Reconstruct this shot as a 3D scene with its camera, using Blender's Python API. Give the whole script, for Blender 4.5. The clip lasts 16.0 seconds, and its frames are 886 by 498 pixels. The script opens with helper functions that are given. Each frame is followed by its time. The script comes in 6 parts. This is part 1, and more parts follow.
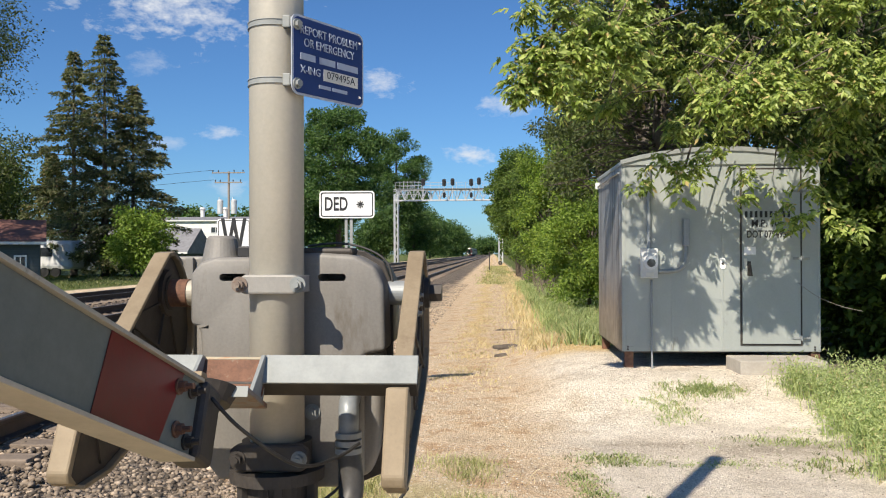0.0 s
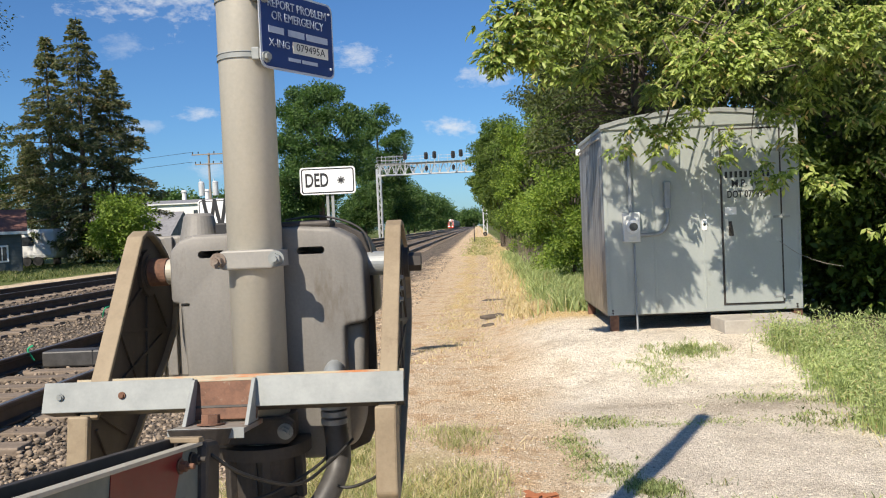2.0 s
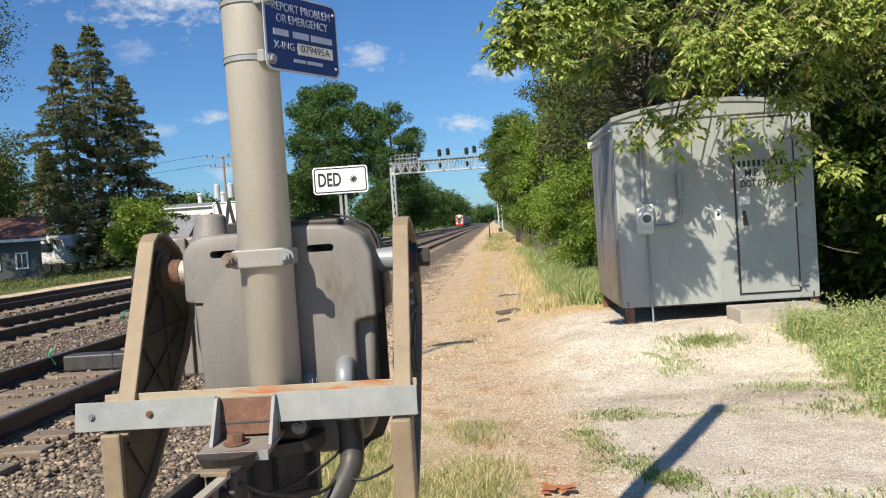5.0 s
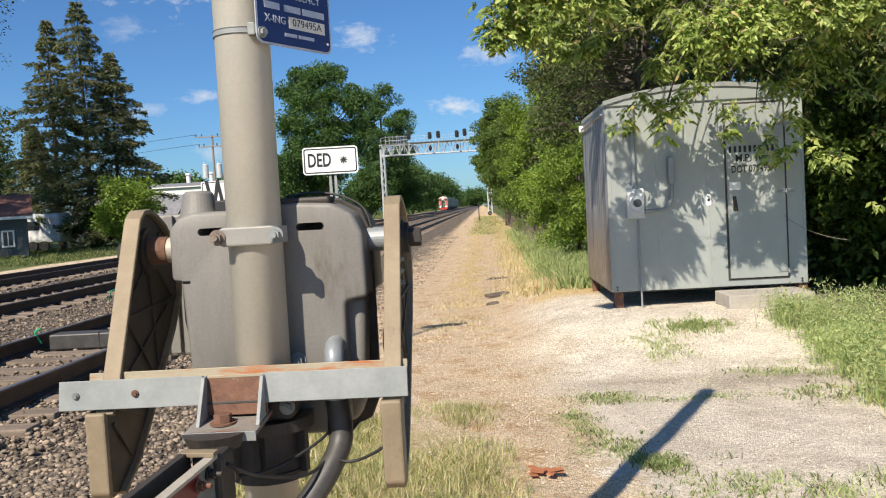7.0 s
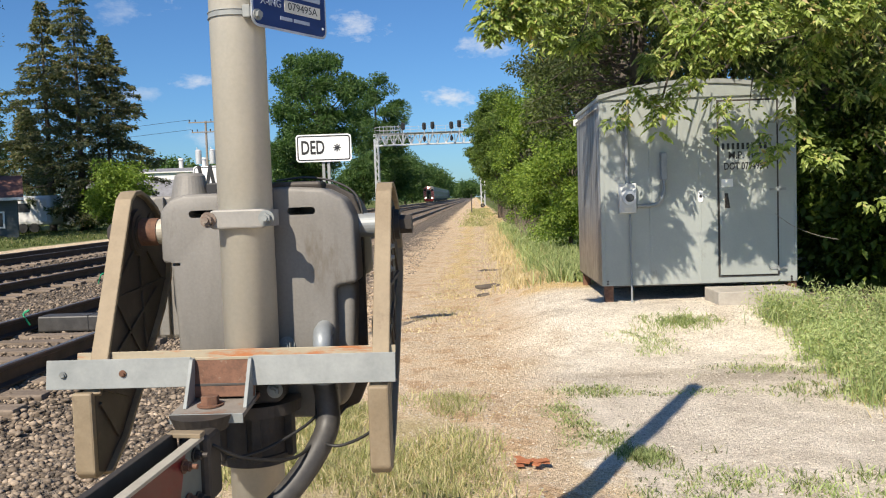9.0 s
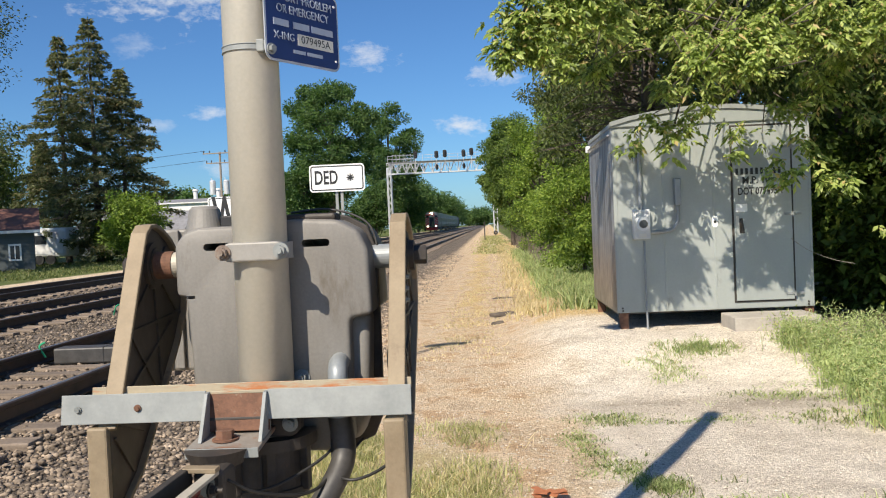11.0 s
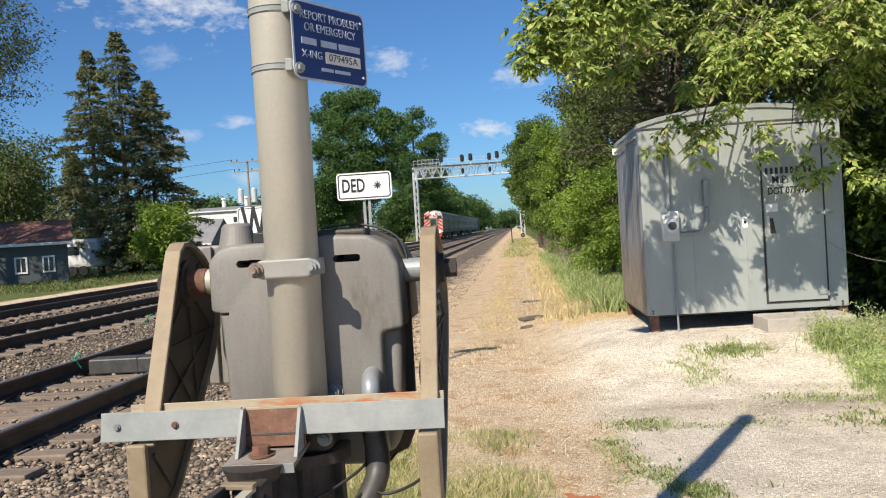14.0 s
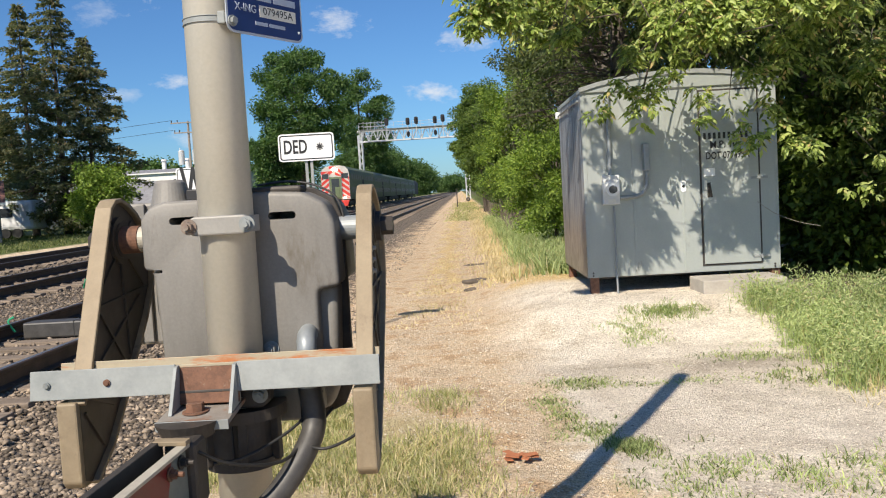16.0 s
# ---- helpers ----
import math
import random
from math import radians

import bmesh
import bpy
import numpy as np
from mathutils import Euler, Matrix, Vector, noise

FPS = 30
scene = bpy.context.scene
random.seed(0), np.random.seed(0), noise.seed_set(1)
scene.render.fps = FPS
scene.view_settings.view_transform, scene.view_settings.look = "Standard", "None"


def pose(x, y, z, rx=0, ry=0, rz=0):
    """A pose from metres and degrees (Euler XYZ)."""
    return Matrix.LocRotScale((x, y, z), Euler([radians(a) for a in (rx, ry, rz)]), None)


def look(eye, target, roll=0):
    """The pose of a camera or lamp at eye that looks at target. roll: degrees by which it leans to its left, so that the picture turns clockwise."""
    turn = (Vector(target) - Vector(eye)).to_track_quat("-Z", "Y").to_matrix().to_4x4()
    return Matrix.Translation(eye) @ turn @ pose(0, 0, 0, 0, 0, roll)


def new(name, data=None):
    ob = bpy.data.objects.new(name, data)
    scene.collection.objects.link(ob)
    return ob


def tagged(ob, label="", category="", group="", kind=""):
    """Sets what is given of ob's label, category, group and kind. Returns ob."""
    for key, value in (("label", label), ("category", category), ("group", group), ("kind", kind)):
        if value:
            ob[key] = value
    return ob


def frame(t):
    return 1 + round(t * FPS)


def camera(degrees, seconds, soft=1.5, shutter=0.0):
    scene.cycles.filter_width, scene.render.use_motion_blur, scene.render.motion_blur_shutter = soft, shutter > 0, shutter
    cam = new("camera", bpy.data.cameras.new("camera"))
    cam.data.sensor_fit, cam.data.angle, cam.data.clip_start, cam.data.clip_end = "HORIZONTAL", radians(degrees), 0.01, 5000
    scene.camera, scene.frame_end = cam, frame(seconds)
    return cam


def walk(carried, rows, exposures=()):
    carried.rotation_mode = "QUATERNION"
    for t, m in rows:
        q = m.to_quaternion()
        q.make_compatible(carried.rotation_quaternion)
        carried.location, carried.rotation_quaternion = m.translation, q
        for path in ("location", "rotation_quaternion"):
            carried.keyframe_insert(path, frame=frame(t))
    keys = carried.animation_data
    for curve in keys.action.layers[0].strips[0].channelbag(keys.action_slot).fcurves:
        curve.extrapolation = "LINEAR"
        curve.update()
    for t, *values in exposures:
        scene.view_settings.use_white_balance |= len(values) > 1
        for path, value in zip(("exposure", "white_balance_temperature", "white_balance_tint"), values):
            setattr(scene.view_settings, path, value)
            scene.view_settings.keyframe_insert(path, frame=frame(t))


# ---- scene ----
cam = camera(54.4, 16.0, soft=1.1)
PATH = [
    (0, (-0.001, 0.026, 1.597), (-0.117, 2.023, 1.608), -0.2),
    (0.5, (-0.004, 0.029, 1.598), (-0.134, 2.024, 1.604), -0.5),
    (1, (0.001, 0.028, 1.593), (-0.1, 2.026, 1.576), -1.4),
    (1.5, (0.013, 0.022, 1.589), (-0.051, 2.021, 1.544), -2.0),
    (2, (0.019, 0.017, 1.583), (-0.064, 2.015, 1.531), -2.5),
    (2.5, (0.031, 0.008, 1.58), (-0.074, 2.005, 1.52), -3.7),
    (3, (0.049, -0.008, 1.577), (-0.046, 1.989, 1.52), -4.1),
    (3.5, (0.048, -0.008, 1.58), (-0.024, 1.99, 1.525), -3.9),
    (4, (0.041, -0.016, 1.572), (-0.048, 1.981, 1.518), -3.7),
    (4.2, (0.044, -0.016, 1.577), (-0.059, 1.981, 1.533), -3.8),
    (6.3, (0.03, 0.014, 1.575), (-0.096, 2.009, 1.49), -3.9),
    (6.5, (0.025, 0.028, 1.579), (-0.092, 2.023, 1.495), -3.8),
    (7, (0.033, 0.019, 1.568), (-0.064, 2.014, 1.47), -3.2),
    (7.5, (0.057, 0.01, 1.58), (-0.006, 2.006, 1.471), -3.9),
    (8, (0.044, 0.001, 1.576), (-0.007, 1.998, 1.472), -3.3),
    (8.5, (0.031, 0.007, 1.571), (-0.035, 2.003, 1.467), -2.2),
    (9, (0.036, 0.014, 1.558), (-0.043, 2.009, 1.439), -1.9),
    (9.5, (0.029, 0.013, 1.568), (-0.048, 2.009, 1.478), -1.9),
    (10, (0.027, 0.011, 1.573), (-0.061, 2.008, 1.516), -2.1),
    (10.2, (0.035, 0.028, 1.565), (-0.068, 2.025, 1.515), -2.5),
    (12.5, (0.025, 0.012, 1.576), (-0.093, 2.008, 1.512), -2.3),
    (13, (0.024, 0.019, 1.589), (-0.097, 2.014, 1.528), -2.1),
    (13.5, (0.021, 0.014, 1.587), (-0.115, 2.008, 1.534), -2.4),
    (14, (0.027, 0.013, 1.592), (-0.143, 2.005, 1.55), -3.6),
    (14.5, (0.047, 0.005, 1.584), (-0.121, 1.997, 1.519), -4.3),
    (15, (0.051, 0.012, 1.577), (-0.066, 2.006, 1.469), -4.2),
    (15.5, (0.052, 0.011, 1.573), (-0.015, 2.006, 1.44), -4.1),
    (16, (0.052, 0.004, 1.574), (0.003, 1.999, 1.441), -3.3),
]
walk(cam, [(t, look(eye, target, roll)) for t, eye, target, roll in PATH])

# ---- light ----
SUN_DIR = Vector((-2.23, -4.56, 4.75)).normalized()
world = bpy.data.worlds.new("sky")
scene.world = world
world.use_nodes = True
wn, wl = world.node_tree.nodes, world.node_tree.links
bg = wn["Background"]
bg.inputs["Strength"].default_value = 0.072
sky = wn.new("ShaderNodeTexSky")
sky.sky_type = "NISHITA"
sky.sun_disc = False
sky.sun_elevation = math.asin(SUN_DIR.z)
sky.sun_rotation = math.atan2(SUN_DIR.x, SUN_DIR.y)
sky.altitude = 200
sky.air_density, sky.dust_density, sky.ozone_density = 1.0, 0.4, 2.5
tint = wn.new("ShaderNodeMix")
tint.data_type, tint.blend_type = "RGBA", "MULTIPLY"
tint.inputs[0].default_value = 1.0
tint.inputs[7].default_value = (0.56, 0.89, 1.26, 1)
wl.new(sky.outputs[0], tint.inputs[6])
coord = wn.new("ShaderNodeTexCoord")


def wmath(op, a, b=None, c=None):
    n = wn.new("ShaderNodeMath")
    n.operation = op
    for k, v in enumerate((a, b, c)):
        if v is None:
            continue
        if isinstance(v, (int, float)):
            n.inputs[k].default_value = v
        else:
            wl.new(v, n.inputs[k])
    return n.outputs[0]


# fair-weather clouds: soft patches in given directions (yaw to the right of +y, elevation, half width, half height, density)
CLOUDS = [(-7.4, 11.2, 2.0, 1.1, 0.75), (-1.6, 6.5, 2.0, 0.75, 0.85), (-17.6, 7.8, 1.9, 0.55, 0.65), (-20.8, 17.2, 8.6, 4.2, 1.0),
          (-22.3, 12.0, 1.5, 1.2, 0.35), (-21.3, 7.0, 2.2, 0.5, 0.35), (-17.3, 4.5, 1.6, 0.8, 0.5), (1.0, 9.7, 2.2, 0.9, 0.7),
          (40, 25, 14, 6, 0.9), (-60, 24, 16, 6, 0.9), (110, 30, 22, 8, 0.9), (-130, 28, 24, 8, 0.8), (180, 35, 20, 8, 0.8)]
sep = wn.new("ShaderNodeSeparateXYZ")
wl.new(coord.outputs["Generated"], sep.inputs[0])
yaw_s = wmath("MULTIPLY", wmath("ARCTAN2", sep.outputs[0], sep.outputs[1]), 180 / math.pi)
ele_s = wmath("MULTIPLY", wmath("ARCSINE", sep.outputs[2]), 180 / math.pi)
cn = wn.new("ShaderNodeTexNoise")
cn.inputs["Scale"].default_value, cn.inputs["Detail"].default_value, cn.inputs["Roughness"].default_value = 34, 7, 0.66
cmap = wn.new("ShaderNodeMapping")
cmap.inputs["Scale"].default_value = (1, 1, 1.9)
wl.new(coord.outputs["Generated"], cmap.inputs[0])
wl.new(cmap.outputs[0], cn.inputs["Vector"])
cloud = None
for cy, ce, cw, ch, dens in CLOUDS:
    dx = wmath("DIVIDE", wmath("SUBTRACT", yaw_s, cy), cw)
    dy = wmath("DIVIDE", wmath("SUBTRACT", ele_s, ce), ch)
    r = wmath("SQRT", wmath("ADD", wmath("MULTIPLY", dx, dx), wmath("MULTIPLY", dy, dy)))
    v = wmath("SUBTRACT", wmath("MULTIPLY_ADD", cn.outputs[0], 2.9, -0.6), r)
    v = wmath("MULTIPLY", wmath("SMOOTH_MIN", wmath("MAXIMUM", v, 0.0), 0.9, 0.2), dens)
    cloud = v if cloud is None else wmath("MAXIMUM", cloud, v)
cmix = wn.new("ShaderNodeMix")
cmix.data_type = "RGBA"
wl.new(cloud, cmix.inputs[0])
wl.new(tint.outputs[2], cmix.inputs[6])
cmix.inputs[7].default_value = (9.4, 9.6, 9.9, 1)
wl.new(cmix.outputs[2], bg.inputs["Color"])

sun = new("sun", bpy.data.lights.new("sun", "SUN"))
sun.data.energy, sun.data.angle, sun.data.color = 5.5, radians(0.53), (1.0, 0.90, 0.76)
sun.matrix_world = look(SUN_DIR * 50, (0, 0, 0))
scene.view_settings.exposure = 0.32


# ---- materials ----
def nodes_of(name):
    m = bpy.data.materials.new(name)
    m.use_nodes = True
    nt = m.node_tree
    return m, nt, nt.nodes["Principled BSDF"]


def noise_tex(nt, scale, detail=4, rough=0.6, vec=None, stretch=None):
    n = nt.nodes.new("ShaderNodeTexNoise")
    n.inputs["Scale"].default_value, n.inputs["Detail"].default_value, n.inputs["Roughness"].default_value = scale, detail, rough
    if vec is None:
        tc = nt.nodes.new("ShaderNodeTexCoord")
        vec = tc.outputs["Object"]
    if stretch:
        mp = nt.nodes.new("ShaderNodeMapping")
        mp.inputs["Scale"].default_value = stretch
        nt.links.new(vec, mp.inputs[0])
        vec = mp.outputs[0]
    nt.links.new(vec, n.inputs["Vector"])
    return n.outputs["Fac"]


def ramp(nt, fac, stops):
    r = nt.nodes.new("ShaderNodeValToRGB")
    el = r.color_ramp.elements
    while len(el) < len(stops):
        el.new(0.5)
    for e, (p, c) in zip(el, stops):
        e.position, e.color = p, (*c, 1)
    nt.links.new(fac, r.inputs[0])
    return r.outputs[0]


def mixc(nt, fac, a, b, mode="MIX"):
    m = nt.nodes.new("ShaderNodeMix")
    m.data_type, m.blend_type = "RGBA", mode
    for k, v in ((0, fac), (6, a), (7, b)):
        if isinstance(v, (int, float)):
            m.inputs[k].default_value = v
        elif isinstance(v, tuple):
            m.inputs[k].default_value = (*v, 1)
        else:
            nt.links.new(v, m.inputs[k])
    return m.outputs[2]


def mth(nt, op, a, b=None, c=None, clamp=False):
    n = nt.nodes.new("ShaderNodeMath")
    n.operation, n.use_clamp = op, clamp
    for k, v in enumerate((a, b, c)):
        if v is None:
            continue
        if isinstance(v, (int, float)):
            n.inputs[k].default_value = v
        else:
            nt.links.new(v, n.inputs[k])
    return n.outputs[0]


def bump(nt, bsdf, height, strength, dist):
    b = nt.nodes.new("ShaderNodeBump")
    b.inputs["Strength"].default_value, b.inputs["Distance"].default_value = strength, dist
    nt.links.new(height, b.inputs["Height"])
    nt.links.new(b.outputs[0], bsdf.inputs["Normal"])


def surface(name, a, b, rough=0.6, metal=0.0, big=3.0, fine=60.0, relief=0.15, depth=0.003, stain=None, stain_at=0.62, stretch=None, island=0.0):
    """Two-tone surface: slow mottling, fine grain, relief, and an optional stain colour."""
    m, nt, p = nodes_of(name)
    slow = noise_tex(nt, big, 5, 0.65, stretch=stretch)
    grain = noise_tex(nt, fine, 3, 0.7)
    mix = mth(nt, "ADD", mth(nt, "MULTIPLY", slow, 0.7), mth(nt, "MULTIPLY", grain, 0.3))
    col = ramp(nt, mix, [(0.35, a), (0.65, b)])
    if stain:
        s = noise_tex(nt, big * 1.7, 7, 0.72, stretch=stretch)
        fac = mth(nt, "MULTIPLY", mth(nt, "SUBTRACT", s, stain_at, clamp=True), 7.0, clamp=True)
        col = mixc(nt, fac, col, stain)
    if island:
        g = nt.nodes.new("ShaderNodeNewGeometry")
        k = mth(nt, "MULTIPLY_ADD", g.outputs["Random Per Island"], 2 * island, 1 - island)
        o = nt.nodes.new("ShaderNodeObjectInfo")
        k = mth(nt, "MULTIPLY", k, mth(nt, "MULTIPLY_ADD", o.outputs["Random"], island, 1 - island / 2))
        col = mixc(nt, 1.0, col, k, "MULTIPLY")
    nt.links.new(col, p.inputs["Base Color"])
    nt.links.new(mth(nt, "MULTIPLY_ADD", grain, 0.25, rough - 0.12), p.inputs["Roughness"])
    p.inputs["Metallic"].default_value = metal
    if relief:
        bump(nt, p, mix, relief, depth)
    return m


def leaf_mat(name, dark, mid, light, dead=None, gloss=0.6, green=0.92):
    """Leaves: colour by island, light passes through."""
    m, nt, p = nodes_of(name)
    g = nt.nodes.new("ShaderNodeNewGeometry")
    stops = [(0.0, dark), (green * 0.54, mid), (green, light)]
    if dead:
        stops += [(green + 0.04, dead)]
    col = ramp(nt, g.outputs["Random Per Island"], stops)
    slow = noise_tex(nt, 0.7, 2, 0.5)
    col = mixc(nt, 1.0, col, mth(nt, "MULTIPLY_ADD", slow, 0.9, 0.55), "MULTIPLY")
    nt.links.new(col, p.inputs["Base Color"])
    p.inputs["Roughness"].default_value = gloss
    t = nt.nodes.new("ShaderNodeBsdfTranslucent")
    nt.links.new(mixc(nt, 1.0, col, (1.12, 1.28, 0.6), "MULTIPLY"), t.inputs[0])
    mx = nt.nodes.new("ShaderNodeMixShader")
    mx.inputs[0].default_value = 0.38
    nt.links.new(p.outputs[0], mx.inputs[1])
    nt.links.new(t.outputs[0], mx.inputs[2])
    nt.links.new(mx.outputs[0], nt.nodes["Material Output"].inputs[0])
    return m


M = {}
M["mast"] = surface("mast_paint", (0.41, 0.385, 0.32), (0.53, 0.495, 0.42), 0.5, 0.25, 2.5, 90, 0.1, 0.001, stain=(0.24, 0.20, 0.14), stain_at=0.66, stretch=(1, 1, 0.35))
M["machine"] = surface("cast_aluminium_housing", (0.165, 0.155, 0.14), (0.26, 0.247, 0.225), 0.6, 0.2, 4, 120, 0.2, 0.001, stain=(0.13, 0.11, 0.085), stain_at=0.6, stretch=(1, 1, 0.3))
M["side"] = surface("weathered_arm_paint", (0.20, 0.152, 0.095), (0.30, 0.24, 0.158), 0.65, 0.1, 6, 90, 0.2, 0.001, stain=(0.16, 0.11, 0.07), stain_at=0.58)
M["dark"] = surface("dark_cast_iron", (0.030, 0.026, 0.023), (0.07, 0.06, 0.052), 0.6, 0.2, 9, 90, 0.3, 0.002, stain=(0.12, 0.07, 0.04), stain_at=0.62)
# Near-black web and hub colour carries the shade inside the tan rim.
M["arm_cast"] = surface("shade_darkened_cast_arm", (0.035, 0.028, 0.022), (0.085, 0.068, 0.054), 0.6, 0.1, 9, 90, 0.3, 0.002, stain=(0.16, 0.09, 0.05), stain_at=0.62)
M["galv"] = surface("galvanised_steel", (0.225, 0.24, 0.235), (0.31, 0.325, 0.315), 0.68, 0.2, 14, 120, 0.08, 0.0006, stain=(0.34, 0.29, 0.22), stain_at=0.68)
M["clamp"] = surface("dull_aluminium_clamp", (0.25, 0.24, 0.22), (0.34, 0.325, 0.295), 0.6, 0.2, 9, 120, 0.2, 0.001, stain=(0.18, 0.15, 0.11), stain_at=0.62)
M["rust"] = surface("rusty_steel", (0.10, 0.05, 0.032), (0.23, 0.115, 0.07), 0.8, 0.1, 22, 120, 0.35, 0.002, stain=(0.30, 0.25, 0.19), stain_at=0.6)
M["rust_grey"] = surface("rust_spotted_zinc", (0.17, 0.12, 0.09), (0.29, 0.25, 0.21), 0.65, 0.25, 60, 150, 0.25, 0.001, stain=(0.20, 0.10, 0.06), stain_at=0.55)
M["rust_pale"] = surface("rust_stained_flange", (0.27, 0.235, 0.165), (0.36, 0.315, 0.225), 0.6, 0.25, 8, 90, 0.2, 0.001, stain=(0.34, 0.13, 0.045), stain_at=0.49, stretch=(0.5, 3, 3))
M["shelf"] = surface("rust_stained_zinc_plate", (0.20, 0.17, 0.14), (0.30, 0.28, 0.25), 0.65, 0.15, 9, 120, 0.15, 0.001, stain=(0.24, 0.105, 0.05), stain_at=0.5)
# Beam white and red are set dark to carry the shade on its side.
M["white"] = surface("shade_darkened_white_paint", (0.10, 0.115, 0.10), (0.165, 0.18, 0.16), 0.6, 0.0, 6, 60, 0.05, 0.0006, stain=(0.24, 0.22, 0.18), stain_at=0.68)
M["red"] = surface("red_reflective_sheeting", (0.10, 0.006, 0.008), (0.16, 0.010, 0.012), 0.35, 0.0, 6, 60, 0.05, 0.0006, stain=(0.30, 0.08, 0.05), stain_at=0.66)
M["edge"] = surface("bare_arm_flange", (0.36, 0.33, 0.27), (0.50, 0.46, 0.38), 0.6, 0.2, 7, 90, 0.2, 0.001, stain=(0.2, 0.17, 0.13), stain_at=0.6)
M["rubber"] = surface("black_rubber", (0.012, 0.012, 0.012), (0.03, 0.029, 0.027), 0.5, 0, 20, 90, 0.1, 0.001)
M["hose"] = surface("ribbed_dark_conduit", (0.035, 0.033, 0.031), (0.072, 0.068, 0.063), 0.5, 0, 12, 90, 0.1, 0.001)
M["pvc"] = surface("grey_conduit", (0.22, 0.24, 0.25), (0.31, 0.33, 0.34), 0.45, 0.2, 10, 90, 0.08, 0.001)
M["blue"] = surface("dark_blue_sign", (0.008, 0.022, 0.11), (0.012, 0.03, 0.14), 0.42, 0, 8, 60, 0.03, 0.0004)
M["sign_rim"] = surface("silver_sign_edge", (0.42, 0.44, 0.47), (0.55, 0.57, 0.6), 0.5, 0.3, 8, 60, 0.03, 0.0004)
M["sign_text"] = surface("pale_sign_lettering", (0.30, 0.35, 0.45), (0.38, 0.43, 0.52), 0.5, 0, 20, 60, 0)
M["tag"] = surface("number_plate_sticker", (0.55, 0.54, 0.48), (0.66, 0.65, 0.58), 0.5, 0, 9, 60, 0)
M["ink"] = surface("black_paint", (0.012, 0.012, 0.012), (0.025, 0.025, 0.025), 0.5, 0, 20, 60, 0)
M["sign_white"] = surface("white_sign_sheet", (0.76, 0.76, 0.75), (0.82, 0.82, 0.81), 0.4, 0, 4, 60, 0.02, 0.0004, stain=(0.6, 0.58, 0.52), stain_at=0.7)
M["hut"] = surface("grey_green_hut_paint", (0.31, 0.335, 0.315), (0.385, 0.41, 0.385), 0.45, 0.2, 1.6, 40, 0.1, 0.003, stain=(0.22, 0.21, 0.175), stain_at=0.64, stretch=(1, 1, 0.4))
M["meter"] = surface("pale_grey_meter_enamel", (0.50, 0.51, 0.50), (0.62, 0.63, 0.62), 0.5, 0, 8, 60, 0.05, 0.001, stain=(0.35, 0.33, 0.29), stain_at=0.66)


def hut_side_mat():
    """Galvanised sheet with long dark runs, turning to brown rust below."""
    m, nt, p = nodes_of("streaked_hut_side")
    run = noise_tex(nt, 3.0, 6, 0.7, stretch=(1, 3.2, 0.16))
    thin = noise_tex(nt, 9.0, 4, 0.7, stretch=(1, 2.5, 0.10))
    mott = noise_tex(nt, 5.0, 5, 0.7)
    grain = noise_tex(nt, 60, 3, 0.7)
    col = ramp(nt, mth(nt, "ADD", mth(nt, "MULTIPLY", run, 0.6), mth(nt, "MULTIPLY", thin, 0.4)), [(0.38, (0.055, 0.055, 0.06)), (0.48, (0.20, 0.20, 0.21)), (0.60, (0.40, 0.42, 0.44))])
    tc = nt.nodes.new("ShaderNodeTexCoord")
    sp = nt.nodes.new("ShaderNodeSeparateXYZ")
    nt.links.new(tc.outputs["Object"], sp.inputs[0])
    low = mth(nt, "DIVIDE", mth(nt, "SUBTRACT", mth(nt, "MULTIPLY_ADD", run, 1.6, 0.25), sp.outputs[2]), 0.5, clamp=True)
    brown = ramp(nt, mott, [(0.36, (0.17, 0.125, 0.085)), (0.62, (0.34, 0.27, 0.20))])
    col = mixc(nt, mth(nt, "MULTIPLY", low, 0.8), col, brown)
    nt.links.new(col, p.inputs["Base Color"])
    nt.links.new(mth(nt, "MULTIPLY_ADD", grain, 0.3, 0.3), p.inputs["Roughness"])
    p.inputs["Metallic"].default_value = 0.3
    bump(nt, p, run, 0.15, 0.004)
    return m


M["hut_side"] = hut_side_mat()
M["concrete"] = surface("concrete", (0.32, 0.29, 0.25), (0.46, 0.42, 0.36), 0.85, 0, 4, 40, 0.4, 0.006, stain=(0.22, 0.19, 0.16))
M["rail"] = surface("brown_rail_steel", (0.035, 0.024, 0.018), (0.085, 0.055, 0.04), 0.6, 0.25, 6, 60, 0.2, 0.002, stain=(0.13, 0.08, 0.05), stain_at=0.64)
M["rail_head"] = surface("polished_rail_head", (0.30, 0.29, 0.28), (0.42, 0.41, 0.40), 0.35, 0.85, 5, 60, 0.05, 0.0005)
M["tie"] = surface("weathered_timber_tie", (0.10, 0.075, 0.055), (0.27, 0.215, 0.165), 0.9, 0, 5, 40, 0.6, 0.008, stain=(0.36, 0.22, 0.12), stain_at=0.64, stretch=(0.35, 5, 5), island=0.25)
M["ballast"] = surface("ballast_stone", (0.095, 0.072, 0.052), (0.31, 0.245, 0.18), 0.9, 0, 8, 60, 0.4, 0.004, stain=(0.27, 0.15, 0.09), stain_at=0.66, island=0.7)
M["gravel"] = surface("limestone_chips", (0.34, 0.29, 0.225), (0.60, 0.54, 0.44), 0.9, 0, 8, 60, 0.3, 0.004, island=0.25)
M["bark"] = surface("grey_brown_bark", (0.05, 0.04, 0.032), (0.15, 0.125, 0.10), 0.9, 0, 5, 30, 0.8, 0.02, stretch=(2, 2, 0.4))
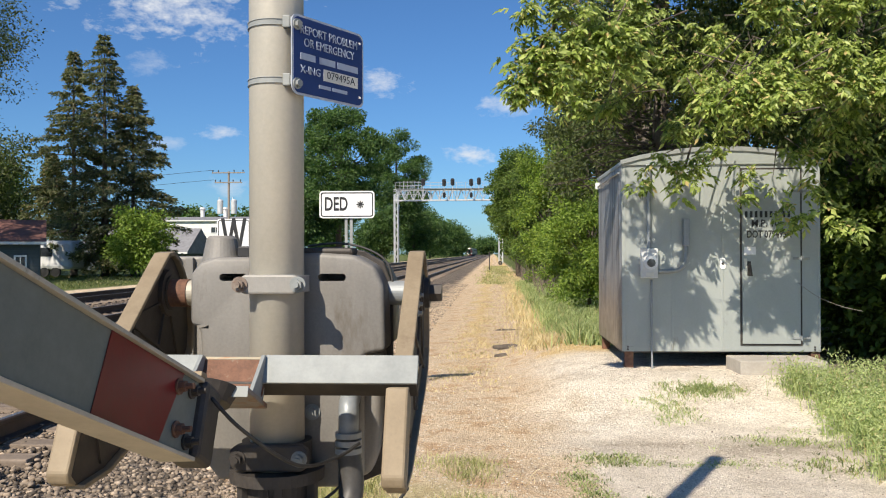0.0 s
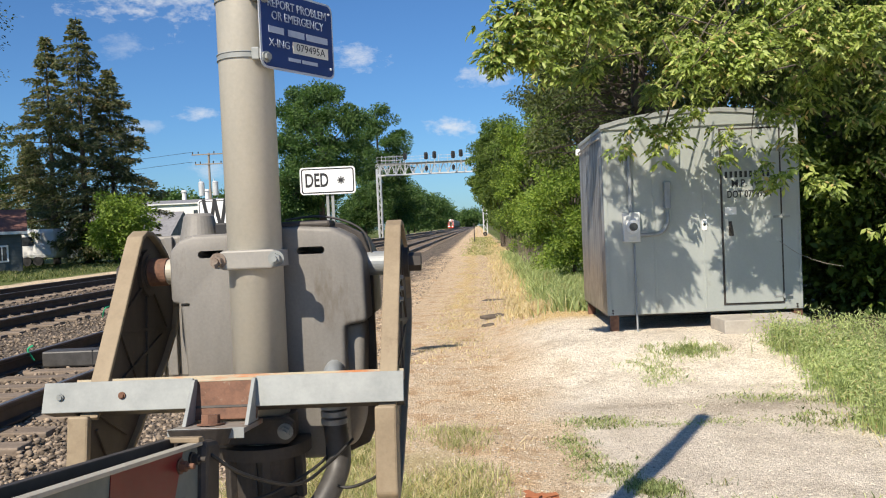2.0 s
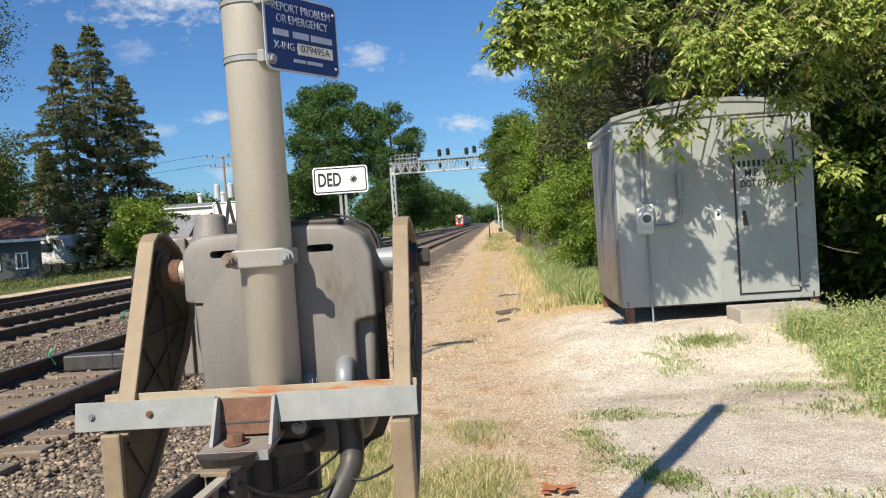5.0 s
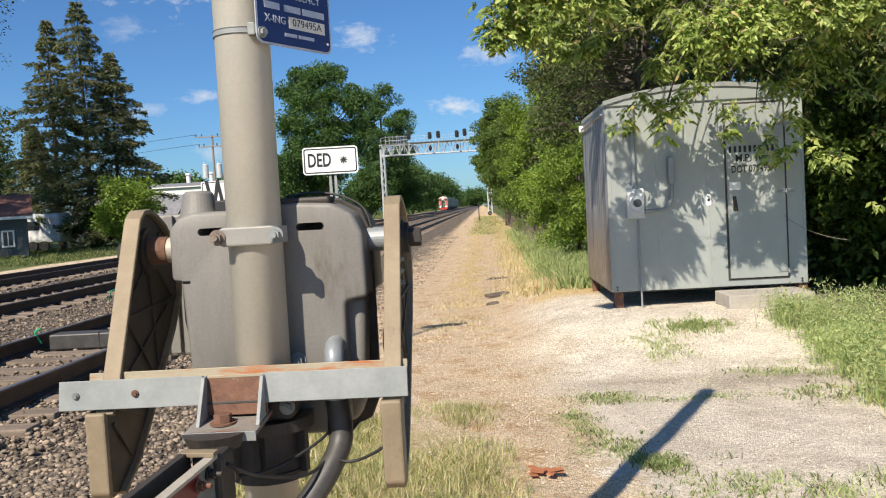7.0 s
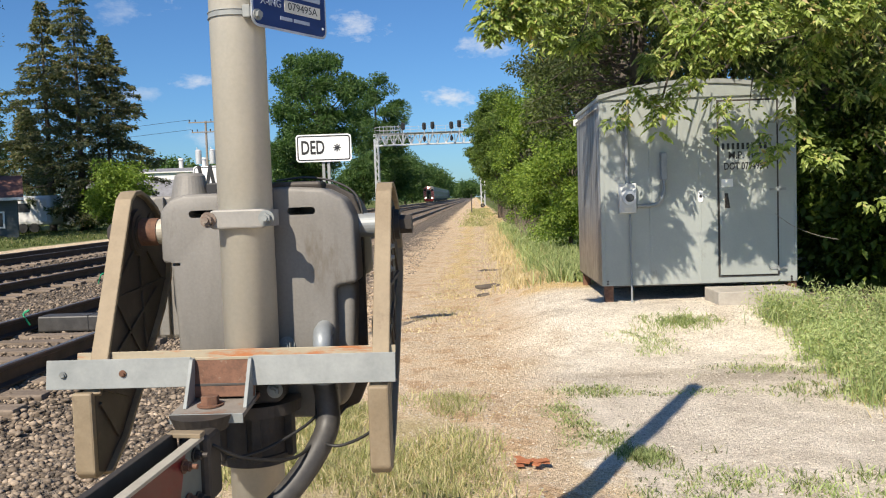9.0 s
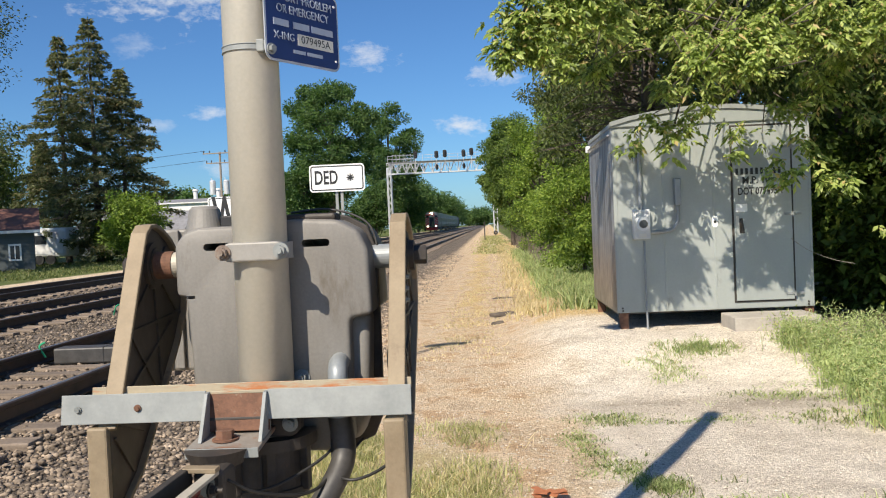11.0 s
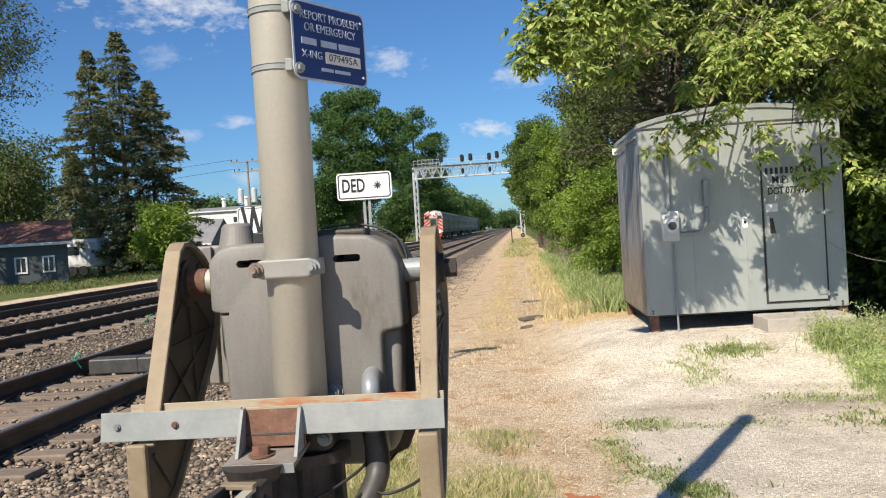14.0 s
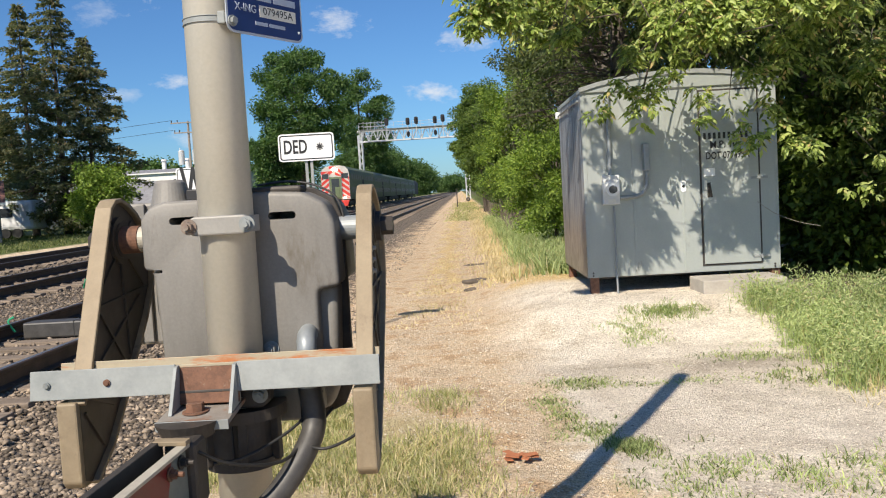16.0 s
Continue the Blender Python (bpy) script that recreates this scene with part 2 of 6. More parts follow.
M["roof_red"] = surface("red_shingle_roof", (0.13, 0.06, 0.045), (0.21, 0.10, 0.075), 0.9, 0, 2, 30, 0.4, 0.02)
M["roof_grey"] = surface("grey_shingle_roof", (0.16, 0.16, 0.17), (0.25, 0.25, 0.26), 0.9, 0, 2, 30, 0.4, 0.02)
# Siding colour lowered to carry the tree shade lying on the house.
M["siding"] = surface("shaded_blue_grey_siding", (0.055, 0.066, 0.066), (0.085, 0.10, 0.10), 0.7, 0, 1, 20, 0.15, 0.01, stretch=(0.2, 0.2, 12))
M["siding_white"] = surface("white_siding", (0.62, 0.62, 0.60), (0.74, 0.74, 0.72), 0.7, 0, 1, 20, 0.1, 0.01)
M["pane"] = surface("dark_window_glass", (0.02, 0.025, 0.03), (0.05, 0.055, 0.06), 0.12, 0, 1, 5, 0)
M["pole_wood"] = surface("grey_utility_pole", (0.20, 0.17, 0.14), (0.32, 0.28, 0.24), 0.9, 0, 3, 20, 0.4, 0.01, stretch=(3, 3, 0.3))
M["steel_white"] = surface("aluminium_truss", (0.60, 0.61, 0.61), (0.74, 0.75, 0.75), 0.45, 0.4, 3, 20, 0.05, 0.002)
M["black"] = surface("matt_black_signal", (0.012, 0.012, 0.013), (0.028, 0.028, 0.03), 0.6, 0, 3, 20, 0.05, 0.002)
# Dark green tone stands for trees mirrored in bare steel and for its shade.
M["stainless"] = surface("tree_green_stainless_side", (0.085, 0.115, 0.055), (0.135, 0.17, 0.085), 0.62, 0.0, 0.6, 12, 0.1, 0.004, stretch=(0.3, 0.3, 6))
M["train_glass"] = surface("tinted_train_glass", (0.03, 0.038, 0.03), (0.06, 0.07, 0.055), 0.4, 0, 1, 5, 0)
M["train_dark"] = surface("dark_underframe", (0.015, 0.014, 0.013), (0.045, 0.04, 0.036), 0.7, 0.1, 2, 20, 0.2, 0.01)
M["train_red"] = surface("red_stripe_paint", (0.46, 0.03, 0.022), (0.58, 0.05, 0.035), 0.45, 0, 2, 20, 0)
M["train_white"] = surface("white_stripe_paint", (0.40, 0.38, 0.35), (0.50, 0.48, 0.45), 0.45, 0, 2, 20, 0)
# One tree in two tones: inner leaves darkened for shade, outer brightened for sun.
M["leaf_near"] = leaf_mat("shade_toned_elder_leaves", (0.035, 0.058, 0.012), (0.075, 0.108, 0.022), (0.15, 0.19, 0.045), (0.28, 0.21, 0.09))
M["leaf_spray"] = leaf_mat("sun_toned_elder_leaves", (0.09, 0.13, 0.026), (0.25, 0.32, 0.07), (0.50, 0.56, 0.175), (0.50, 0.38, 0.17), 0.5, 0.92)
M["leaf_bright"] = leaf_mat("bright_shrub_leaves", (0.085, 0.145, 0.018), (0.165, 0.25, 0.03), (0.28, 0.37, 0.06))
M["leaf_row"] = leaf_mat("hedgerow_leaves", (0.045, 0.082, 0.013), (0.09, 0.148, 0.022), (0.17, 0.235, 0.04))
M["leaf_olive"] = leaf_mat("olive_tree_leaves", (0.035, 0.052, 0.014), (0.075, 0.10, 0.028), (0.14, 0.17, 0.055))
M["leaf_far"] = leaf_mat("elm_leaves", (0.028, 0.070, 0.018), (0.062, 0.128, 0.030), (0.13, 0.21, 0.055))
M["needle"] = leaf_mat("spruce_needles", (0.075, 0.095, 0.048), (0.14, 0.155, 0.08), (0.23, 0.225, 0.115), (0.27, 0.19, 0.10), 0.7)
M["grass"] = leaf_mat("green_grass", (0.18, 0.20, 0.065), (0.36, 0.355, 0.15), (0.55, 0.52, 0.28), (0.58, 0.50, 0.28), 0.7)
M["lawn"] = leaf_mat("mown_lawn_blades", (0.07, 0.10, 0.028), (0.135, 0.165, 0.05), (0.23, 0.24, 0.09), (0.40, 0.33, 0.18), 0.7)
M["dry"] = leaf_mat("dry_straw", (0.52, 0.41, 0.24), (0.65, 0.53, 0.33), (0.75, 0.64, 0.43), (0.42, 0.28, 0.16), 0.8)
M["weed"] = leaf_mat("pale_weeds", (0.195, 0.25, 0.095), (0.35, 0.415, 0.17), (0.53, 0.57, 0.28), (0.50, 0.41, 0.22), 0.7)


def glow(name, col, strength):
    m, nt, p = nodes_of(name)
    p.inputs["Base Color"].default_value = (*col, 1)
    p.inputs["Emission Color"].default_value = (*col, 1)
    p.inputs["Emission Strength"].default_value = strength
    return m


M["headlight"] = glow("lit_headlamp", (1.0, 0.84, 0.58), 14)
M["red_lens"] = surface("red_plastic_lens", (0.30, 0.02, 0.02), (0.36, 0.03, 0.03), 0.25, 0, 5, 20, 0)


def ground_mat():
    """Path, ballast, lot and verge, by place in metres."""
    m, nt, p = nodes_of("ground_mix")
    tc = nt.nodes.new("ShaderNodeTexCoord")
    v = tc.outputs["Object"]
    sp = nt.nodes.new("ShaderNodeSeparateXYZ")
    nt.links.new(v, sp.inputs[0])
    x, y = sp.outputs[0], sp.outputs[1]
    w1 = noise_tex(nt, 0.55, 5, 0.6, v)
    w2 = noise_tex(nt, 2.6, 6, 0.7, v)
    grit = noise_tex(nt, 46, 5, 0.75, v)
    vor = nt.nodes.new("ShaderNodeTexVoronoi")
    vor.inputs["Scale"].default_value = 22
    nt.links.new(v, vor.inputs["Vector"])
    wob = mth(nt, "MULTIPLY_ADD", w1, 1.6, mth(nt, "MULTIPLY_ADD", w2, 0.9, -1.25))
    xx = mth(nt, "ADD", x, wob)

    def band(c, half, soft):
        d = mth(nt, "ABSOLUTE", mth(nt, "SUBTRACT", xx, c))
        return mth(nt, "DIVIDE", mth(nt, "SUBTRACT", half, d), soft, clamp=True)

    def step(val, at, soft):
        return mth(nt, "DIVIDE", mth(nt, "SUBTRACT", val, at), soft, clamp=True)

    path = ramp(nt, mth(nt, "ADD", mth(nt, "MULTIPLY", grit, 0.55), mth(nt, "MULTIPLY", w2, 0.45)), [(0.38, (0.36, 0.26, 0.165)), (0.5, (0.66, 0.525, 0.365)), (0.62, (0.84, 0.72, 0.55))])
    brown = ramp(nt, grit, [(0.38, (0.26, 0.15, 0.075)), (0.62, (0.60, 0.395, 0.21))])
    straw = ramp(nt, grit, [(0.38, (0.44, 0.30, 0.13)), (0.62, (0.72, 0.55, 0.28))])
    green = ramp(nt, grit, [(0.35, (0.06, 0.085, 0.022)), (0.65, (0.16, 0.19, 0.06))])
    pale = ramp(nt, mth(nt, "ADD", mth(nt, "MULTIPLY", grit, 0.6), mth(nt, "MULTIPLY", w2, 0.4)), [(0.38, (0.46, 0.39, 0.30)), (0.55, (0.82, 0.745, 0.63))])
    lot = ramp(nt, mth(nt, "ADD", mth(nt, "MULTIPLY", grit, 0.5), mth(nt, "MULTIPLY", w2, 0.5)), [(0.36, (0.42, 0.36, 0.285)), (0.5, (0.63, 0.56, 0.465)), (0.62, (0.76, 0.69, 0.585))])
    fine = nt.nodes.new("ShaderNodeTexVoronoi")
    fine.inputs["Scale"].default_value = 105
    nt.links.new(v, fine.inputs["Vector"])
    fleck = ramp(nt, fine.outputs["Color"], [(0.15, (0.58, 0.56, 0.53)), (0.45, (0.97, 0.96, 0.94)), (0.85, (1.24, 1.22, 1.2))])
    stones = ramp(nt, vor.outputs["Color"], [(0.2, (0.07, 0.056, 0.045)), (0.8, (0.24, 0.20, 0.16))])
    col = mixc(nt, mth(nt, "MULTIPLY", step(w2, 0.475, 0.12), 0.8), path, brown)
    col = mixc(nt, mth(nt, "MULTIPLY", band(-0.35, 0.28, 0.3), step(y, 11, 5)), col, straw)
    col = mixc(nt, band(1.25, 0.62, 0.3), col, straw)
    col = mixc(nt, step(xx, 1.75, 0.4), col, green)
    # pale limestone apron in front of the hut and the worn lot nearer by
    ap = mth(nt, "MULTIPLY", step(xx, 0.25, 0.6), mth(nt, "MULTIPLY", step(y, 6.8, 0.8), mth(nt, "SUBTRACT", 1.0, step(mth(nt, "ADD", y, wob), 11.4, 0.8))))
    col = mixc(nt, ap, col, pale)
    yy = mth(nt, "ADD", y, mth(nt, "MULTIPLY", wob, 0.7))
    lo = mth(nt, "MULTIPLY", step(mth(nt, "ADD", xx, mth(nt, "MULTIPLY", y, 0.10)), 1.15, 0.25), mth(nt, "SUBTRACT", 1.0, step(yy, 7.2, 0.5)))
    col = mixc(nt, lo, col, lot)
    # trodden dirt along the lot's far edge
    rim = mth(nt, "DIVIDE", mth(nt, "SUBTRACT", 0.42, mth(nt, "ABSOLUTE", mth(nt, "SUBTRACT", yy, 7.25))), 0.35, clamp=True)
    rim = mth(nt, "MULTIPLY", mth(nt, "MULTIPLY", rim, step(xx, 0.5, 0.5)), mth(nt, "MULTIPLY", step(w2, 0.40, 0.15), 0.7))
    col = mixc(nt, rim, col, (0.30, 0.25, 0.19))
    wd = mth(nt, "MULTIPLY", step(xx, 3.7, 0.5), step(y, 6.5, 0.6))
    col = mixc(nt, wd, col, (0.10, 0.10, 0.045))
    gm = mth(nt, "MULTIPLY", mth(nt, "MULTIPLY", band(-0.7, 0.75, 0.5), mth(nt, "SUBTRACT", 1.0, step(yy, 5.8, 0.6))), 0.75)
    col = mixc(nt, gm, col, (0.40, 0.34, 0.18))
    col = mixc(nt, mth(nt, "SUBTRACT", 1.0, step(xx, -2.05, 0.35)), col, stones)
    col = mixc(nt, mth(nt, "SUBTRACT", 1.0, step(xx, -17.0, 0.4)), col, path)
    col = mixc(nt, mth(nt, "SUBTRACT", 1.0, step(xx, -19.2, 0.5)), col, green)
    col = mixc(nt, 0.7, col, fleck, "MULTIPLY")
    nt.links.new(col, p.inputs["Base Color"])
    p.inputs["Roughness"].default_value = 0.92
    p.inputs["Specular IOR Level"].default_value = 0.2
    bump(nt, p, mth(nt, "ADD", mth(nt, "MULTIPLY", grit, 0.7), mth(nt, "MULTIPLY", mth(nt, "ADD", vor.outputs["Distance"], fine.outputs["Distance"]), 0.6)), 0.8, 0.02)
    return m


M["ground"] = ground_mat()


# ---- builders ----
def part(name, bm, material, parent=None, label="", smooth=False):
    """Links a bmesh as one mesh object."""
    me = bpy.data.meshes.new(name)
    bm.to_mesh(me)
    bm.free()
    return link(name, me, material, parent, label, smooth)


def link(name, me, material, parent=None, label="", smooth=False):
    if material and not me.materials:
        me.materials.append(M[material])
    if smooth:
        for poly in me.polygons:
            poly.use_smooth = True
    ob = new(name, me)
    if parent:
        ob.parent = parent
    return tagged(ob, label)


def empty(name, at, label, category, group="", kind=""):
    ob = new(name)
    ob.matrix_basis = at if isinstance(at, Matrix) else Matrix.Translation(at)
    return tagged(ob, label, category, group, kind)


def box(bm, lo, hi, bevel=0.0, m=None):
    c = [(a + b) / 2 for a, b in zip(lo, hi)]
    s = [abs(b - a) for a, b in zip(lo, hi)]
    mat = Matrix.Translation(c) @ Matrix.Diagonal((*s, 1))
    r = bmesh.ops.create_cube(bm, size=1, matrix=(m @ mat) if m else mat)
    if bevel:
        es = list({e for v in r["verts"] for e in v.link_edges})
        bmesh.ops.bevel(bm, geom=es, offset=bevel, segments=2, profile=0.5, affect="EDGES")
    return bm


def rod(bm, a, b, r0, r1=None, seg=16, caps=True):
    a, b = Vector(a), Vector(b)
    d = b - a
    m = Matrix.Translation((a + b) / 2) @ d.to_track_quat("Z", "Y").to_matrix().to_4x4()
    bmesh.ops.create_cone(bm, cap_ends=caps, segments=seg, radius1=r0, radius2=r0 if r1 is None else r1, depth=d.length, matrix=m)
    return bm


def tube(bm, pts, r, seg=10, sub=6):
    """A smooth round tube through points."""
    pts = [Vector(q) for q in pts]
    ring, n = [], len(pts)
    line = []
    for i in range(n - 1):
        p0, p1, p2, p3 = pts[max(i - 1, 0)], pts[i], pts[i + 1], pts[min(i + 2, n - 1)]
        for k in range(sub):
            t = k / sub
            line.append(0.5 * ((2 * p1) + (p2 - p0) * t + (2 * p0 - 5 * p1 + 4 * p2 - p3) * t * t + (3 * p1 - p0 - 3 * p2 + p3) * t ** 3))
    line.append(pts[-1])
    side = Vector((0.3, 0.9, 0.2))
    for i, c in enumerate(line):
        d = (line[min(i + 1, len(line) - 1)] - line[max(i - 1, 0)]).normalized()
        u = (side - d * side.dot(d)).normalized()
        side = u
        w = d.cross(u)
        ring.append([bm.verts.new(c + (u * math.cos(a) + w * math.sin(a)) * r) for a in (2 * math.pi * k / seg for k in range(seg))])
    for a, b in zip(ring, ring[1:]):
        for k in range(seg):
            bm.faces.new((a[k], a[(k + 1) % seg], b[(k + 1) % seg], b[k]))
    bm.faces.new(ring[0][::-1])
    bm.faces.new(ring[-1])
    return bm


def prism(bm, outline, m, depth, bevel=0.0, seg=2):
    """A plate: outline in the xy plane of m, thick along its z."""
    vs = [bm.verts.new(m @ Vector((x, y, 0))) for x, y in outline]
    f = bm.faces.new(vs)
    r = bmesh.ops.extrude_face_region(bm, geom=[f])
    top = [v for v in r["geom"] if isinstance(v, bmesh.types.BMVert)]
    off = m.to_3x3() @ Vector((0, 0, depth))
    for v in top:
        v.co += off
    bmesh.ops.recalc_face_normals(bm, faces=bm.faces[:])
    if bevel:
        es = list({e for v in vs + top for e in v.link_edges})
        bmesh.ops.bevel(bm, geom=es, offset=bevel, segments=seg, profile=0.5, affect="EDGES")
    return bm


def rrect(w, h, r, n=5):
    """Outline of a rounded rectangle about the origin."""
    out = []
    for cx, cy, a0 in ((w / 2 - r, h / 2 - r, 0), (-w / 2 + r, h / 2 - r, 90), (-w / 2 + r, -h / 2 + r, 180), (w / 2 - r, -h / 2 + r, 270)):
        for k in range(n + 1):
            a = radians(a0 + 90 * k / n)
            out.append((cx + r * math.cos(a), cy + r * math.sin(a)))
    return out


def axes(origin, ex, ey):
    """The matrix whose x and y run along ex and ey."""
    ex, ey = Vector(ex).normalized(), Vector(ey).normalized()
    ez = ex.cross(ey)
    m = Matrix((ex, ey, ez)).transposed().to_4x4()
    m.translation = origin
    return m


def lettering(body, size, width=None, bold=0.0):
    """A mesh of letters, centred on the origin in the xy plane."""
    cu = bpy.data.curves.new("letters", "FONT")
    cu.body, cu.size, cu.align_x, cu.align_y, cu.extrude = body, size, "CENTER", "CENTER", 0.0008
    cu.resolution_u, cu.offset = 3, bold
    ob = bpy.data.objects.new("letters", cu)
    scene.collection.objects.link(ob)
    me = bpy.data.meshes.new_from_object(ob.evaluated_get(bpy.context.evaluated_depsgraph_get()))
    bpy.data.objects.remove(ob)
    xs = [v.co.x for v in me.vertices]
    k = width / (max(xs) - min(xs)) if width else 1
    for v in me.vertices:
        v.co.x *= k
    me.materials.clear()
    return me


def mesh_np(name, verts, faces, material):
    me = bpy.data.meshes.new(name)
    n, k = faces.shape
    me.vertices.add(len(verts))
    me.vertices.foreach_set("co", np.ascontiguousarray(verts, dtype=np.float32).ravel())
    me.loops.add(n * k)
    me.loops.foreach_set("vertex_index", np.ascontiguousarray(faces, dtype=np.int32).ravel())
    me.polygons.add(n)
    me.polygons.foreach_set("loop_start", np.arange(0, n * k, k, dtype=np.int32))
    me.update(calc_edges=True)
    me.materials.append(M[material])
    return me


# ---- the ground ----
def smooth(a, b, v):
    t = min(max((v - a) / (b - a), 0), 1)
    return t * t * (3 - 2 * t)


def ground_z(x, y):
    bed = 0.075 * (1 - smooth(-2.5, -1.6, x)) * smooth(-18.5, -16.5, x)
    dx, dy = max(1.3 - x, 0, x - 4.6), max(9.5 - y, 0, y - 14)
    mound = 0.27 * (1 - smooth(0, 1.5, math.hypot(dx, dy)))
    lot = -0.045 * smooth(0.7, 1.1, x + 0.1 * y) * (1 - smooth(6.7, 7.2, y + 0.15 * math.sin(3 * x)))
    ruts = -0.02 * (math.exp(-((x - 0.25) / 0.3) ** 2) + math.exp(-((x + 1.0) / 0.3) ** 2)) * smooth(9, 14, y)
    rough = 0.022 * (noise.noise((x * 0.9, y * 0.9, 0)) + 0.5 * noise.noise((x * 3.1, y * 3.1, 2)))
    return bed + mound + lot + ruts + rough * (1 - smooth(40, 120, abs(y)))


def build_ground():
    xs = np.unique(np.r_[-2600, -900, -300, -120, -60, -40, np.arange(-30, -4, 0.5), np.arange(-4, 5.4, 0.09), np.arange(5.5, 14, 0.5), 20, 40, 90, 250, 900, 2600])
    ys = np.unique(np.r_[-2600, -600, -150, -50, -20, -8, np.arange(-4, 2.5, 0.5), np.arange(2.5, 14, 0.09), np.arange(14, 40, 0.5), np.arange(40, 130, 4), 150, 200, 300, 500, 900, 1600, 2600])
    co = np.array([(x, y, ground_z(x, y) if -60 < x < 60 and -60 < y < 200 else (0.1 if -18 < x < -2.2 else 0)) for y in ys for x in xs])
    i = np.arange(len(xs) - 1)[None, :] + len(xs) * np.arange(len(ys) - 1)[:, None]
    f = np.stack([i, i + 1, i + 1 + len(xs), i + len(xs)], -1).reshape(-1, 4)
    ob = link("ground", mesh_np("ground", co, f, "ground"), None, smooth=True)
    tagged(ob, "pale gravel service path with dry grass and ballast edge", "ground", kind="structure")


build_ground()

RAIL_TOP = 0.30
TRACKS = (-4.65, -9.05, -13.4)
RAIL_OUT = [(-0.07, 0), (0.07, 0), (0.07, 0.014), (0.012, 0.032), (0.010, 0.122), (0.036, 0.134), (0.036, 0.163), (0.026, 0.17), (-0.026, 0.17), (-0.036, 0.163), (-0.036, 0.134), (-0.010, 0.122), (-0.012, 0.032), (-0.07, 0.014)]


def build_track(x0, near, y_parts):
    tr = empty("railway_track", (x0, 0, 0), "steel rails on weathered timber ties in stone ballast", "railway track", "parallel tracks", "structure")
    for sx in (-0.753, 0.753):
        bm = bmesh.new()
        prism(bm, RAIL_OUT, axes((sx, -25, RAIL_TOP - 0.17), (1, 0, 0), (0, 0, 1)), -1600)
        part("rail", bm, "rail", tr)
        bm = bmesh.new()
        box(bm, (sx - 0.024, -25, RAIL_TOP), (sx + 0.02, 1575, RAIL_TOP + 0.002))
        part("rail_head", bm, "rail_head", tr, "worn bright running surface")
    tie = bmesh.new()
    box(tie, (-1.3, -0.11, -0.16), (1.3, 0.11, 0), 0.012)
    for sx in (-0.753, 0.753):
        box(tie, (sx - 0.16, -0.09, 0), (sx + 0.16, 0.09, 0.012))
        for k in (-1, 1):
            box(tie, (sx + k * 0.11 - 0.012, -0.05, 0.012), (sx + k * 0.11 + 0.012, -0.026, 0.035))
    me = bpy.data.meshes.new("tie")
    tie.to_mesh(me)
    tie.free()
    me.materials.append(M["tie"])
    rng = random.Random(int(-x0 * 10))
    n0, n1 = y_parts
    for k in range(int((n1 - n0) / 0.52)):
        ob = link("tie", me, None, tr)
        ob.matrix_basis = pose(rng.uniform(-0.08, 0.08), n0 + k * 0.52, RAIL_TOP - 0.17 + rng.uniform(-0.012, 0.0), rng.uniform(-1, 1), 0, rng.uniform(-1.5, 1.5))
    bm = bmesh.new()
    for k in range(int(150 / 0.52)):
        box(bm, (-1.3, n1 + k * 0.52 - 0.11, 0.0), (1.3, n1 + k * 0.52 + 0.11, RAIL_TOP - 0.172))
    ob = part("far_ties", bm, "tie", tr)
    tagged(ob, kind="stuff")


for x0, span in zip(TRACKS, ((2, 60), (8, 66), (14, 70))):
    build_track(x0, True, span)


# ---- scattered stones ----
ICO = bmesh.new()
bmesh.ops.create_icosphere(ICO, subdivisions=1, radius=1)
ICO_V = np.array([v.co[:] for v in ICO.verts])
ICO_F = np.array([[v.index for v in f.verts] for f in ICO.faces])
ICO.free()


def stones(name, pts, sizes, material, seed, label, squash=0.65):
    rng = np.random.default_rng(seed)
    n = len(pts)
    v = ICO_V[None] * rng.uniform(0.65, 1.25, (n, 12, 1)) * rng.uniform(0.6, 1.3, (n, 1, 3)) * sizes[:, None, None]
    v[:, :, 2] *= squash
    a = rng.uniform(0, 6.28, n)
    c, s = np.cos(a)[:, None], np.sin(a)[:, None]
    v = np.stack([v[..., 0] * c - v[..., 1] * s, v[..., 0] * s + v[..., 1] * c, v[..., 2]], -1) + pts[:, None]
    f = ICO_F[None] + 12 * np.arange(n)[:, None, None]
    ob = link(name, mesh_np(name, v.reshape(-1, 3), f.reshape(-1, 3), material), None)
    return tagged(ob, label, "stones", kind="stuff")


def spread(n, x0, x1, y0, y1, seed, power=1.0, dz=0.0):
    rng = np.random.default_rng(seed)
    x = rng.uniform(x0, x1, n)
    y = y0 + (y1 - y0) * rng.uniform(0, 1, n) ** power
    z = np.array([ground_z(a, b) for a, b in zip(x, y)]) + dz
    return np.stack([x, y, z], 1)


rng0 = np.random.default_rng(5)
stones("ballast_stones", spread(17000, -3.9, -1.7, 2.6, 14, 1, 1.5, 0.004), rng0.uniform(0.009, 0.030, 17000), "ballast", 2, "grey and brown crushed ballast stones beside the rails")
stones("ballast_stones", spread(17000, -8.6, -3.6, 5.5, 32, 3, 1.5, 0.008), rng0.uniform(0.014, 0.036, 17000), "ballast", 4, "grey and brown crushed ballast stones between the ties")
stones("ballast_stones", spread(3000, -5.9, -3.0, 5.5, 24, 13, 1.4, 0.03), rng0.uniform(0.014, 0.034, 3000), "ballast", 14, "brown crushed ballast stones spilled over the ties")
stones("ballast_stones", spread(9000, -16.2, -8.2, 12, 60, 5, 1.5, 0.01), rng0.uniform(0.025, 0.055, 9000), "ballast", 6, "pale crushed ballast stones around the far tracks")
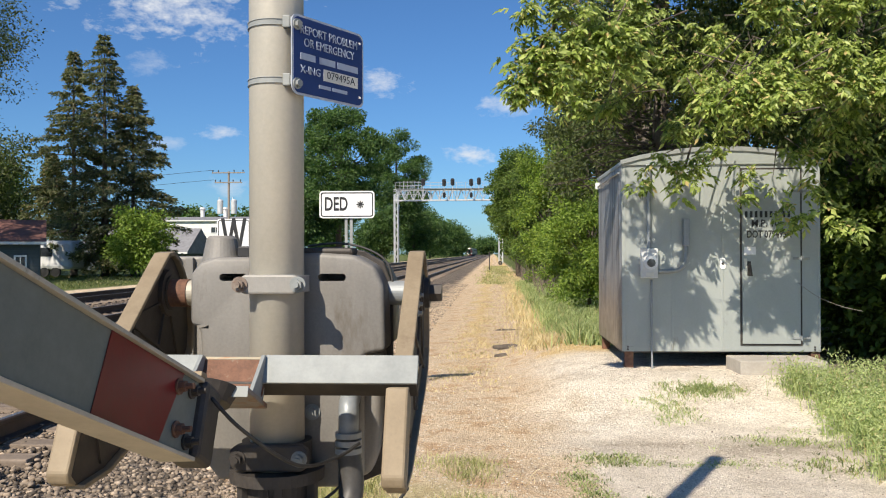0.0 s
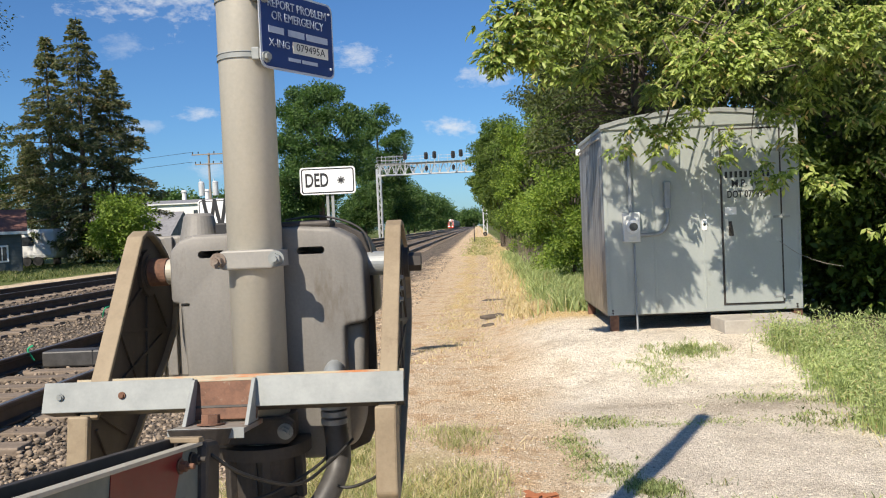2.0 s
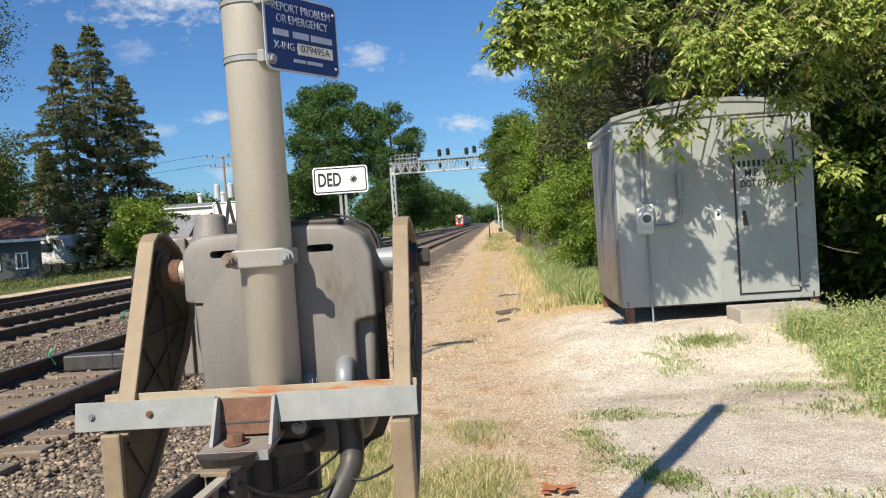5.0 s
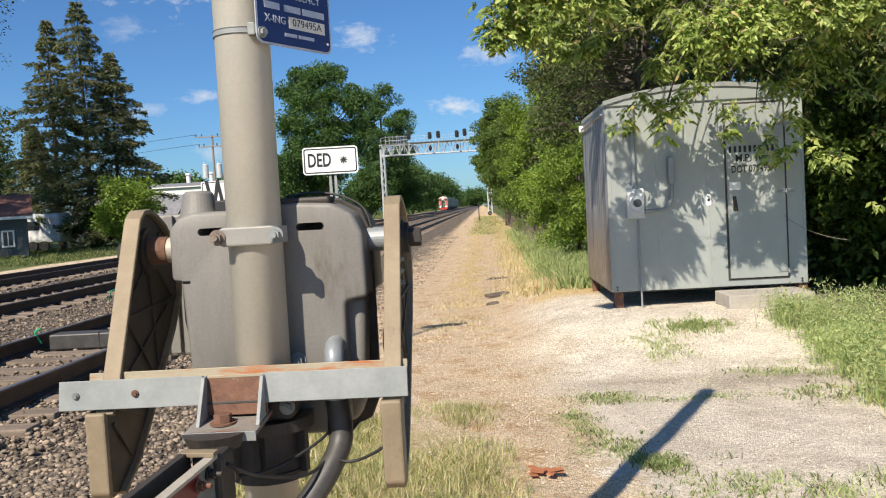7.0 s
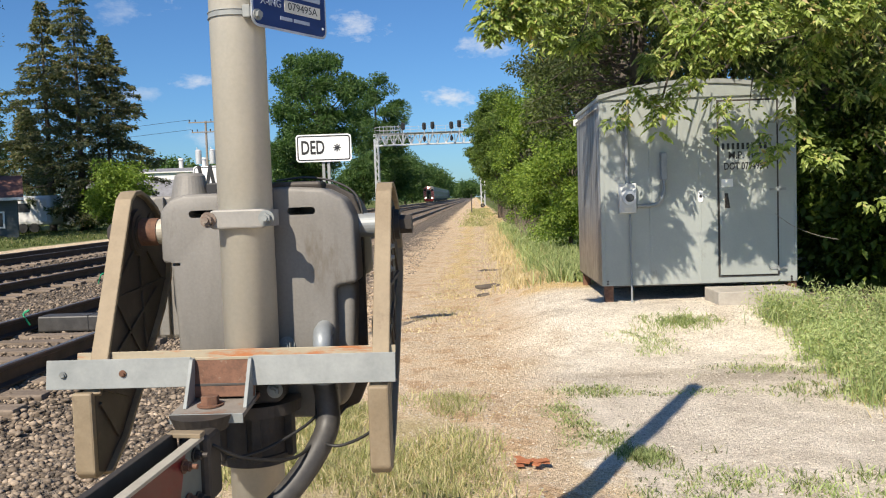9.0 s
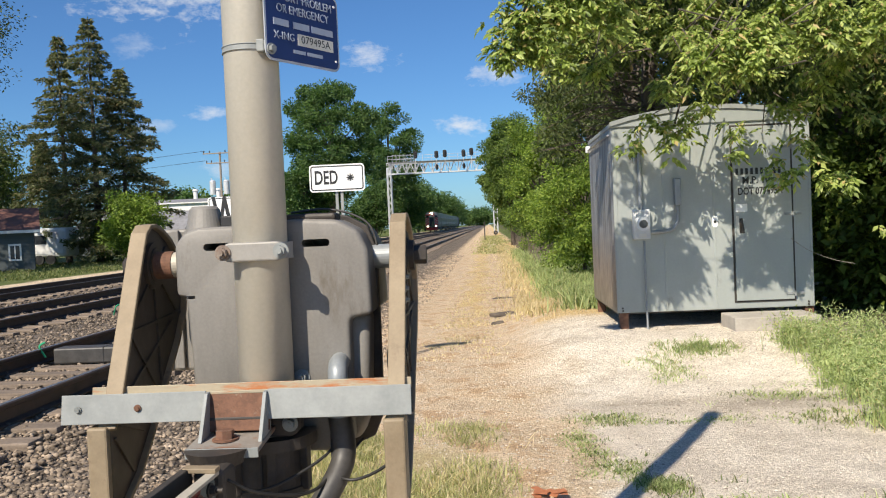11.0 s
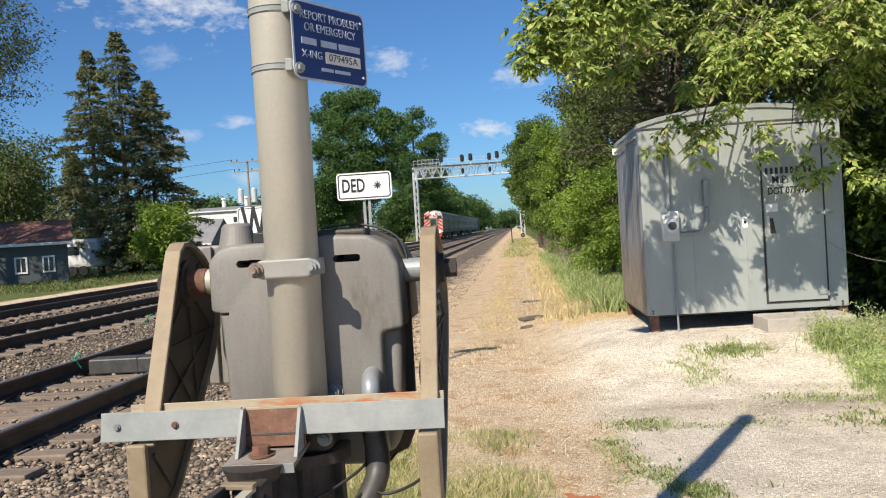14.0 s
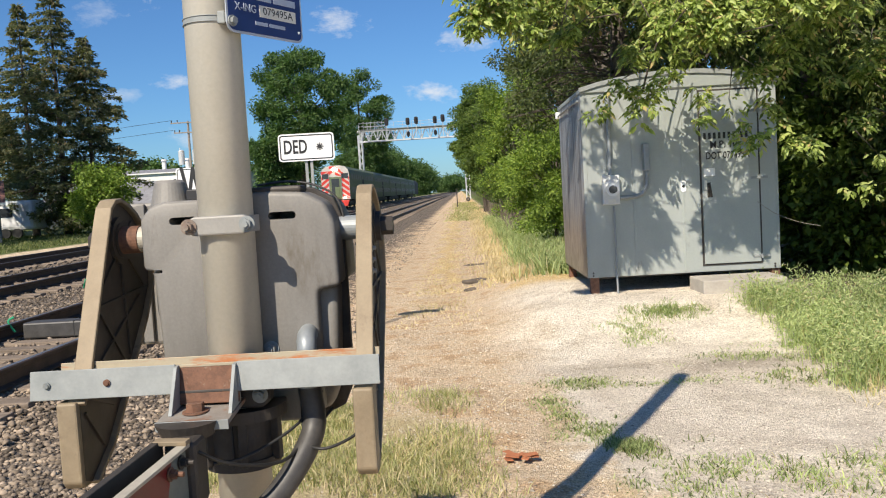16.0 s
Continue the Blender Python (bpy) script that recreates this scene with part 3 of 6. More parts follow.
stones("ballast_stones", spread(5000, -2.4, -1.3, 6, 45, 11, 1.6, 0.0), rng0.uniform(0.012, 0.035, 5000), "ballast", 12, "spilled ballast stones along the path edge")
stones("path_pebbles", spread(3200, -1.4, 3.4, 3.4, 16, 17, 1.4, 0.0), rng0.uniform(0.003, 0.010, 3200), "tie", 18, "dark pebbles and litter scattered on the path")
stones("gravel_chips", spread(15000, -1.4, 4.6, 3.4, 14, 7, 1.3, 0.0), rng0.uniform(0.003, 0.011, 15000), "gravel", 8, "loose pale limestone chips on the path")


# ---- crossing gate: mast and machine ----
MX, MY = -0.565, 2.25
PY, PZ = 2.43, 1.488


def bolt(parent, at, way, r=0.016, h=0.02, material="galv", stud=0.0):
    bm = bmesh.new()
    at, way = Vector(at), Vector(way).normalized()
    rod(bm, at, at + way * 0.004, r * 1.45, seg=18)
    rod(bm, at + way * 0.004, at + way * (0.004 + h), r, seg=6)
    if stud:
        rod(bm, at + way * h, at + way * (h + stud), r * 0.55, seg=10)
    return part("bolt", bm, material, parent)


def carve(ob, bm):
    """Cuts the shape of bm out of ob's mesh for good."""
    me = bpy.data.meshes.new("cutter")
    bm.to_mesh(me)
    bm.free()
    tool = bpy.data.objects.new("cutter", me)
    scene.collection.objects.link(tool)
    tool.matrix_world = Matrix()
    md = ob.modifiers.new("slot", "BOOLEAN")
    md.operation, md.solver, md.object = "DIFFERENCE", "EXACT", tool
    bpy.context.view_layer.update()
    cut = bpy.data.meshes.new_from_object(ob.evaluated_get(bpy.context.evaluated_depsgraph_get()))
    ob.modifiers.clear()
    cut.set_sharp_from_angle(angle=radians(24))
    ob.data = cut
    bpy.data.objects.remove(tool)


def build_gate_mast():
    g = empty("crossing_gate_mast", (0, 0, 0), "beige painted round crossing gate mast with grey gate machine", "gate mast")
    bm = bmesh.new()
    rod(bm, (MX, MY, 0.0), (MX, MY, 4.9), 0.0705, seg=48)
    part("mast", bm, "mast", g, "beige painted round steel pole", True)
    bm = bmesh.new()
    rod(bm, (MX, MY, 4.9), (MX, MY, 4.96), 0.078, 0.03, seg=32)
    part("mast_cap", bm, "mast", g)
    bm = bmesh.new()
    box(bm, (MX - 0.19, MY - 0.19, -0.05), (MX + 0.19, MY + 0.19, 0.05), 0.02)
    rod(bm, (MX, MY, 0.05), (MX, MY, 0.42), 0.13, 0.09, seg=32)
    part("base_casting", bm, "machine", g)
    # machine housing: a left gearbox half and a right cover half behind the mast
    bm = bmesh.new()
    left = [(-0.824, 1.405), (-0.824, 1.545), (-0.795, 1.578), (-0.755, 1.590), (-0.60, 1.590), (-0.60, 0.985), (-0.745, 0.985), (-0.782, 1.03), (-0.797, 1.37), (-0.800, 1.400)]
    prism(bm, left, axes((0, 2.325, 0), (1, 0, 0), (0, 0, 1)), -0.33, 0.014, 3)
    housing = part("gate_machine", bm, "machine", g, "grey cast aluminium gate machine housing", True)
    bm = bmesh.new()
    right = [(-0.62, 0.975), (-0.62, 1.595), (-0.47, 1.602), (-0.37, 1.595), (-0.315, 1.565), (-0.290, 1.51), (-0.286, 1.338), (-0.340, 1.331), (-0.347, 1.322), (-0.350, 1.0), (-0.40, 0.975)]
    prism(bm, right, axes((0, 2.30, 0), (1, 0, 0), (0, 0, 1)), -0.37, 0.014, 4)
    cover_half = part("machine_cover", bm, "machine", housing, smooth=True)
    bm = bmesh.new()
    rim = [(-0.60, 1.585), (-0.60, 1.612), (-0.44, 1.618), (-0.36, 1.606), (-0.305, 1.575), (-0.282, 1.51), (-0.282, 1.05), (-0.31, 0.985), (-0.38, 0.955), (-0.6, 0.955), (-0.6, 0.99), (-0.39, 0.99), (-0.33, 1.03), (-0.315, 1.06), (-0.315, 1.49), (-0.335, 1.55), (-0.37, 1.585)]
    prism(bm, rim, axes((0, 2.42, 0), (1, 0, 0), (0, 0, 1)), -0.028, 0.004)
    part("gasket_flange", bm, "dark", housing)
    bm = bmesh.new()
    prism(bm, [(-0.40, 1.34), (-0.297, 1.34), (-0.312, 1.06), (-0.335, 1.0), (-0.40, 0.978)], axes((0, 2.345, 0), (1, 0, 0), (0, 0, 1)), -0.2, 0.02, 4)
    part("cover_recess", bm, "machine", housing, smooth=True)
    for ob, x, w in ((housing, -0.705, 0.075), (cover_half, -0.43, 0.075)):
        bm = bmesh.new()
        prism(bm, rrect(w, 0.02, 0.0095), axes((x, 2.25, 1.535), (1, 0, 0), (0, 0, 1)), -0.20)
        carve(ob, bm)
    bm = bmesh.new()
    box(bm, (-0.86, 2.2, 1.396), (-0.772, 2.42, 1.405))
    carve(housing, bm)
    bm = bmesh.new()
    rod(bm, (-0.772, 2.44, 1.575), (-0.772, 2.44, 1.642), 0.056, 0.042, seg=32)
    rod(bm, (-0.772, 2.44, 1.642), (-0.772, 2.44, 1.650), 0.042, 0.034, seg=32)
    part("breather_cap", bm, "machine", housing, smooth=False)
    bm = bmesh.new()
    box(bm, (-0.715, 2.40, 1.588), (-0.66, 2.46, 1.620), 0.004)
    part("terminal_block", bm, "black", housing)
    bm = bmesh.new()
    box(bm, (-0.60, 2.31, 1.594), (-0.375, 2.40, 1.614), 0.008)
    part("hinge_lip", bm, "dark", housing)
    bm = bmesh.new()
    tube(bm, [(-0.52, 2.42, 1.620), (-0.43, 2.42, 1.627), (-0.35, 2.42, 1.610), (-0.295, 2.42, 1.57), (-0.277, 2.42, 1.49)], 0.0032, 8)
    part("edge_cable", bm, "hose", housing, "thin grey cable over the cover", True)
    # ribbed battery box behind the machine
    bm = bmesh.new()
    box(bm, (-1.02, 2.71, 1.14), (-0.80, 2.86, 1.592), 0.01)
    cover = part("ribbed_cover", bm, "machine", g, "grey ribbed cover behind the machine")
    for k in range(5):
        bm = bmesh.new()
        box(bm, (-1.015 + k * 0.044, 2.694, 1.15), (-0.989 + k * 0.044, 2.709, 1.588), 0.003)
        part("cover_rib", bm, "machine", cover)
    # main shaft
    bm = bmesh.new()
    rod(bm, (-0.862, PY, PZ), (-0.80, PY, PZ), 0.036, seg=28)
    stub = part("shaft_end", bm, "edge", g, "pale bare shaft end", smooth=False)
    bm = bmesh.new()
    rod(bm, (-0.92, PY, PZ), (-0.862, PY, PZ), 0.039, seg=28)
    part("shaft_collar", bm, "rust", stub, "rusty shaft collar")
    bm = bmesh.new()
    rod(bm, (-0.31, PY, PZ), (-0.225, PY, PZ), 0.034, seg=28)
    part("shaft_end", bm, "pvc", g)
    # upper clamp with two studs
    bm = bmesh.new()
    out = [(-0.087, -0.02), (-0.07, -0.034), (0.07, -0.034), (0.087, -0.02), (0.087, 0.02), (0.07, 0.034), (-0.07, 0.034), (-0.087, 0.02)]
    prism(bm, [(x * 0.55 / 0.6, y * 0.72) for x, y in out], axes((MX + 0.002, MY - 0.088, 1.521), (1, 0, 0), (0, 0, 1)), -0.03, 0.005)
    rod(bm, (MX, MY, 1.50), (MX, MY, 1.542), 0.084, seg=40)
    clamp = part("mast_clamp", bm, "clamp", g, "bare aluminium mast clamp")
    bolt(clamp, (-0.638, MY - 0.088, 1.521), (0, -1, 0), 0.014, 0.016, "rust_grey", 0.012)
    bolt(clamp, (-0.49, MY - 0.088, 1.521), (0, -1, 0), 0.014, 0.016, "galv", 0.012)
    # lower clamp, collar and flange
    bm = bmesh.new()
    prism(bm, [(x * 1.15, y) for x, y in out], axes((MX, MY - 0.092, 1.085), (1, 0, 0), (0, 0, 1)), -0.03, 0.006)
    rod(bm, (MX, MY, 1.055), (MX, MY, 1.115), 0.09, seg=40)
    low = part("lower_clamp", bm, "dark", g, "dark lower mast clamp")
    bolt(low, (MX - 0.078, MY - 0.092, 1.085), (0, -1, 0), 0.014, 0.016, "dark", 0.01)
    bolt(low, (MX + 0.078, MY - 0.092, 1.085), (0, -1, 0), 0.014, 0.016, "galv", 0.01)
    bm = bmesh.new()
    rod(bm, (MX, MY, 1.015), (MX, MY, 1.045), 0.122, seg=48)
    rod(bm, (MX, MY, 0.90), (MX, MY, 1.018), 0.093, seg=40)
    rod(bm, (MX, MY, 0.885), (MX, MY, 0.91), 0.098, seg=40)
    collar = part("pinch_collar", bm, "dark", g, "dark cast pinch collar")
    for k in range(6):
        a = radians(60 * k + 15)
        bm = bmesh.new()
        box(bm, (-0.012, 0.07, 0.90), (0.012, 0.112, 1.018), 0.003, Matrix.Translation((MX, MY, 0)) @ Matrix.Rotation(a, 4, "Z"))
        part("collar_rib", bm, "dark", collar)
    bm = bmesh.new()
    box(bm, (MX - 0.002, MY - 0.1, 0.90), (MX + 0.002, MY - 0.091, 1.01))
    part("collar_seam", bm, "black", g)
    # bolt on the cover and conduit
    bolt(housing, (-0.483, 2.30, 1.177), (0, -1, 0), 0.015, 0.018, "galv", 0.012)
    bm = bmesh.new()
    tube(bm, [(-0.38, 2.32, 1.215), (-0.378, 2.26, 1.21), (-0.375, 2.235, 1.185), (-0.375, 2.232, 1.13)], 0.026, 14)
    part("conduit_elbow", bm, "pvc", g, "pale grey conduit elbow", True)
    bm = bmesh.new()
    for z in (1.125, 1.105, 1.085):
        rod(bm, (-0.375, 2.232, z), (-0.375, 2.232, z + 0.014), 0.034, seg=24)
    part("conduit_fitting", bm, "pvc", g)
    bm = bmesh.new()
    tube(bm, [(-0.375, 2.232, 1.09), (-0.365, 2.22, 0.99), (-0.39, 2.17, 0.92), (-0.45, 2.11, 0.84), (-0.53, 2.05, 0.765), (-0.62, 2.02, 0.66), (-0.67, 2.08, 0.4), (-0.67, 2.14, 0.0)], 0.031, 16)
    part("flexible_conduit", bm, "hose", g, "dark flexible conduit hose", True)
    for pts in ([(-0.40, 2.28, 1.12), (-0.39, 2.2, 0.97), (-0.34, 2.15, 0.94), (-0.26, 2.18, 0.96), (-0.22, 2.22, 1.0)],
                [(-0.35, 2.28, 1.06), (-0.41, 2.2, 0.99), (-0.52, 2.12, 0.94), (-0.60, 2.1, 0.93)],
                [(-0.245, 2.4, 1.28), (-0.262, 2.4, 1.2), (-0.25, 2.4, 1.1), (-0.24, 2.36, 1.03)]):
        bm = bmesh.new()
        tube(bm, pts, 0.0042, 8)
        part("cable", bm, "rubber", g, "thin black cable", True)


build_gate_mast()


def build_emergency_sign():
    s = empty("emergency_sign", (0, 0, 0), "dark blue emergency notification sign strapped to the mast", "sign")
    o = Vector((-0.435, 2.29, 2.1045))
    ex = (0.140, 0.24, 0.0)
    m = axes(o, ex, (0, 0, 1))
    bm = bmesh.new()
    prism(bm, rrect(0.285, 0.205, 0.022), m, 0.003)
    plate = part("plate", bm, "sign_rim", s, "silver edged sign plate")
    bm = bmesh.new()
    prism(bm, rrect(0.273, 0.193, 0.018), m @ pose(0, 0, 0.003), 0.001)
    part("face", bm, "blue", plate, "dark blue face")

    def put(body, y, size, width, x=0.0, material="sign_text"):
        ob = link("lettering", lettering(body, size, width), material, plate)
        ob.matrix_basis = m @ pose(x, y, 0.0052)

    def bar(x, y, w, h, material="sign_text"):
        bm = bmesh.new()
        box(bm, (x - w / 2, y - h / 2, 0.004), (x + w / 2, y + h / 2, 0.0056), 0, m)
        part("lettering_bar", bm, material, plate)

    put("REPORT PROBLEM", 0.065, 0.031, 0.225)
    put("OR EMERGENCY", 0.034, 0.031, 0.20)
    for k in range(3):
        bar(-0.085 + (0, 0.075, 0.158)[k], -0.002, (0.055, 0.062, 0.085)[k], 0.017)
    put("X-ING", -0.036, 0.028, 0.075, -0.075)
    bar(0.045, -0.037, 0.14, 0.030, "tag")
    put("079495A", -0.036, 0.028, 0.115, 0.045, "ink")
    bar(-0.02, -0.07, 0.045, 0.009)
    bar(0.04, -0.07, 0.06, 0.009)
    for y in (0.075, -0.075):
        p = m @ Vector((-0.125, y, 0.003))
        bolt(plate, p, m.to_3x3() @ Vector((0, 0, 1)), 0.010, 0.008, "galv")
        p = m @ Vector((0.125, y, 0.003))
        bm = bmesh.new()
        rod(bm, p, p + (m.to_3x3() @ Vector((0, 0, 0.003))), 0.0035, seg=10)
        part("rivet", bm, "sign_white", plate)
    for z in (2.188, 2.040):
        bm = bmesh.new()
        rod(bm, (MX, MY, z - 0.008), (MX, MY, z + 0.008), 0.0725, seg=48, caps=False)
        rod(bm, (MX, MY, z + 0.006), (MX, MY, z + 0.008), 0.074, seg=48)
        rod(bm, (MX, MY, z - 0.008), (MX, MY, z - 0.006), 0.074, seg=48)
        band = part("strap", bm, "galv", s, "stainless band strap", True)
        bm = bmesh.new()
        box(bm, (-0.532, 2.178, z - 0.016), (-0.512, 2.215, z + 0.016), 0.003)
        box(bm, (-0.514, 2.180, z - 0.012), (-0.503, 2.188, z + 0.012), 0.001)
        part("bracket", bm, "galv", band)


build_emergency_sign()


# ---- the moving gate arm, about the main shaft ----
def build_gate_arm():
    a = empty("gate_arm", (0, PY, PZ), "lowering crossing gate arm with red and white striped beam", "gate arm")
    prof = [(-0.082, 0.055), (-0.285, -0.345), (-0.322, -0.39), (-0.322, -0.588), (-0.28, -0.602), (-0.17, -0.54), (-0.06, -0.44), (0.03, -0.345), (0.14, -0.24), (0.21, -0.15), (0.225, -0.08), (0.208, -0.025), (0.17, 0.03), (0.12, 0.07), (0.06, 0.099), (0.01, 0.113), (-0.03, 0.110), (-0.062, 0.090)]
    for x, out, w in ((-0.935, -1, 0.023), (-0.214, 1, 0.022)):
        bm = bmesh.new()
        prism(bm, prof, axes((x - 0.006, 0, 0), (0, 1, 0), (0, 0, 1)), 0.012)
        arm = part("side_arm", bm, "arm_cast", a, "ribbed cast side arm coloured dark for shade")
        bm = bmesh.new()
        n = len(prof)
        for k in range(n):
            if out < 0 and k in (2, 3):
                continue
            p, q = Vector((0, *prof[k])), Vector((0, *prof[(k + 1) % n]))
            d = (q - p).normalized()
            nrm = Vector((0, -d.z, d.y))
            t = 0.012
            mm = axes(Vector((x, 0, 0)) + (p + q) / 2, (1, 0, 0), d)
            L = (q - p).length / 2 + 0.004
            box(bm, (-w, -L, -t / 2), (w, L, t / 2), 0.003, mm)
        part("rim", bm, "side", arm, "weathered tan rim")
        bm = bmesh.new()
        rod(bm, (x - w * 0.8, 0, 0), (x + w * 0.8, 0, 0), 0.066, seg=32)
        rod(bm, (x - w, 0, 0), (x + w, 0, 0), 0.05, seg=32)
        part("hub", bm, "arm_cast", arm, "cast hub coloured dark for recess shade")
        bm = bmesh.new()
        for p, q in (((-0.17, -0.17), (0.19, -0.15)), ((-0.15, -0.13), (0.10, 0.05)), ((0.16, -0.14), (-0.06, 0.05)), ((-0.17, -0.18), (-0.02, -0.34)), ((-0.28, -0.36), (0.12, -0.17)), ((-0.30, -0.38), (-0.12, -0.44)), ((-0.3, -0.42), (-0.2, -0.53)), ((0.0, -0.05), (0.02, -0.33))):
            p, q = Vector((x, *p)), Vector((x, *q))
            box(bm, (-0.012, -(q - p).length / 2, -0.004), (0.012, (q - p).length / 2, 0.004), 0, axes((p + q) / 2, (1, 0, 0), q - p))
        part("web_rib", bm, "arm_cast", arm)
        bm = bmesh.new()
        rod(bm, (x + out * w, 0, 0), (x + out * 0.07, 0, 0), 0.026, seg=6)
        rod(bm, (x + out * w, 0, 0), (x + out * 0.036, 0, 0), 0.042, seg=24)
        part("shaft_nut", bm, "dark", arm)
        for dz in (-0.055, -0.085, -0.115) if out > 0 else (-0.02,):
            bolt(arm, (x + out * 0.006, -0.09 + dz * 0.3, dz), (out, 0, 0), 0.010, 0.010, "galv", 0.012)
        # hanging counterweight plate at the lower end
        bm = bmesh.new()
        pl = [(-0.336, -0.385), (-0.336, -0.588), (-0.32, -0.606), (-0.29, -0.606), (-0.262, -0.57), (-0.262, -0.385)]
        prism(bm, [(y - 0.004, z) for y, z in pl], axes((x - (0.047 if out < 0 else 0.029), 0, 0), (0, 1, 0), (0, 0, 1)), 0.052, 0.006)
        part("counterweight", bm, "side", arm, "tan painted counterweight block")
    # crossbar: an angle iron along the front
    tilt = Matrix.Translation((0, -0.323, -0.304)) @ Matrix.Rotation(radians(-10), 4, "X")
    bm = bmesh.new()
    box(bm, (-1.047, 0, -0.073), (-0.682, 0.007, 0), 0.0015, tilt)
    box(bm, (-0.528, 0, -0.073), (-0.173, 0.007, 0), 0.0015, tilt)
    bar = part("crossbar_front", bm, "galv", a, "galvanised crossbar face")
    bm = bmesh.new()
    box(bm, (-1.0, 0.007, -0.009), (-0.178, 0.075, -0.001), 0.0015, tilt)
    part("crossbar_top", bm, "rust_pale", bar, "rust streaked top flange")
    bm = bmesh.new()
    box(bm, (-1.0, 0.066, -0.009), (-0.178, 0.075, 0.018), 0.0015, tilt)
    part("crossbar_upstand", bm, "rust_pale", bar, "rust streaked upstand")
    # Bottom flange of the galvanised bar, coloured dark in place of underside shade.
    bm = bmesh.new()
    box(bm, (-1.046, 0.007, -0.073), (-0.174, 0.062, -0.066), 0.0015, tilt)
    part("crossbar_bottom", bm, "dark", bar, "bottom flange coloured dark for underside shade")
    for x in (-1.003, -0.852):
        bolt(bar, tilt @ Vector((x, -0.001, -0.036)), (0, -1, -0.1), 0.006, 0.004, "galv" if x < -0.9 else "rust")
    # rusty bracket in the middle
    dip = Matrix.Translation((0, -0.323, -0.304)) @ Matrix.Rotation(radians(5), 4, "X")
    bm = bmesh.new()
    box(bm, (-0.685, 0.008, -0.10), (-0.525, 0.018, -0.004), 0.002, tilt)
    brk = part("bracket", bm, "rust", a, "rusty centre bracket")
    for x in (-0.682, -0.536):
        bm = bmesh.new()
        prism(bm, [(0.008, -0.004), (0.008, -0.105), (-0.085, -0.105), (-0.012, -0.004)], dip @ axes((x, 0, 0), (0, 1, 0), (0, 0, 1)), 0.009, 0.001)
        part("gusset", bm, "galv", brk, "pale steel gusset")
    bm = bmesh.new()
    box(bm, (-0.70, -0.125, -0.118), (-0.525, 0.04, -0.106), 0.002, dip)
    part("shelf_plate", bm, "shelf", brk, "rust stained shelf plate")
    bm = bmesh.new()
    box(bm, (-0.70, -0.128, -0.128), (-0.525, -0.1255, -0.104), 0.001, dip)
    part("shelf_lip", bm, "galv", brk)
    bolt(brk, dip @ Vector((-0.622, -0.06, -0.106)), (0, 0, 1), 0.022, 0.02, "rust")
    # pivot casting under the shelf
    bm = bmesh.new()
    rod(bm, (-0.625, -0.43, -0.455), (-0.625, -0.43, -0.42), 0.06, 0.075, seg=24)
    box(bm, (-0.645, -0.548, -0.60), (-0.575, -0.45, -0.44), 0.012)
    part("pivot_casting", bm, "dark", a, "dark rusty pivot casting")
    # the beam: a deep channel with flanges, running out over the road
    yaw = Matrix.Translation((-0.594, -0.545, -0.523)) @ Matrix.Rotation(radians(-7), 4, "Z") @ Matrix.Rotation(radians(3.5), 4, "X")
    L = 7.5
    bm = bmesh.new()
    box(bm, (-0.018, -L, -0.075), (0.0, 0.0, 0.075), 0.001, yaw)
    beam = part("beam", bm, "white", a, "weathered white deep beam coloured dark for shade")
    for z, back in ((-0.082, -0.062), (0.075, -0.012)):
        bm = bmesh.new()
        box(bm, (back, -L, z), (0.012, 0.0, z + 0.008), 0.001, yaw)
        part("flange", bm, "edge", beam)
    bm = bmesh.new()
    box(bm, (-0.07, -L, -0.075), (-0.052, 0.0, 0.092), 0.002, yaw)
    part("back_flange", bm, "dark", beam, "dark back plate")
    k = 0
    y = -0.115
    while y > -L:
        if k % 2 == 0:
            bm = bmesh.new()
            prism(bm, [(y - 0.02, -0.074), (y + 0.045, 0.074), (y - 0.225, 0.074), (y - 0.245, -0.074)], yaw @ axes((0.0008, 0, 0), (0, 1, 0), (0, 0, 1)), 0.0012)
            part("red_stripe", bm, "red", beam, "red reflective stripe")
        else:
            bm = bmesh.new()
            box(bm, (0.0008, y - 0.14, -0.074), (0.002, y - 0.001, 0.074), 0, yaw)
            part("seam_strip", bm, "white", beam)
        y -= 0.42
        k += 1
    for yy, z in ((-0.03, 0.05), (-0.03, -0.05), (-0.075, -0.035), (-0.085, 0.045)):
        bolt(beam, yaw @ Vector((0.001, yy, z)), yaw.to_3x3() @ Vector((1, 0, 0)), 0.011, 0.012, "dark" if yy > -0.05 else "rust", 0.02)
    bm = bmesh.new()
    box(bm, (-0.066, -0.02, 0.083), (0.013, 0.006, 0.094), 0.002, yaw)
    part("end_cap", bm, "side", beam, "weathered end cap")
    bm = bmesh.new()
    tube(bm, [(-0.575, -0.52, -0.47), (-0.52, -0.46, -0.52), (-0.43, -0.33, -0.56), (-0.37, -0.22, -0.52), (-0.32, -0.17, -0.47)], 0.0042, 8)
    part("lamp_cable", bm, "rubber", a, "thin black lamp cable", True)
    return a


gate_arm = build_gate_arm()


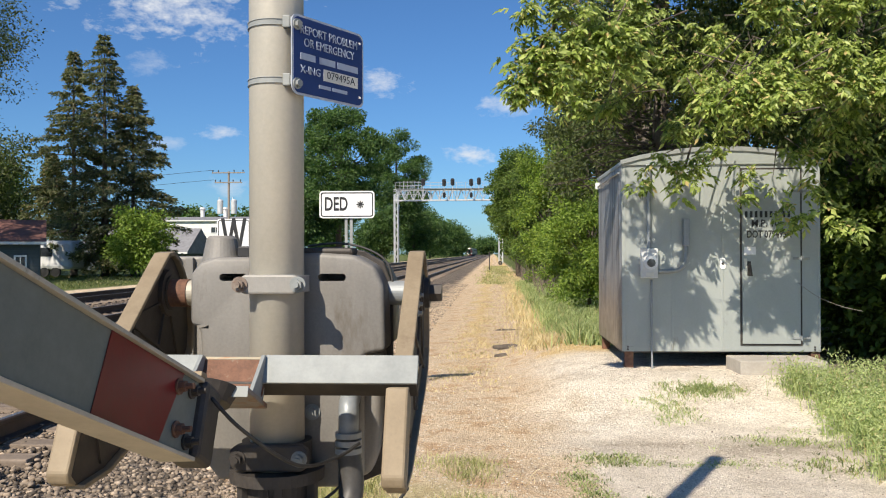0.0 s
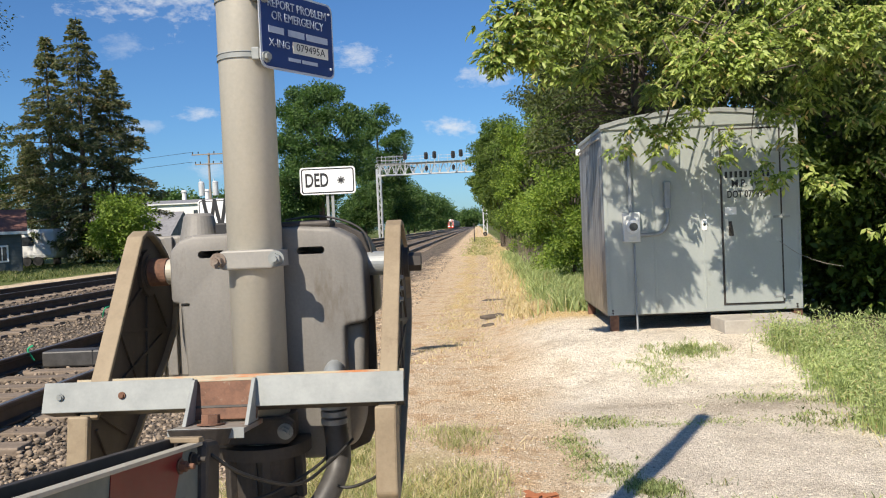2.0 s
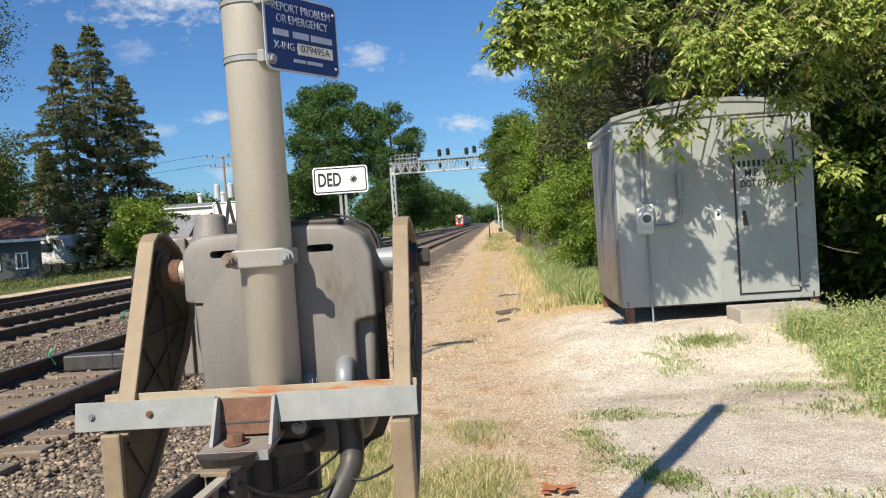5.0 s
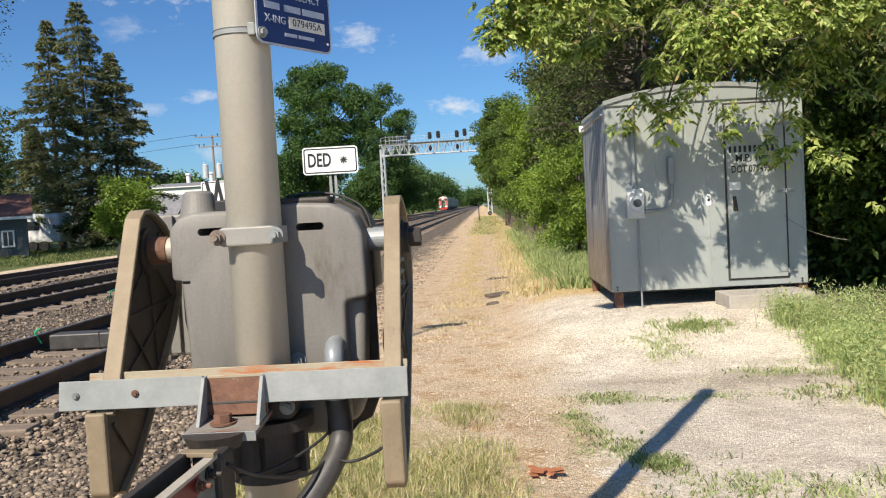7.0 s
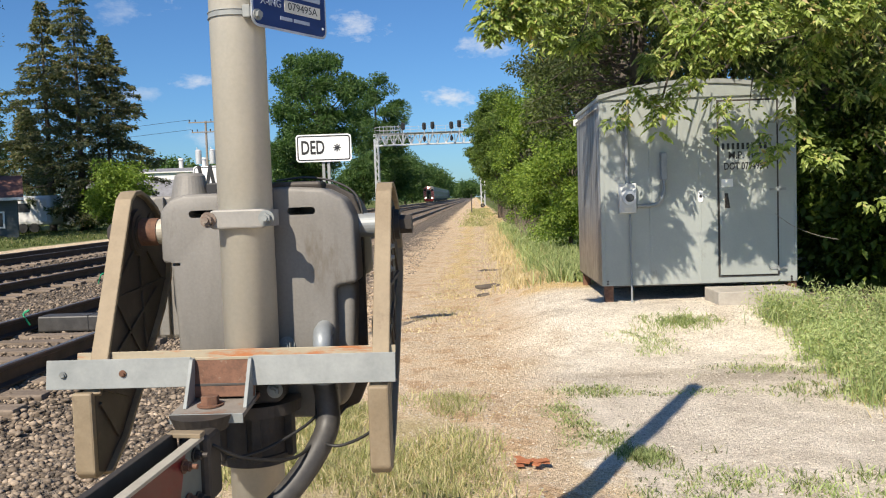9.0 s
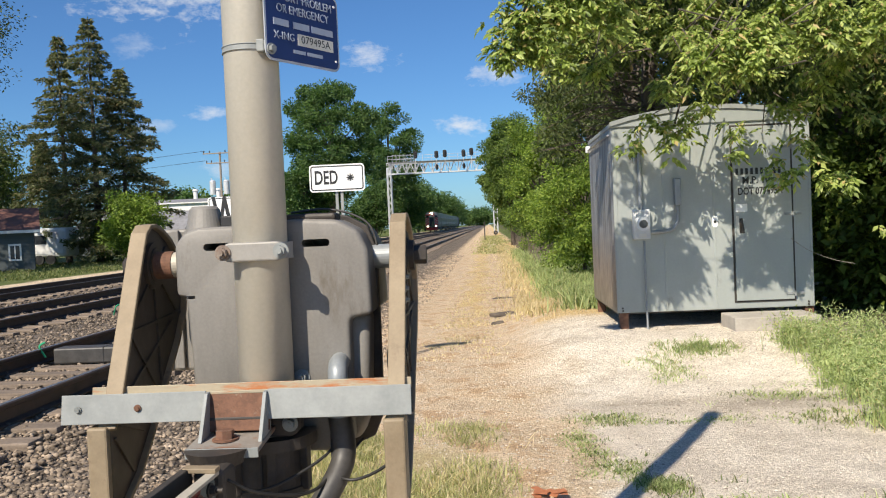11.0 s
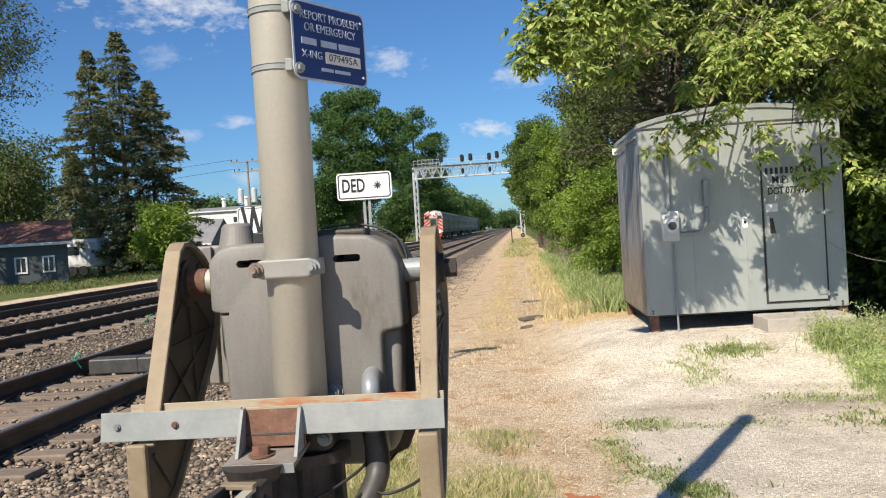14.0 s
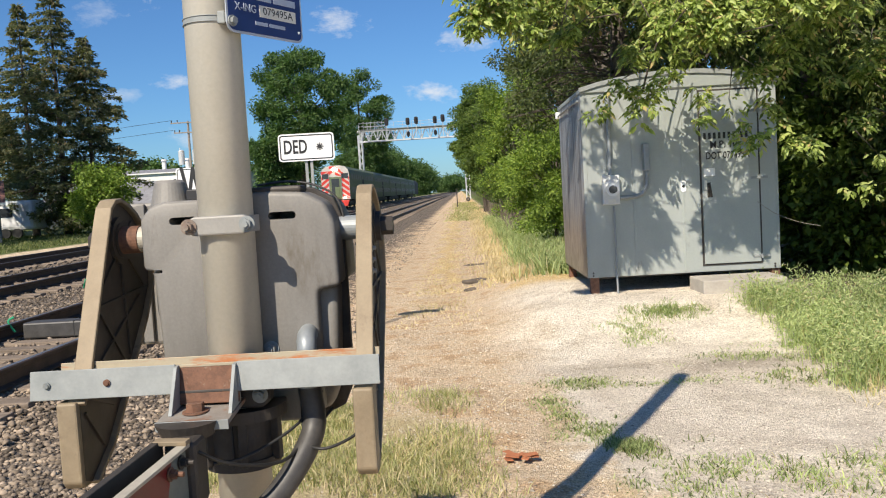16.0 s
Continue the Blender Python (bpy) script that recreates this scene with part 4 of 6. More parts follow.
# ---- instrument hut ----
def build_hut():
    x0, x1, y0, y1, z0, z1 = 1.49, 3.735, 10.11, 12.30, 0.46, 2.65
    h = empty("signal_hut", (x0, y0, 0.3), "grey painted steel railway instrument hut on rusty skids", "equipment hut")
    inv = Matrix.Translation((-x0, -y0, -0.3))

    def add(name, bm, material, parent=h, label="", smooth=False):
        bm.transform(inv)
        return part(name, bm, material, parent, label, smooth)

    bm = bmesh.new()
    box(bm, (x0, y0, z0), (x1, y0 + 0.04, z1), 0.006)
    front = add("front_wall", bm, "hut", label="grey green painted front wall")
    bm = bmesh.new()
    box(bm, (x0 - 0.002, y0 + 0.042, z0), (x0 + 0.04, y1, z1), 0.004)
    add("side_wall", bm, "hut_side", label="rust streaked metal side wall")
    bm = bmesh.new()
    box(bm, (x1 - 0.04, y0 + 0.042, z0), (x1 + 0.002, y1, z1), 0.004)
    add("side_wall", bm, "hut_side", label="rust streaked metal side wall")
    bm = bmesh.new()
    box(bm, (x0 + 0.042, y1 - 0.04, z0), (x1 - 0.042, y1, z1), 0.004)
    add("back_wall", bm, "hut")
    bm = bmesh.new()
    box(bm, (x0 + 0.01, y0 + 0.05, z0 - 0.02), (x1 - 0.01, y1 - 0.05, z0 + 0.03))
    add("floor_pan", bm, "dark")
    # low arched roof with a lip
    bm = bmesh.new()
    arch = [(x0 - 0.012, z1 - 0.04), (x1 + 0.012, z1 - 0.04)] + [(x0 - 0.012 + (x1 - x0 + 0.024) * (1 - k / 10), z1 + 0.012 + 0.145 * math.sin(math.pi * k / 10) ** 0.8) for k in range(11)]
    prism(bm, arch, axes((0, y0 - 0.025, 0), (1, 0, 0), (0, 0, 1)), -(y1 - y0 + 0.05), 0.008)
    roof = add("roof", bm, "hut", label="low arched metal roof")
    bm = bmesh.new()
    arch = [(x0 - 0.02 + (x1 - x0 + 0.04) * (k / 10), z1 + 0.02 + 0.15 * math.sin(math.pi * k / 10) ** 0.8) for k in range(11)] + [(x0 - 0.02 + (x1 - x0 + 0.04) * (1 - k / 10), z1 - 0.03 + 0.15 * math.sin(math.pi * k / 10) ** 0.8) for k in range(11)]
    prism(bm, arch, axes((0, y0 - 0.047, 0), (1, 0, 0), (0, 0, 1)), -0.02)
    add("roof_rim", bm, "galv", roof, "bright roof edge rim")
    for x in (x0 + 0.03, x0 + 0.57, x0 + 1.14, x1 - 0.02):
        bm = bmesh.new()
        box(bm, (x - 0.012, y0 - 0.006, z0 + 0.02), (x + 0.012, y0, z1 - 0.05), 0.002)
        add("panel_seam", bm, "hut", front)
    for x, z, w in ((x0 + 0.03, z0 - 0.10, 0.1), (x1 - 0.1, z0 - 0.10, 0.1)):
        for y in (y0 + 0.03, y1 - 0.15):
            bm = bmesh.new()
            box(bm, (x, y, 0.10), (x + w, y + 0.1, z0 + 0.0), 0.004)
            add("skid_foot", bm, "rust", label="rusty skid foot")
    bm = bmesh.new()
    box(bm, (x0 + 0.02, y0 - 0.004, z0), (x0 + 0.13, y0, z0 + 0.055), 0.002)
    add("corner_plate", bm, "hut", front)
    # door
    dx0, dx1, dz0, dz1 = 2.85, 3.505, 0.55, 2.55
    bm = bmesh.new()
    for a, b in (((dx0 - 0.02, dz0 - 0.02), (dx0, dz1 + 0.02)), ((dx1, dz0 - 0.02), (dx1 + 0.02, dz1 + 0.02)), ((dx0, dz0 - 0.02), (dx1, dz0)), ((dx0, dz1), (dx1, dz1 + 0.02))):
        box(bm, (a[0], y0 - 0.008, a[1]), (b[0], y0 - 0.001, b[1]))
    add("door_gap", bm, "dark", front)
    bm = bmesh.new()
    box(bm, (dx0 + 0.002, y0 - 0.025, dz0 + 0.002), (dx1 - 0.002, y0 - 0.002, dz1 - 0.002), 0.005)
    door = add("door", bm, "hut", label="grey steel hut door with stencilled lettering")
    bm = bmesh.new()
    box(bm, (dx0 + 0.055, y0 - 0.034, 1.33), (dx0 + 0.095, y0 - 0.025, 1.50), 0.003)
    tube(bm, [(dx0 + 0.075, y0 - 0.034, 1.46), (dx0 + 0.075, y0 - 0.075, 1.45), (dx0 + 0.09, y0 - 0.08, 1.33)], 0.011, 8)
    add("door_handle", bm, "dark", door, "dark lever handle")
    for z in (0.62, 1.53, 2.3):
        bm = bmesh.new()
        box(bm, (dx1 - 0.09, y0 - 0.034, z - 0.014), (dx1 + 0.10, y0 - 0.024, z + 0.014), 0.002)
        rod(bm, (dx1 + 0.008, y0 - 0.036, z - 0.03), (dx1 + 0.008, y0 - 0.036, z + 0.03), 0.011, seg=12)
        add("hinge", bm, "galv", door)
    bm = bmesh.new()
    box(bm, (dx0 + 0.02, y0 - 0.029, 1.575), (dx0 + 0.15, y0 - 0.0255, 1.665))
    add("notice_sticker", bm, "sign_white", door, "white notice sticker")
    bm = bmesh.new()
    box(bm, (dx0 + 0.02, y0 - 0.029, 1.42), (dx0 + 0.05, y0 - 0.0255, 1.53))
    add("small_sticker", bm, "tag", door)
    face = axes((0, y0 - 0.0262, 0), (1, 0, 0), (0, 0, 1))
    for body, z, w, s in (("M.P. 10.", 1.93, 0.33, 0.115), ("DOT 079495A", 1.805, 0.50, 0.115)):
        ob = link("stencil_lettering", lettering(body, s, w, 0.0025), "ink", door)
        ob.matrix_basis = inv @ face @ pose(dx0 + (0.27 if w < 0.4 else 0.30), z, 0)
    for k in range(9):
        bx = 0.03 + 0.056 * k + (0.03 if k > 6 else 0)
        bm = bmesh.new()
        box(bm, (dx0 + bx, y0 - 0.0272, 2.0), (dx0 + bx + 0.03, y0 - 0.0256, 2.072))
        add("stencil_bar", bm, "ink", door)
    # rain gutter tube and bracket on the side wall's top edge
    bm = bmesh.new()
    tube(bm, [(x0 - 0.03, y0 + 0.05, z1 - 0.12), (x0 - 0.035, 11.0, z1 - 0.12), (x0 - 0.03, y1 - 0.1, z1 - 0.13)], 0.012, 8)
    add("side_cable", bm, "pvc", label="pale cable along the side wall")
    bm = bmesh.new()
    box(bm, (x0 - 0.06, y1 - 0.16, z1 - 0.16), (x0 - 0.003, y1 - 0.08, z1 - 0.07), 0.008)
    add("junction_box", bm, "sign_white", label="small white junction box")
    for x in (x0 + 0.06, x1 - 0.07):
        for z in (0.485, 0.515):
            bm = bmesh.new()
            rod(bm, (x, y0, z), (x, y0 - 0.012, z), 0.011, seg=8)
            add("corner_bolt", bm, "dark", front)
    # meter, conduits and tag on the wall
    bm = bmesh.new()
    box(bm, (1.69, y0 - 0.09, 1.31), (1.885, y0 - 0.002, 1.65), 0.008)
    meter = add("meter_box", bm, "meter", label="grey electric meter box")
    bm = bmesh.new()
    rod(bm, (1.80, y0 - 0.09, 1.485), (1.80, y0 - 0.15, 1.485), 0.052, 0.046, seg=24)
    add("meter_dial", bm, "pane", meter, "round glass meter dial")
    bm = bmesh.new()
    rod(bm, (1.80, y0 - 0.09, 1.485), (1.80, y0 - 0.125, 1.485), 0.078, seg=24)
    add("meter_ring", bm, "steel_white", meter)
    bm = bmesh.new()
    box(bm, (1.745, y0 - 0.1, 1.335), (1.835, y0 - 0.091, 1.375), 0.002)
    add("meter_label", bm, "tag", meter)
    for pts, r, nm in (([(1.79, y0 - 0.04, 1.62), (1.79, y0 - 0.04, 2.1), (1.79, y0 - 0.04, 2.62)], 0.026, "service_conduit"),
                       ([(1.82, y0 - 0.03, 1.29), (1.82, y0 - 0.03, 0.8), (1.82, y0 - 0.05, 0.22)], 0.012, "ground_wire_tube"),
                       ([(1.885, y0 - 0.05, 1.385), (2.05, y0 - 0.05, 1.39), (2.15, y0 - 0.05, 1.42), (2.205, y0 - 0.05, 1.52), (2.21, y0 - 0.05, 1.68)], 0.024, "conduit_bend")):
        bm = bmesh.new()
        tube(bm, pts, r, 10)
        add(nm, bm, "pvc", meter, "grey conduit", True)
    bm = bmesh.new()
    box(bm, (2.175, y0 - 0.09, 1.68), (2.245, y0 - 0.004, 1.99), 0.008)
    add("conduit_body", bm, "pvc", meter)
    bm = bmesh.new()
    prism(bm, rrect(0.06, 0.13, 0.02), axes((2.635, y0 - 0.002, 1.475), (1, 0, 0), (0, 0, 1)), 0.006)
    tagp = add("wall_tag", bm, "sign_white", front, "small white wall tag")
    bm = bmesh.new()
    rod(bm, (2.635, y0 - 0.008, 1.475), (2.635, y0 - 0.014, 1.475), 0.016, seg=12)
    add("tag_hole", bm, "ink", tagp)
    # step
    st = empty("concrete_step", (3.15, 9.75, 0.33), "worn pale concrete doorstep", "step")
    bm = bmesh.new()
    box(bm, (-0.50, -0.28, -0.12), (0.42, 0.3, 0.10), 0.012)
    part("step_block", bm, "concrete", st)
    bm = bmesh.new()
    box(bm, (-0.30, -0.40, -0.15), (-0.02, -0.285, -0.06), 0.012)
    part("step_stone", bm, "concrete", st)


build_hut()


# ---- line-side signs ----
def sign_post(parent, x, y, z1, spread_=0.028):
    for dx in (-spread_, spread_):
        bm = bmesh.new()
        box(bm, (x + dx - 0.016, y + 0.012, -0.2), (x + dx + 0.016, y + 0.022, z1), 0.002)
        box(bm, (x + dx - 0.004, y + 0.022, -0.2), (x + dx + 0.004, y + 0.045, z1), 0.001)
        part("post", bm, "galv", parent, "galvanised steel post")


def build_ded_sign():
    s = empty("detector_sign", (0, 0, 0), "white DED sign with black border on steel posts", "sign")
    c = (-1.585, 9.32, 2.135)
    m = axes(c, (0.999, 0.035, 0), (0, 0, 1))
    bm = bmesh.new()
    prism(bm, rrect(0.60, 0.295, 0.035), m, 0.004)
    plate = part("plate", bm, "sign_white", s)
    outer, inner = rrect(0.572, 0.267, 0.028), rrect(0.546, 0.241, 0.018)
    bm = bmesh.new()
    n = len(outer)
    vo = [bm.verts.new(m @ Vector((x, y, 0.0055))) for x, y in outer]
    vi = [bm.verts.new(m @ Vector((x, y, 0.0055))) for x, y in inner]
    for k in range(n):
        bm.faces.new((vo[k], vo[(k + 1) % n], vi[(k + 1) % n], vi[k]))
    part("border", bm, "ink", plate, "black border line")
    ob = link("lettering", lettering("DED", 0.205, 0.25, 0.0046), "ink", plate)
    ob.matrix_basis = m @ pose(-0.118, 0.0, 0.006)
    bm = bmesh.new()
    for k in range(4):
        box(bm, (-0.042, -0.0065, 0.0055), (0.042, 0.0065, 0.0072), 0, m @ pose(0.145, 0, 0.0003 * k, 0, 0, 45 * k))
    part("asterisk", bm, "ink", plate)
    sign_post(s, -1.57, 9.325, 2.25)
    # board with tapered black strokes, nearer the tracks
    w = empty("whistle_sign", (0, 0, 0), "white board with a black letter W", "sign")
    m = axes((-2.86, 9.4, 1.70), (1, 0, 0), (0, 0, 1))
    bm = bmesh.new()
    prism(bm, rrect(0.375, 0.58, 0.03), m, 0.004)
    plate = part("plate", bm, "sign_white", w)
    bm = bmesh.new()
    outer, inner = rrect(0.352, 0.557, 0.025), rrect(0.335, 0.54, 0.018)
    vo = [bm.verts.new(m @ Vector((x, y, 0.0055))) for x, y in outer]
    vi = [bm.verts.new(m @ Vector((x, y, 0.0055))) for x, y in inner]
    for k in range(len(outer)):
        bm.faces.new((vo[k], vo[(k + 1) % len(outer)], vi[(k + 1) % len(outer)], vi[k]))
    part("border", bm, "ink", plate)
    ob = link("lettering", lettering("W", 0.56, 0.29, 0.014), "ink", plate)
    ob.matrix_basis = m @ pose(0, 0.07, 0.006)
    sign_post(w, -2.86, 9.405, 1.95)


build_ded_sign()


# ---- leaves, grass and trees ----
def leaf_mesh(name, c, d, length, width, material, seed, fold=0.25, stray=0.8):
    """Folded pointed leaves at c along d."""
    rng = np.random.default_rng(seed)
    n = len(c)
    d = d / np.linalg.norm(d, axis=1, keepdims=True)
    s = np.cross(d, rng.normal(size=(n, 3)) * stray + np.array([-0.35, -0.65, 0.7]))
    s /= np.linalg.norm(s, axis=1, keepdims=True) + 1e-9
    nrm = np.cross(d, s)
    L, W = length[:, None], width[:, None]
    v = np.stack([c, c + d * L * 0.45 + s * W * 0.5 - nrm * W * fold, c + d * L, c + d * L * 0.45 - s * W * 0.5 - nrm * W * fold], 1)
    k = 4 * np.arange(n)[:, None]
    f = np.concatenate([k + [[0, 1, 2]], k + [[0, 2, 3]]])
    return mesh_np(name, v.reshape(-1, 3), f, material)


def crown_points(rng, n_clump, per, centre, radii, clump_r, hollow=0.55, gap=0.0, droop=0.0):
    """Leaf places and directions: clumps over an uneven shell."""
    out_c, out_d, tips = [], [], []
    phase = rng.uniform(0, 9, 3)
    while len(tips) < n_clump:
        u = rng.normal(size=3)
        u /= np.linalg.norm(u)
        k = rng.uniform(hollow, 1.0) ** 0.6
        lump = 0.80 + 0.46 * noise.noise(Vector(u * 2.1 + phase)) + 0.18 * noise.noise(Vector(u * 5.3 + phase))
        p = np.array(centre) + u * np.array(radii) * k * lump
        if gap and noise.noise(Vector(p * gap + phase)) < -0.18:
            continue
        tips.append(p)
    tips = np.array(tips)
    for p in tips:
        r = clump_r * rng.uniform(0.6, 1.3)
        o = rng.normal(size=(per, 3))
        o *= (rng.uniform(0.05, 1, (per, 1)) ** 0.5) / np.linalg.norm(o, axis=1, keepdims=True)
        o *= [1.7 * r, 1.7 * r, 1.1 * r]
        out_c.append(p + o)
        d = o / (np.linalg.norm(o, axis=1, keepdims=True) + 1e-6) + rng.normal(size=(per, 3)) * 0.5
        d[:, 2] -= droop
        out_d.append(d)
    return np.concatenate(out_c), np.concatenate(out_d), tips


def limbs(bm, base, top, tips, r, rng, count):
    rod(bm, base, top, r, r * 0.35, 10)
    base, top = Vector(base), Vector(top)
    for p in tips[rng.permutation(len(tips))[:count]]:
        p = Vector(p)
        k = min(max((p.z - base.z) / max(top.z - base.z, 0.1) * 0.7, 0.2), 0.95)
        a = base.lerp(top, k)
        mid = a.lerp(p, 0.5) + Vector((0, 0, 0.06 * (p - a).length))
        rr = r * 0.4 * (1 - k * 0.5)
        rod(bm, a, mid, rr, rr * 0.6, 6, False)
        rod(bm, mid, p, rr * 0.6, rr * 0.15, 5, False)


def tree(name, label, base, height, radii, low, n_clump, per, clump_r, leaf, material, seed, category="tree", gap=0.0, droop=0.0, group="", hollow=0.55, r=None, ratio=0.5):
    """A tapered trunk with limbs and a crown of leaves in clumps."""
    rng = np.random.default_rng(seed)
    x, y, z = base
    t = empty(name, base, label, category, group)
    centre = (0, 0, (low + height) / 2)
    c, d, tips = crown_points(rng, n_clump, per, centre, (radii[0], radii[1], (height - low) / 2), clump_r, hollow, gap, droop)
    keep = c[:, 2] > 0.05
    c, d = c[keep], d[keep]
    L = leaf * rng.uniform(0.7, 1.35, len(c))
    link("crown", leaf_mesh("crown", c, d, L, L * ratio * rng.uniform(0.8, 1.2, len(c)), material, seed + 1, 0.25, 1.5), None, t)
    bm = bmesh.new()
    limbs(bm, (0, 0, -0.3), (rng.uniform(-0.3, 0.3), rng.uniform(-0.3, 0.3), low + (height - low) * 0.75), tips, r or height * 0.02, rng, min(26, n_clump))
    part("trunk", bm, "bark", t, smooth=True)
    return t


def blades(name, pts, h, material, seed, label, lean=0.45, width=0.007, category="grass"):
    rng = np.random.default_rng(seed)
    n = len(pts)
    a = rng.uniform(0, 6.28, n)
    d = np.stack([np.cos(a) * lean * rng.uniform(0, 1.6, n), np.sin(a) * lean * rng.uniform(0, 1.6, n), np.ones(n)], 1)
    b = rng.uniform(0, 6.28, n)
    s = np.stack([np.cos(b), np.sin(b), 0 * b], 1) * (width * rng.uniform(0.6, 1.4, n))[:, None]
    h = h[:, None]
    mid = pts + d * h * 0.55
    tip = pts + d * h + np.stack([d[:, 0], d[:, 1], -0.3 * np.ones(n)], 1) * h * 0.35
    v = np.stack([pts - s * 0.5, pts + s * 0.5, mid + s * 0.4, tip, mid - s * 0.4], 1)
    k = 5 * np.arange(n)[:, None]
    f = np.concatenate([k + [[0, 1, 2]], k + [[0, 2, 4]], k + [[4, 2, 3]]])
    ob = link(name, mesh_np(name, v.reshape(-1, 3), f, material), None)
    return tagged(ob, label, category, kind="stuff")


def tufts(n_tuft, per, x0, x1, y0, y1, seed, r=0.08, power=1.0, keep=None):
    rng = np.random.default_rng(seed)
    c = spread(n_tuft, x0, x1, y0, y1, seed, power)
    if keep:
        c = np.array([q for q in c if keep(q[0], q[1])])
    p = np.repeat(c, per, 0)
    p[:, :2] += rng.normal(size=(len(p), 2)) * r
    p[:, 2] = [ground_z(a, b) - 0.01 for a, b in p[:, :2]]
    return p


rg = np.random.default_rng(77)


def patchy(x, y):
    return noise.noise((x * 1.3, y * 1.3, 4)) > -0.12


p = tufts(1000, 30, -1.55, 0.25, 3.1, 6.6, 20, 0.09, 1.0, lambda x, y: patchy(x, y) and x < 0.35 - 0.12 * (y - 3))
blades("grass_patch", p, rg.uniform(0.02, 0.105, len(p)), "grass", 21, "uneven green and straw grass round the mast foot", 0.55, 0.0055)
p = tufts(420, 14, -1.5, 0.3, 3.1, 6.2, 22, 0.1, 1.0, patchy)
blades("dry_grass", p, rg.uniform(0.03, 0.12, len(p)), "dry", 23, "dry straw coloured grass by the mast", 0.7, 0.0055)
p = tufts(1500, 20, 0.55, 2.0, 13.0, 60, 24, 0.2, 1.5, lambda x, y: x < 1.5 + 0.4 * noise.noise((y * 0.4, 0, 0)) + 0.25 * noise.noise((x * 4, y * 2, 0)))
blades("dry_grass", p, rg.uniform(0.04, 0.17, len(p)), "dry", 25, "strip of dry yellow grass along the path", width=0.014)
p = tufts(1500, 22, 1.25, 2.9, 12.7, 45, 26, 0.16, 1.5)
blades("verge_grass", p, rg.uniform(0.10, 0.36, len(p)), "weed", 27, "tall green weeds along the hedgerow", width=0.02)
p = tufts(700, 10, -0.75, 0.05, 10, 60, 28, 0.12, 1.5, patchy)
blades("dry_grass", p, rg.uniform(0.02, 0.07, len(p)), "dry", 29, "short dry grass between the wheel tracks", width=0.012)
p = tufts(250, 18, -0.4, 1.3, 45, 110, 30, 0.4, 1.3)
blades("verge_grass", p, rg.uniform(0.05, 0.15, len(p)), "grass", 31, "green grass patch far along the path", width=0.05)


# weeds in small patches on the lot
def weed_spot(cx, cy, rx, ry, n, h, seed, material="weed"):
    rng = np.random.default_rng(seed)
    c = np.stack([cx + rng.normal(size=n) * rx, cy + rng.normal(size=n) * ry], 1)
    q = np.repeat(c, 14, 0) + rng.normal(size=(n * 14, 2)) * 0.045
    q = np.array([(a, b, ground_z(a, b) - 0.005) for a, b in q])
    blades("weed_tuft", q, rng.uniform(0.25, 0.85, len(q)) * h * 0.62, material, seed + 1, "small green weed tuft in the gravel", 0.7, 0.0075, "weeds")


for k, (cx, cy, rx, ry, n, h) in enumerate(((2.12, 8.95, 0.22, 0.10, 90, 0.15), (1.72, 8.5, 0.12, 0.2, 45, 0.12), (2.5, 7.35, 0.3, 0.12, 30, 0.09), (0.95, 6.9, 0.12, 0.06, 30, 0.09), (0.62, 6.35, 0.06, 0.16, 24, 0.08),
                                            (0.70, 5.85, 0.06, 0.16, 26, 0.08), (0.86, 5.45, 0.06, 0.14, 28, 0.08), (1.02, 5.15, 0.06, 0.06, 40, 0.12), (1.34, 4.75, 0.16, 0.16, 34, 0.09), (1.85, 4.5, 0.18, 0.16, 24, 0.11),
                                            (2.3, 4.6, 0.2, 0.14, 34, 0.14), (1.1, 4.3, 0.2, 0.16, 26, 0.09), (2.6, 7.6, 0.2, 0.2, 14, 0.08), (3.0, 6.7, 0.35, 0.12, 60, 0.11), (1.7, 6.85, 0.5, 0.06, 40, 0.06))):
    weed_spot(cx, cy, rx, ry, n, h, 300 + 3 * k)
    if cy < 7.5:
        weed_spot(cx, cy, rx * 1.2, ry * 1.2, n // 2, h, 700 + 3 * k, "lawn")

# tall pale weeds at the lot's edge
p = tufts(1050, 14, 2.75, 6.5, 6.1, 9.6, 40, 0.06, 1.0, lambda x, y: x > 2.95 + 0.5 * noise.noise((y * 1.5, 1, 0)) + 0.35 * noise.noise((x * 5, y * 5, 2)) + 0.3 * max(y - 9.0, 0) and y < 9.3 - 0.55 * max(x - 3.2, 0))
rw = np.random.default_rng(41)
swell = np.array([0.85 + 0.7 * noise.noise((a * 1.7, b * 1.7, 7)) for a, b in p[:, :2]])
blades("tall_weeds", p, rw.uniform(0.10, 0.40, len(p)) * swell, "weed", 42, "dense pale green weeds beside the hut", 0.2, 0.006, "weeds")
lp = np.repeat(p, 7, 0)
lp[:, 2] += rw.uniform(0.02, 0.40, len(lp)) * np.repeat(swell, 7)
lp[:, :2] += rw.normal(size=(len(lp), 2)) * 0.035
ld = rw.normal(size=(len(lp), 3)) + [0, 0, 0.6]
tagged(link("weed_leaves", leaf_mesh("weed_leaves", lp, ld, rw.uniform(0.025, 0.06, len(lp)), rw.uniform(0.006, 0.014, len(lp)), "weed", 43), None), "narrow grey green weed leaves", "weeds", kind="stuff")
p = tufts(150, 9, 2.8, 4.6, 5.6, 6.5, 44, 0.09)
blades("dry_grass", p, rw.uniform(0.04, 0.20, len(p)), "dry", 45, "dry straw grass before the weeds", 0.5, 0.009)


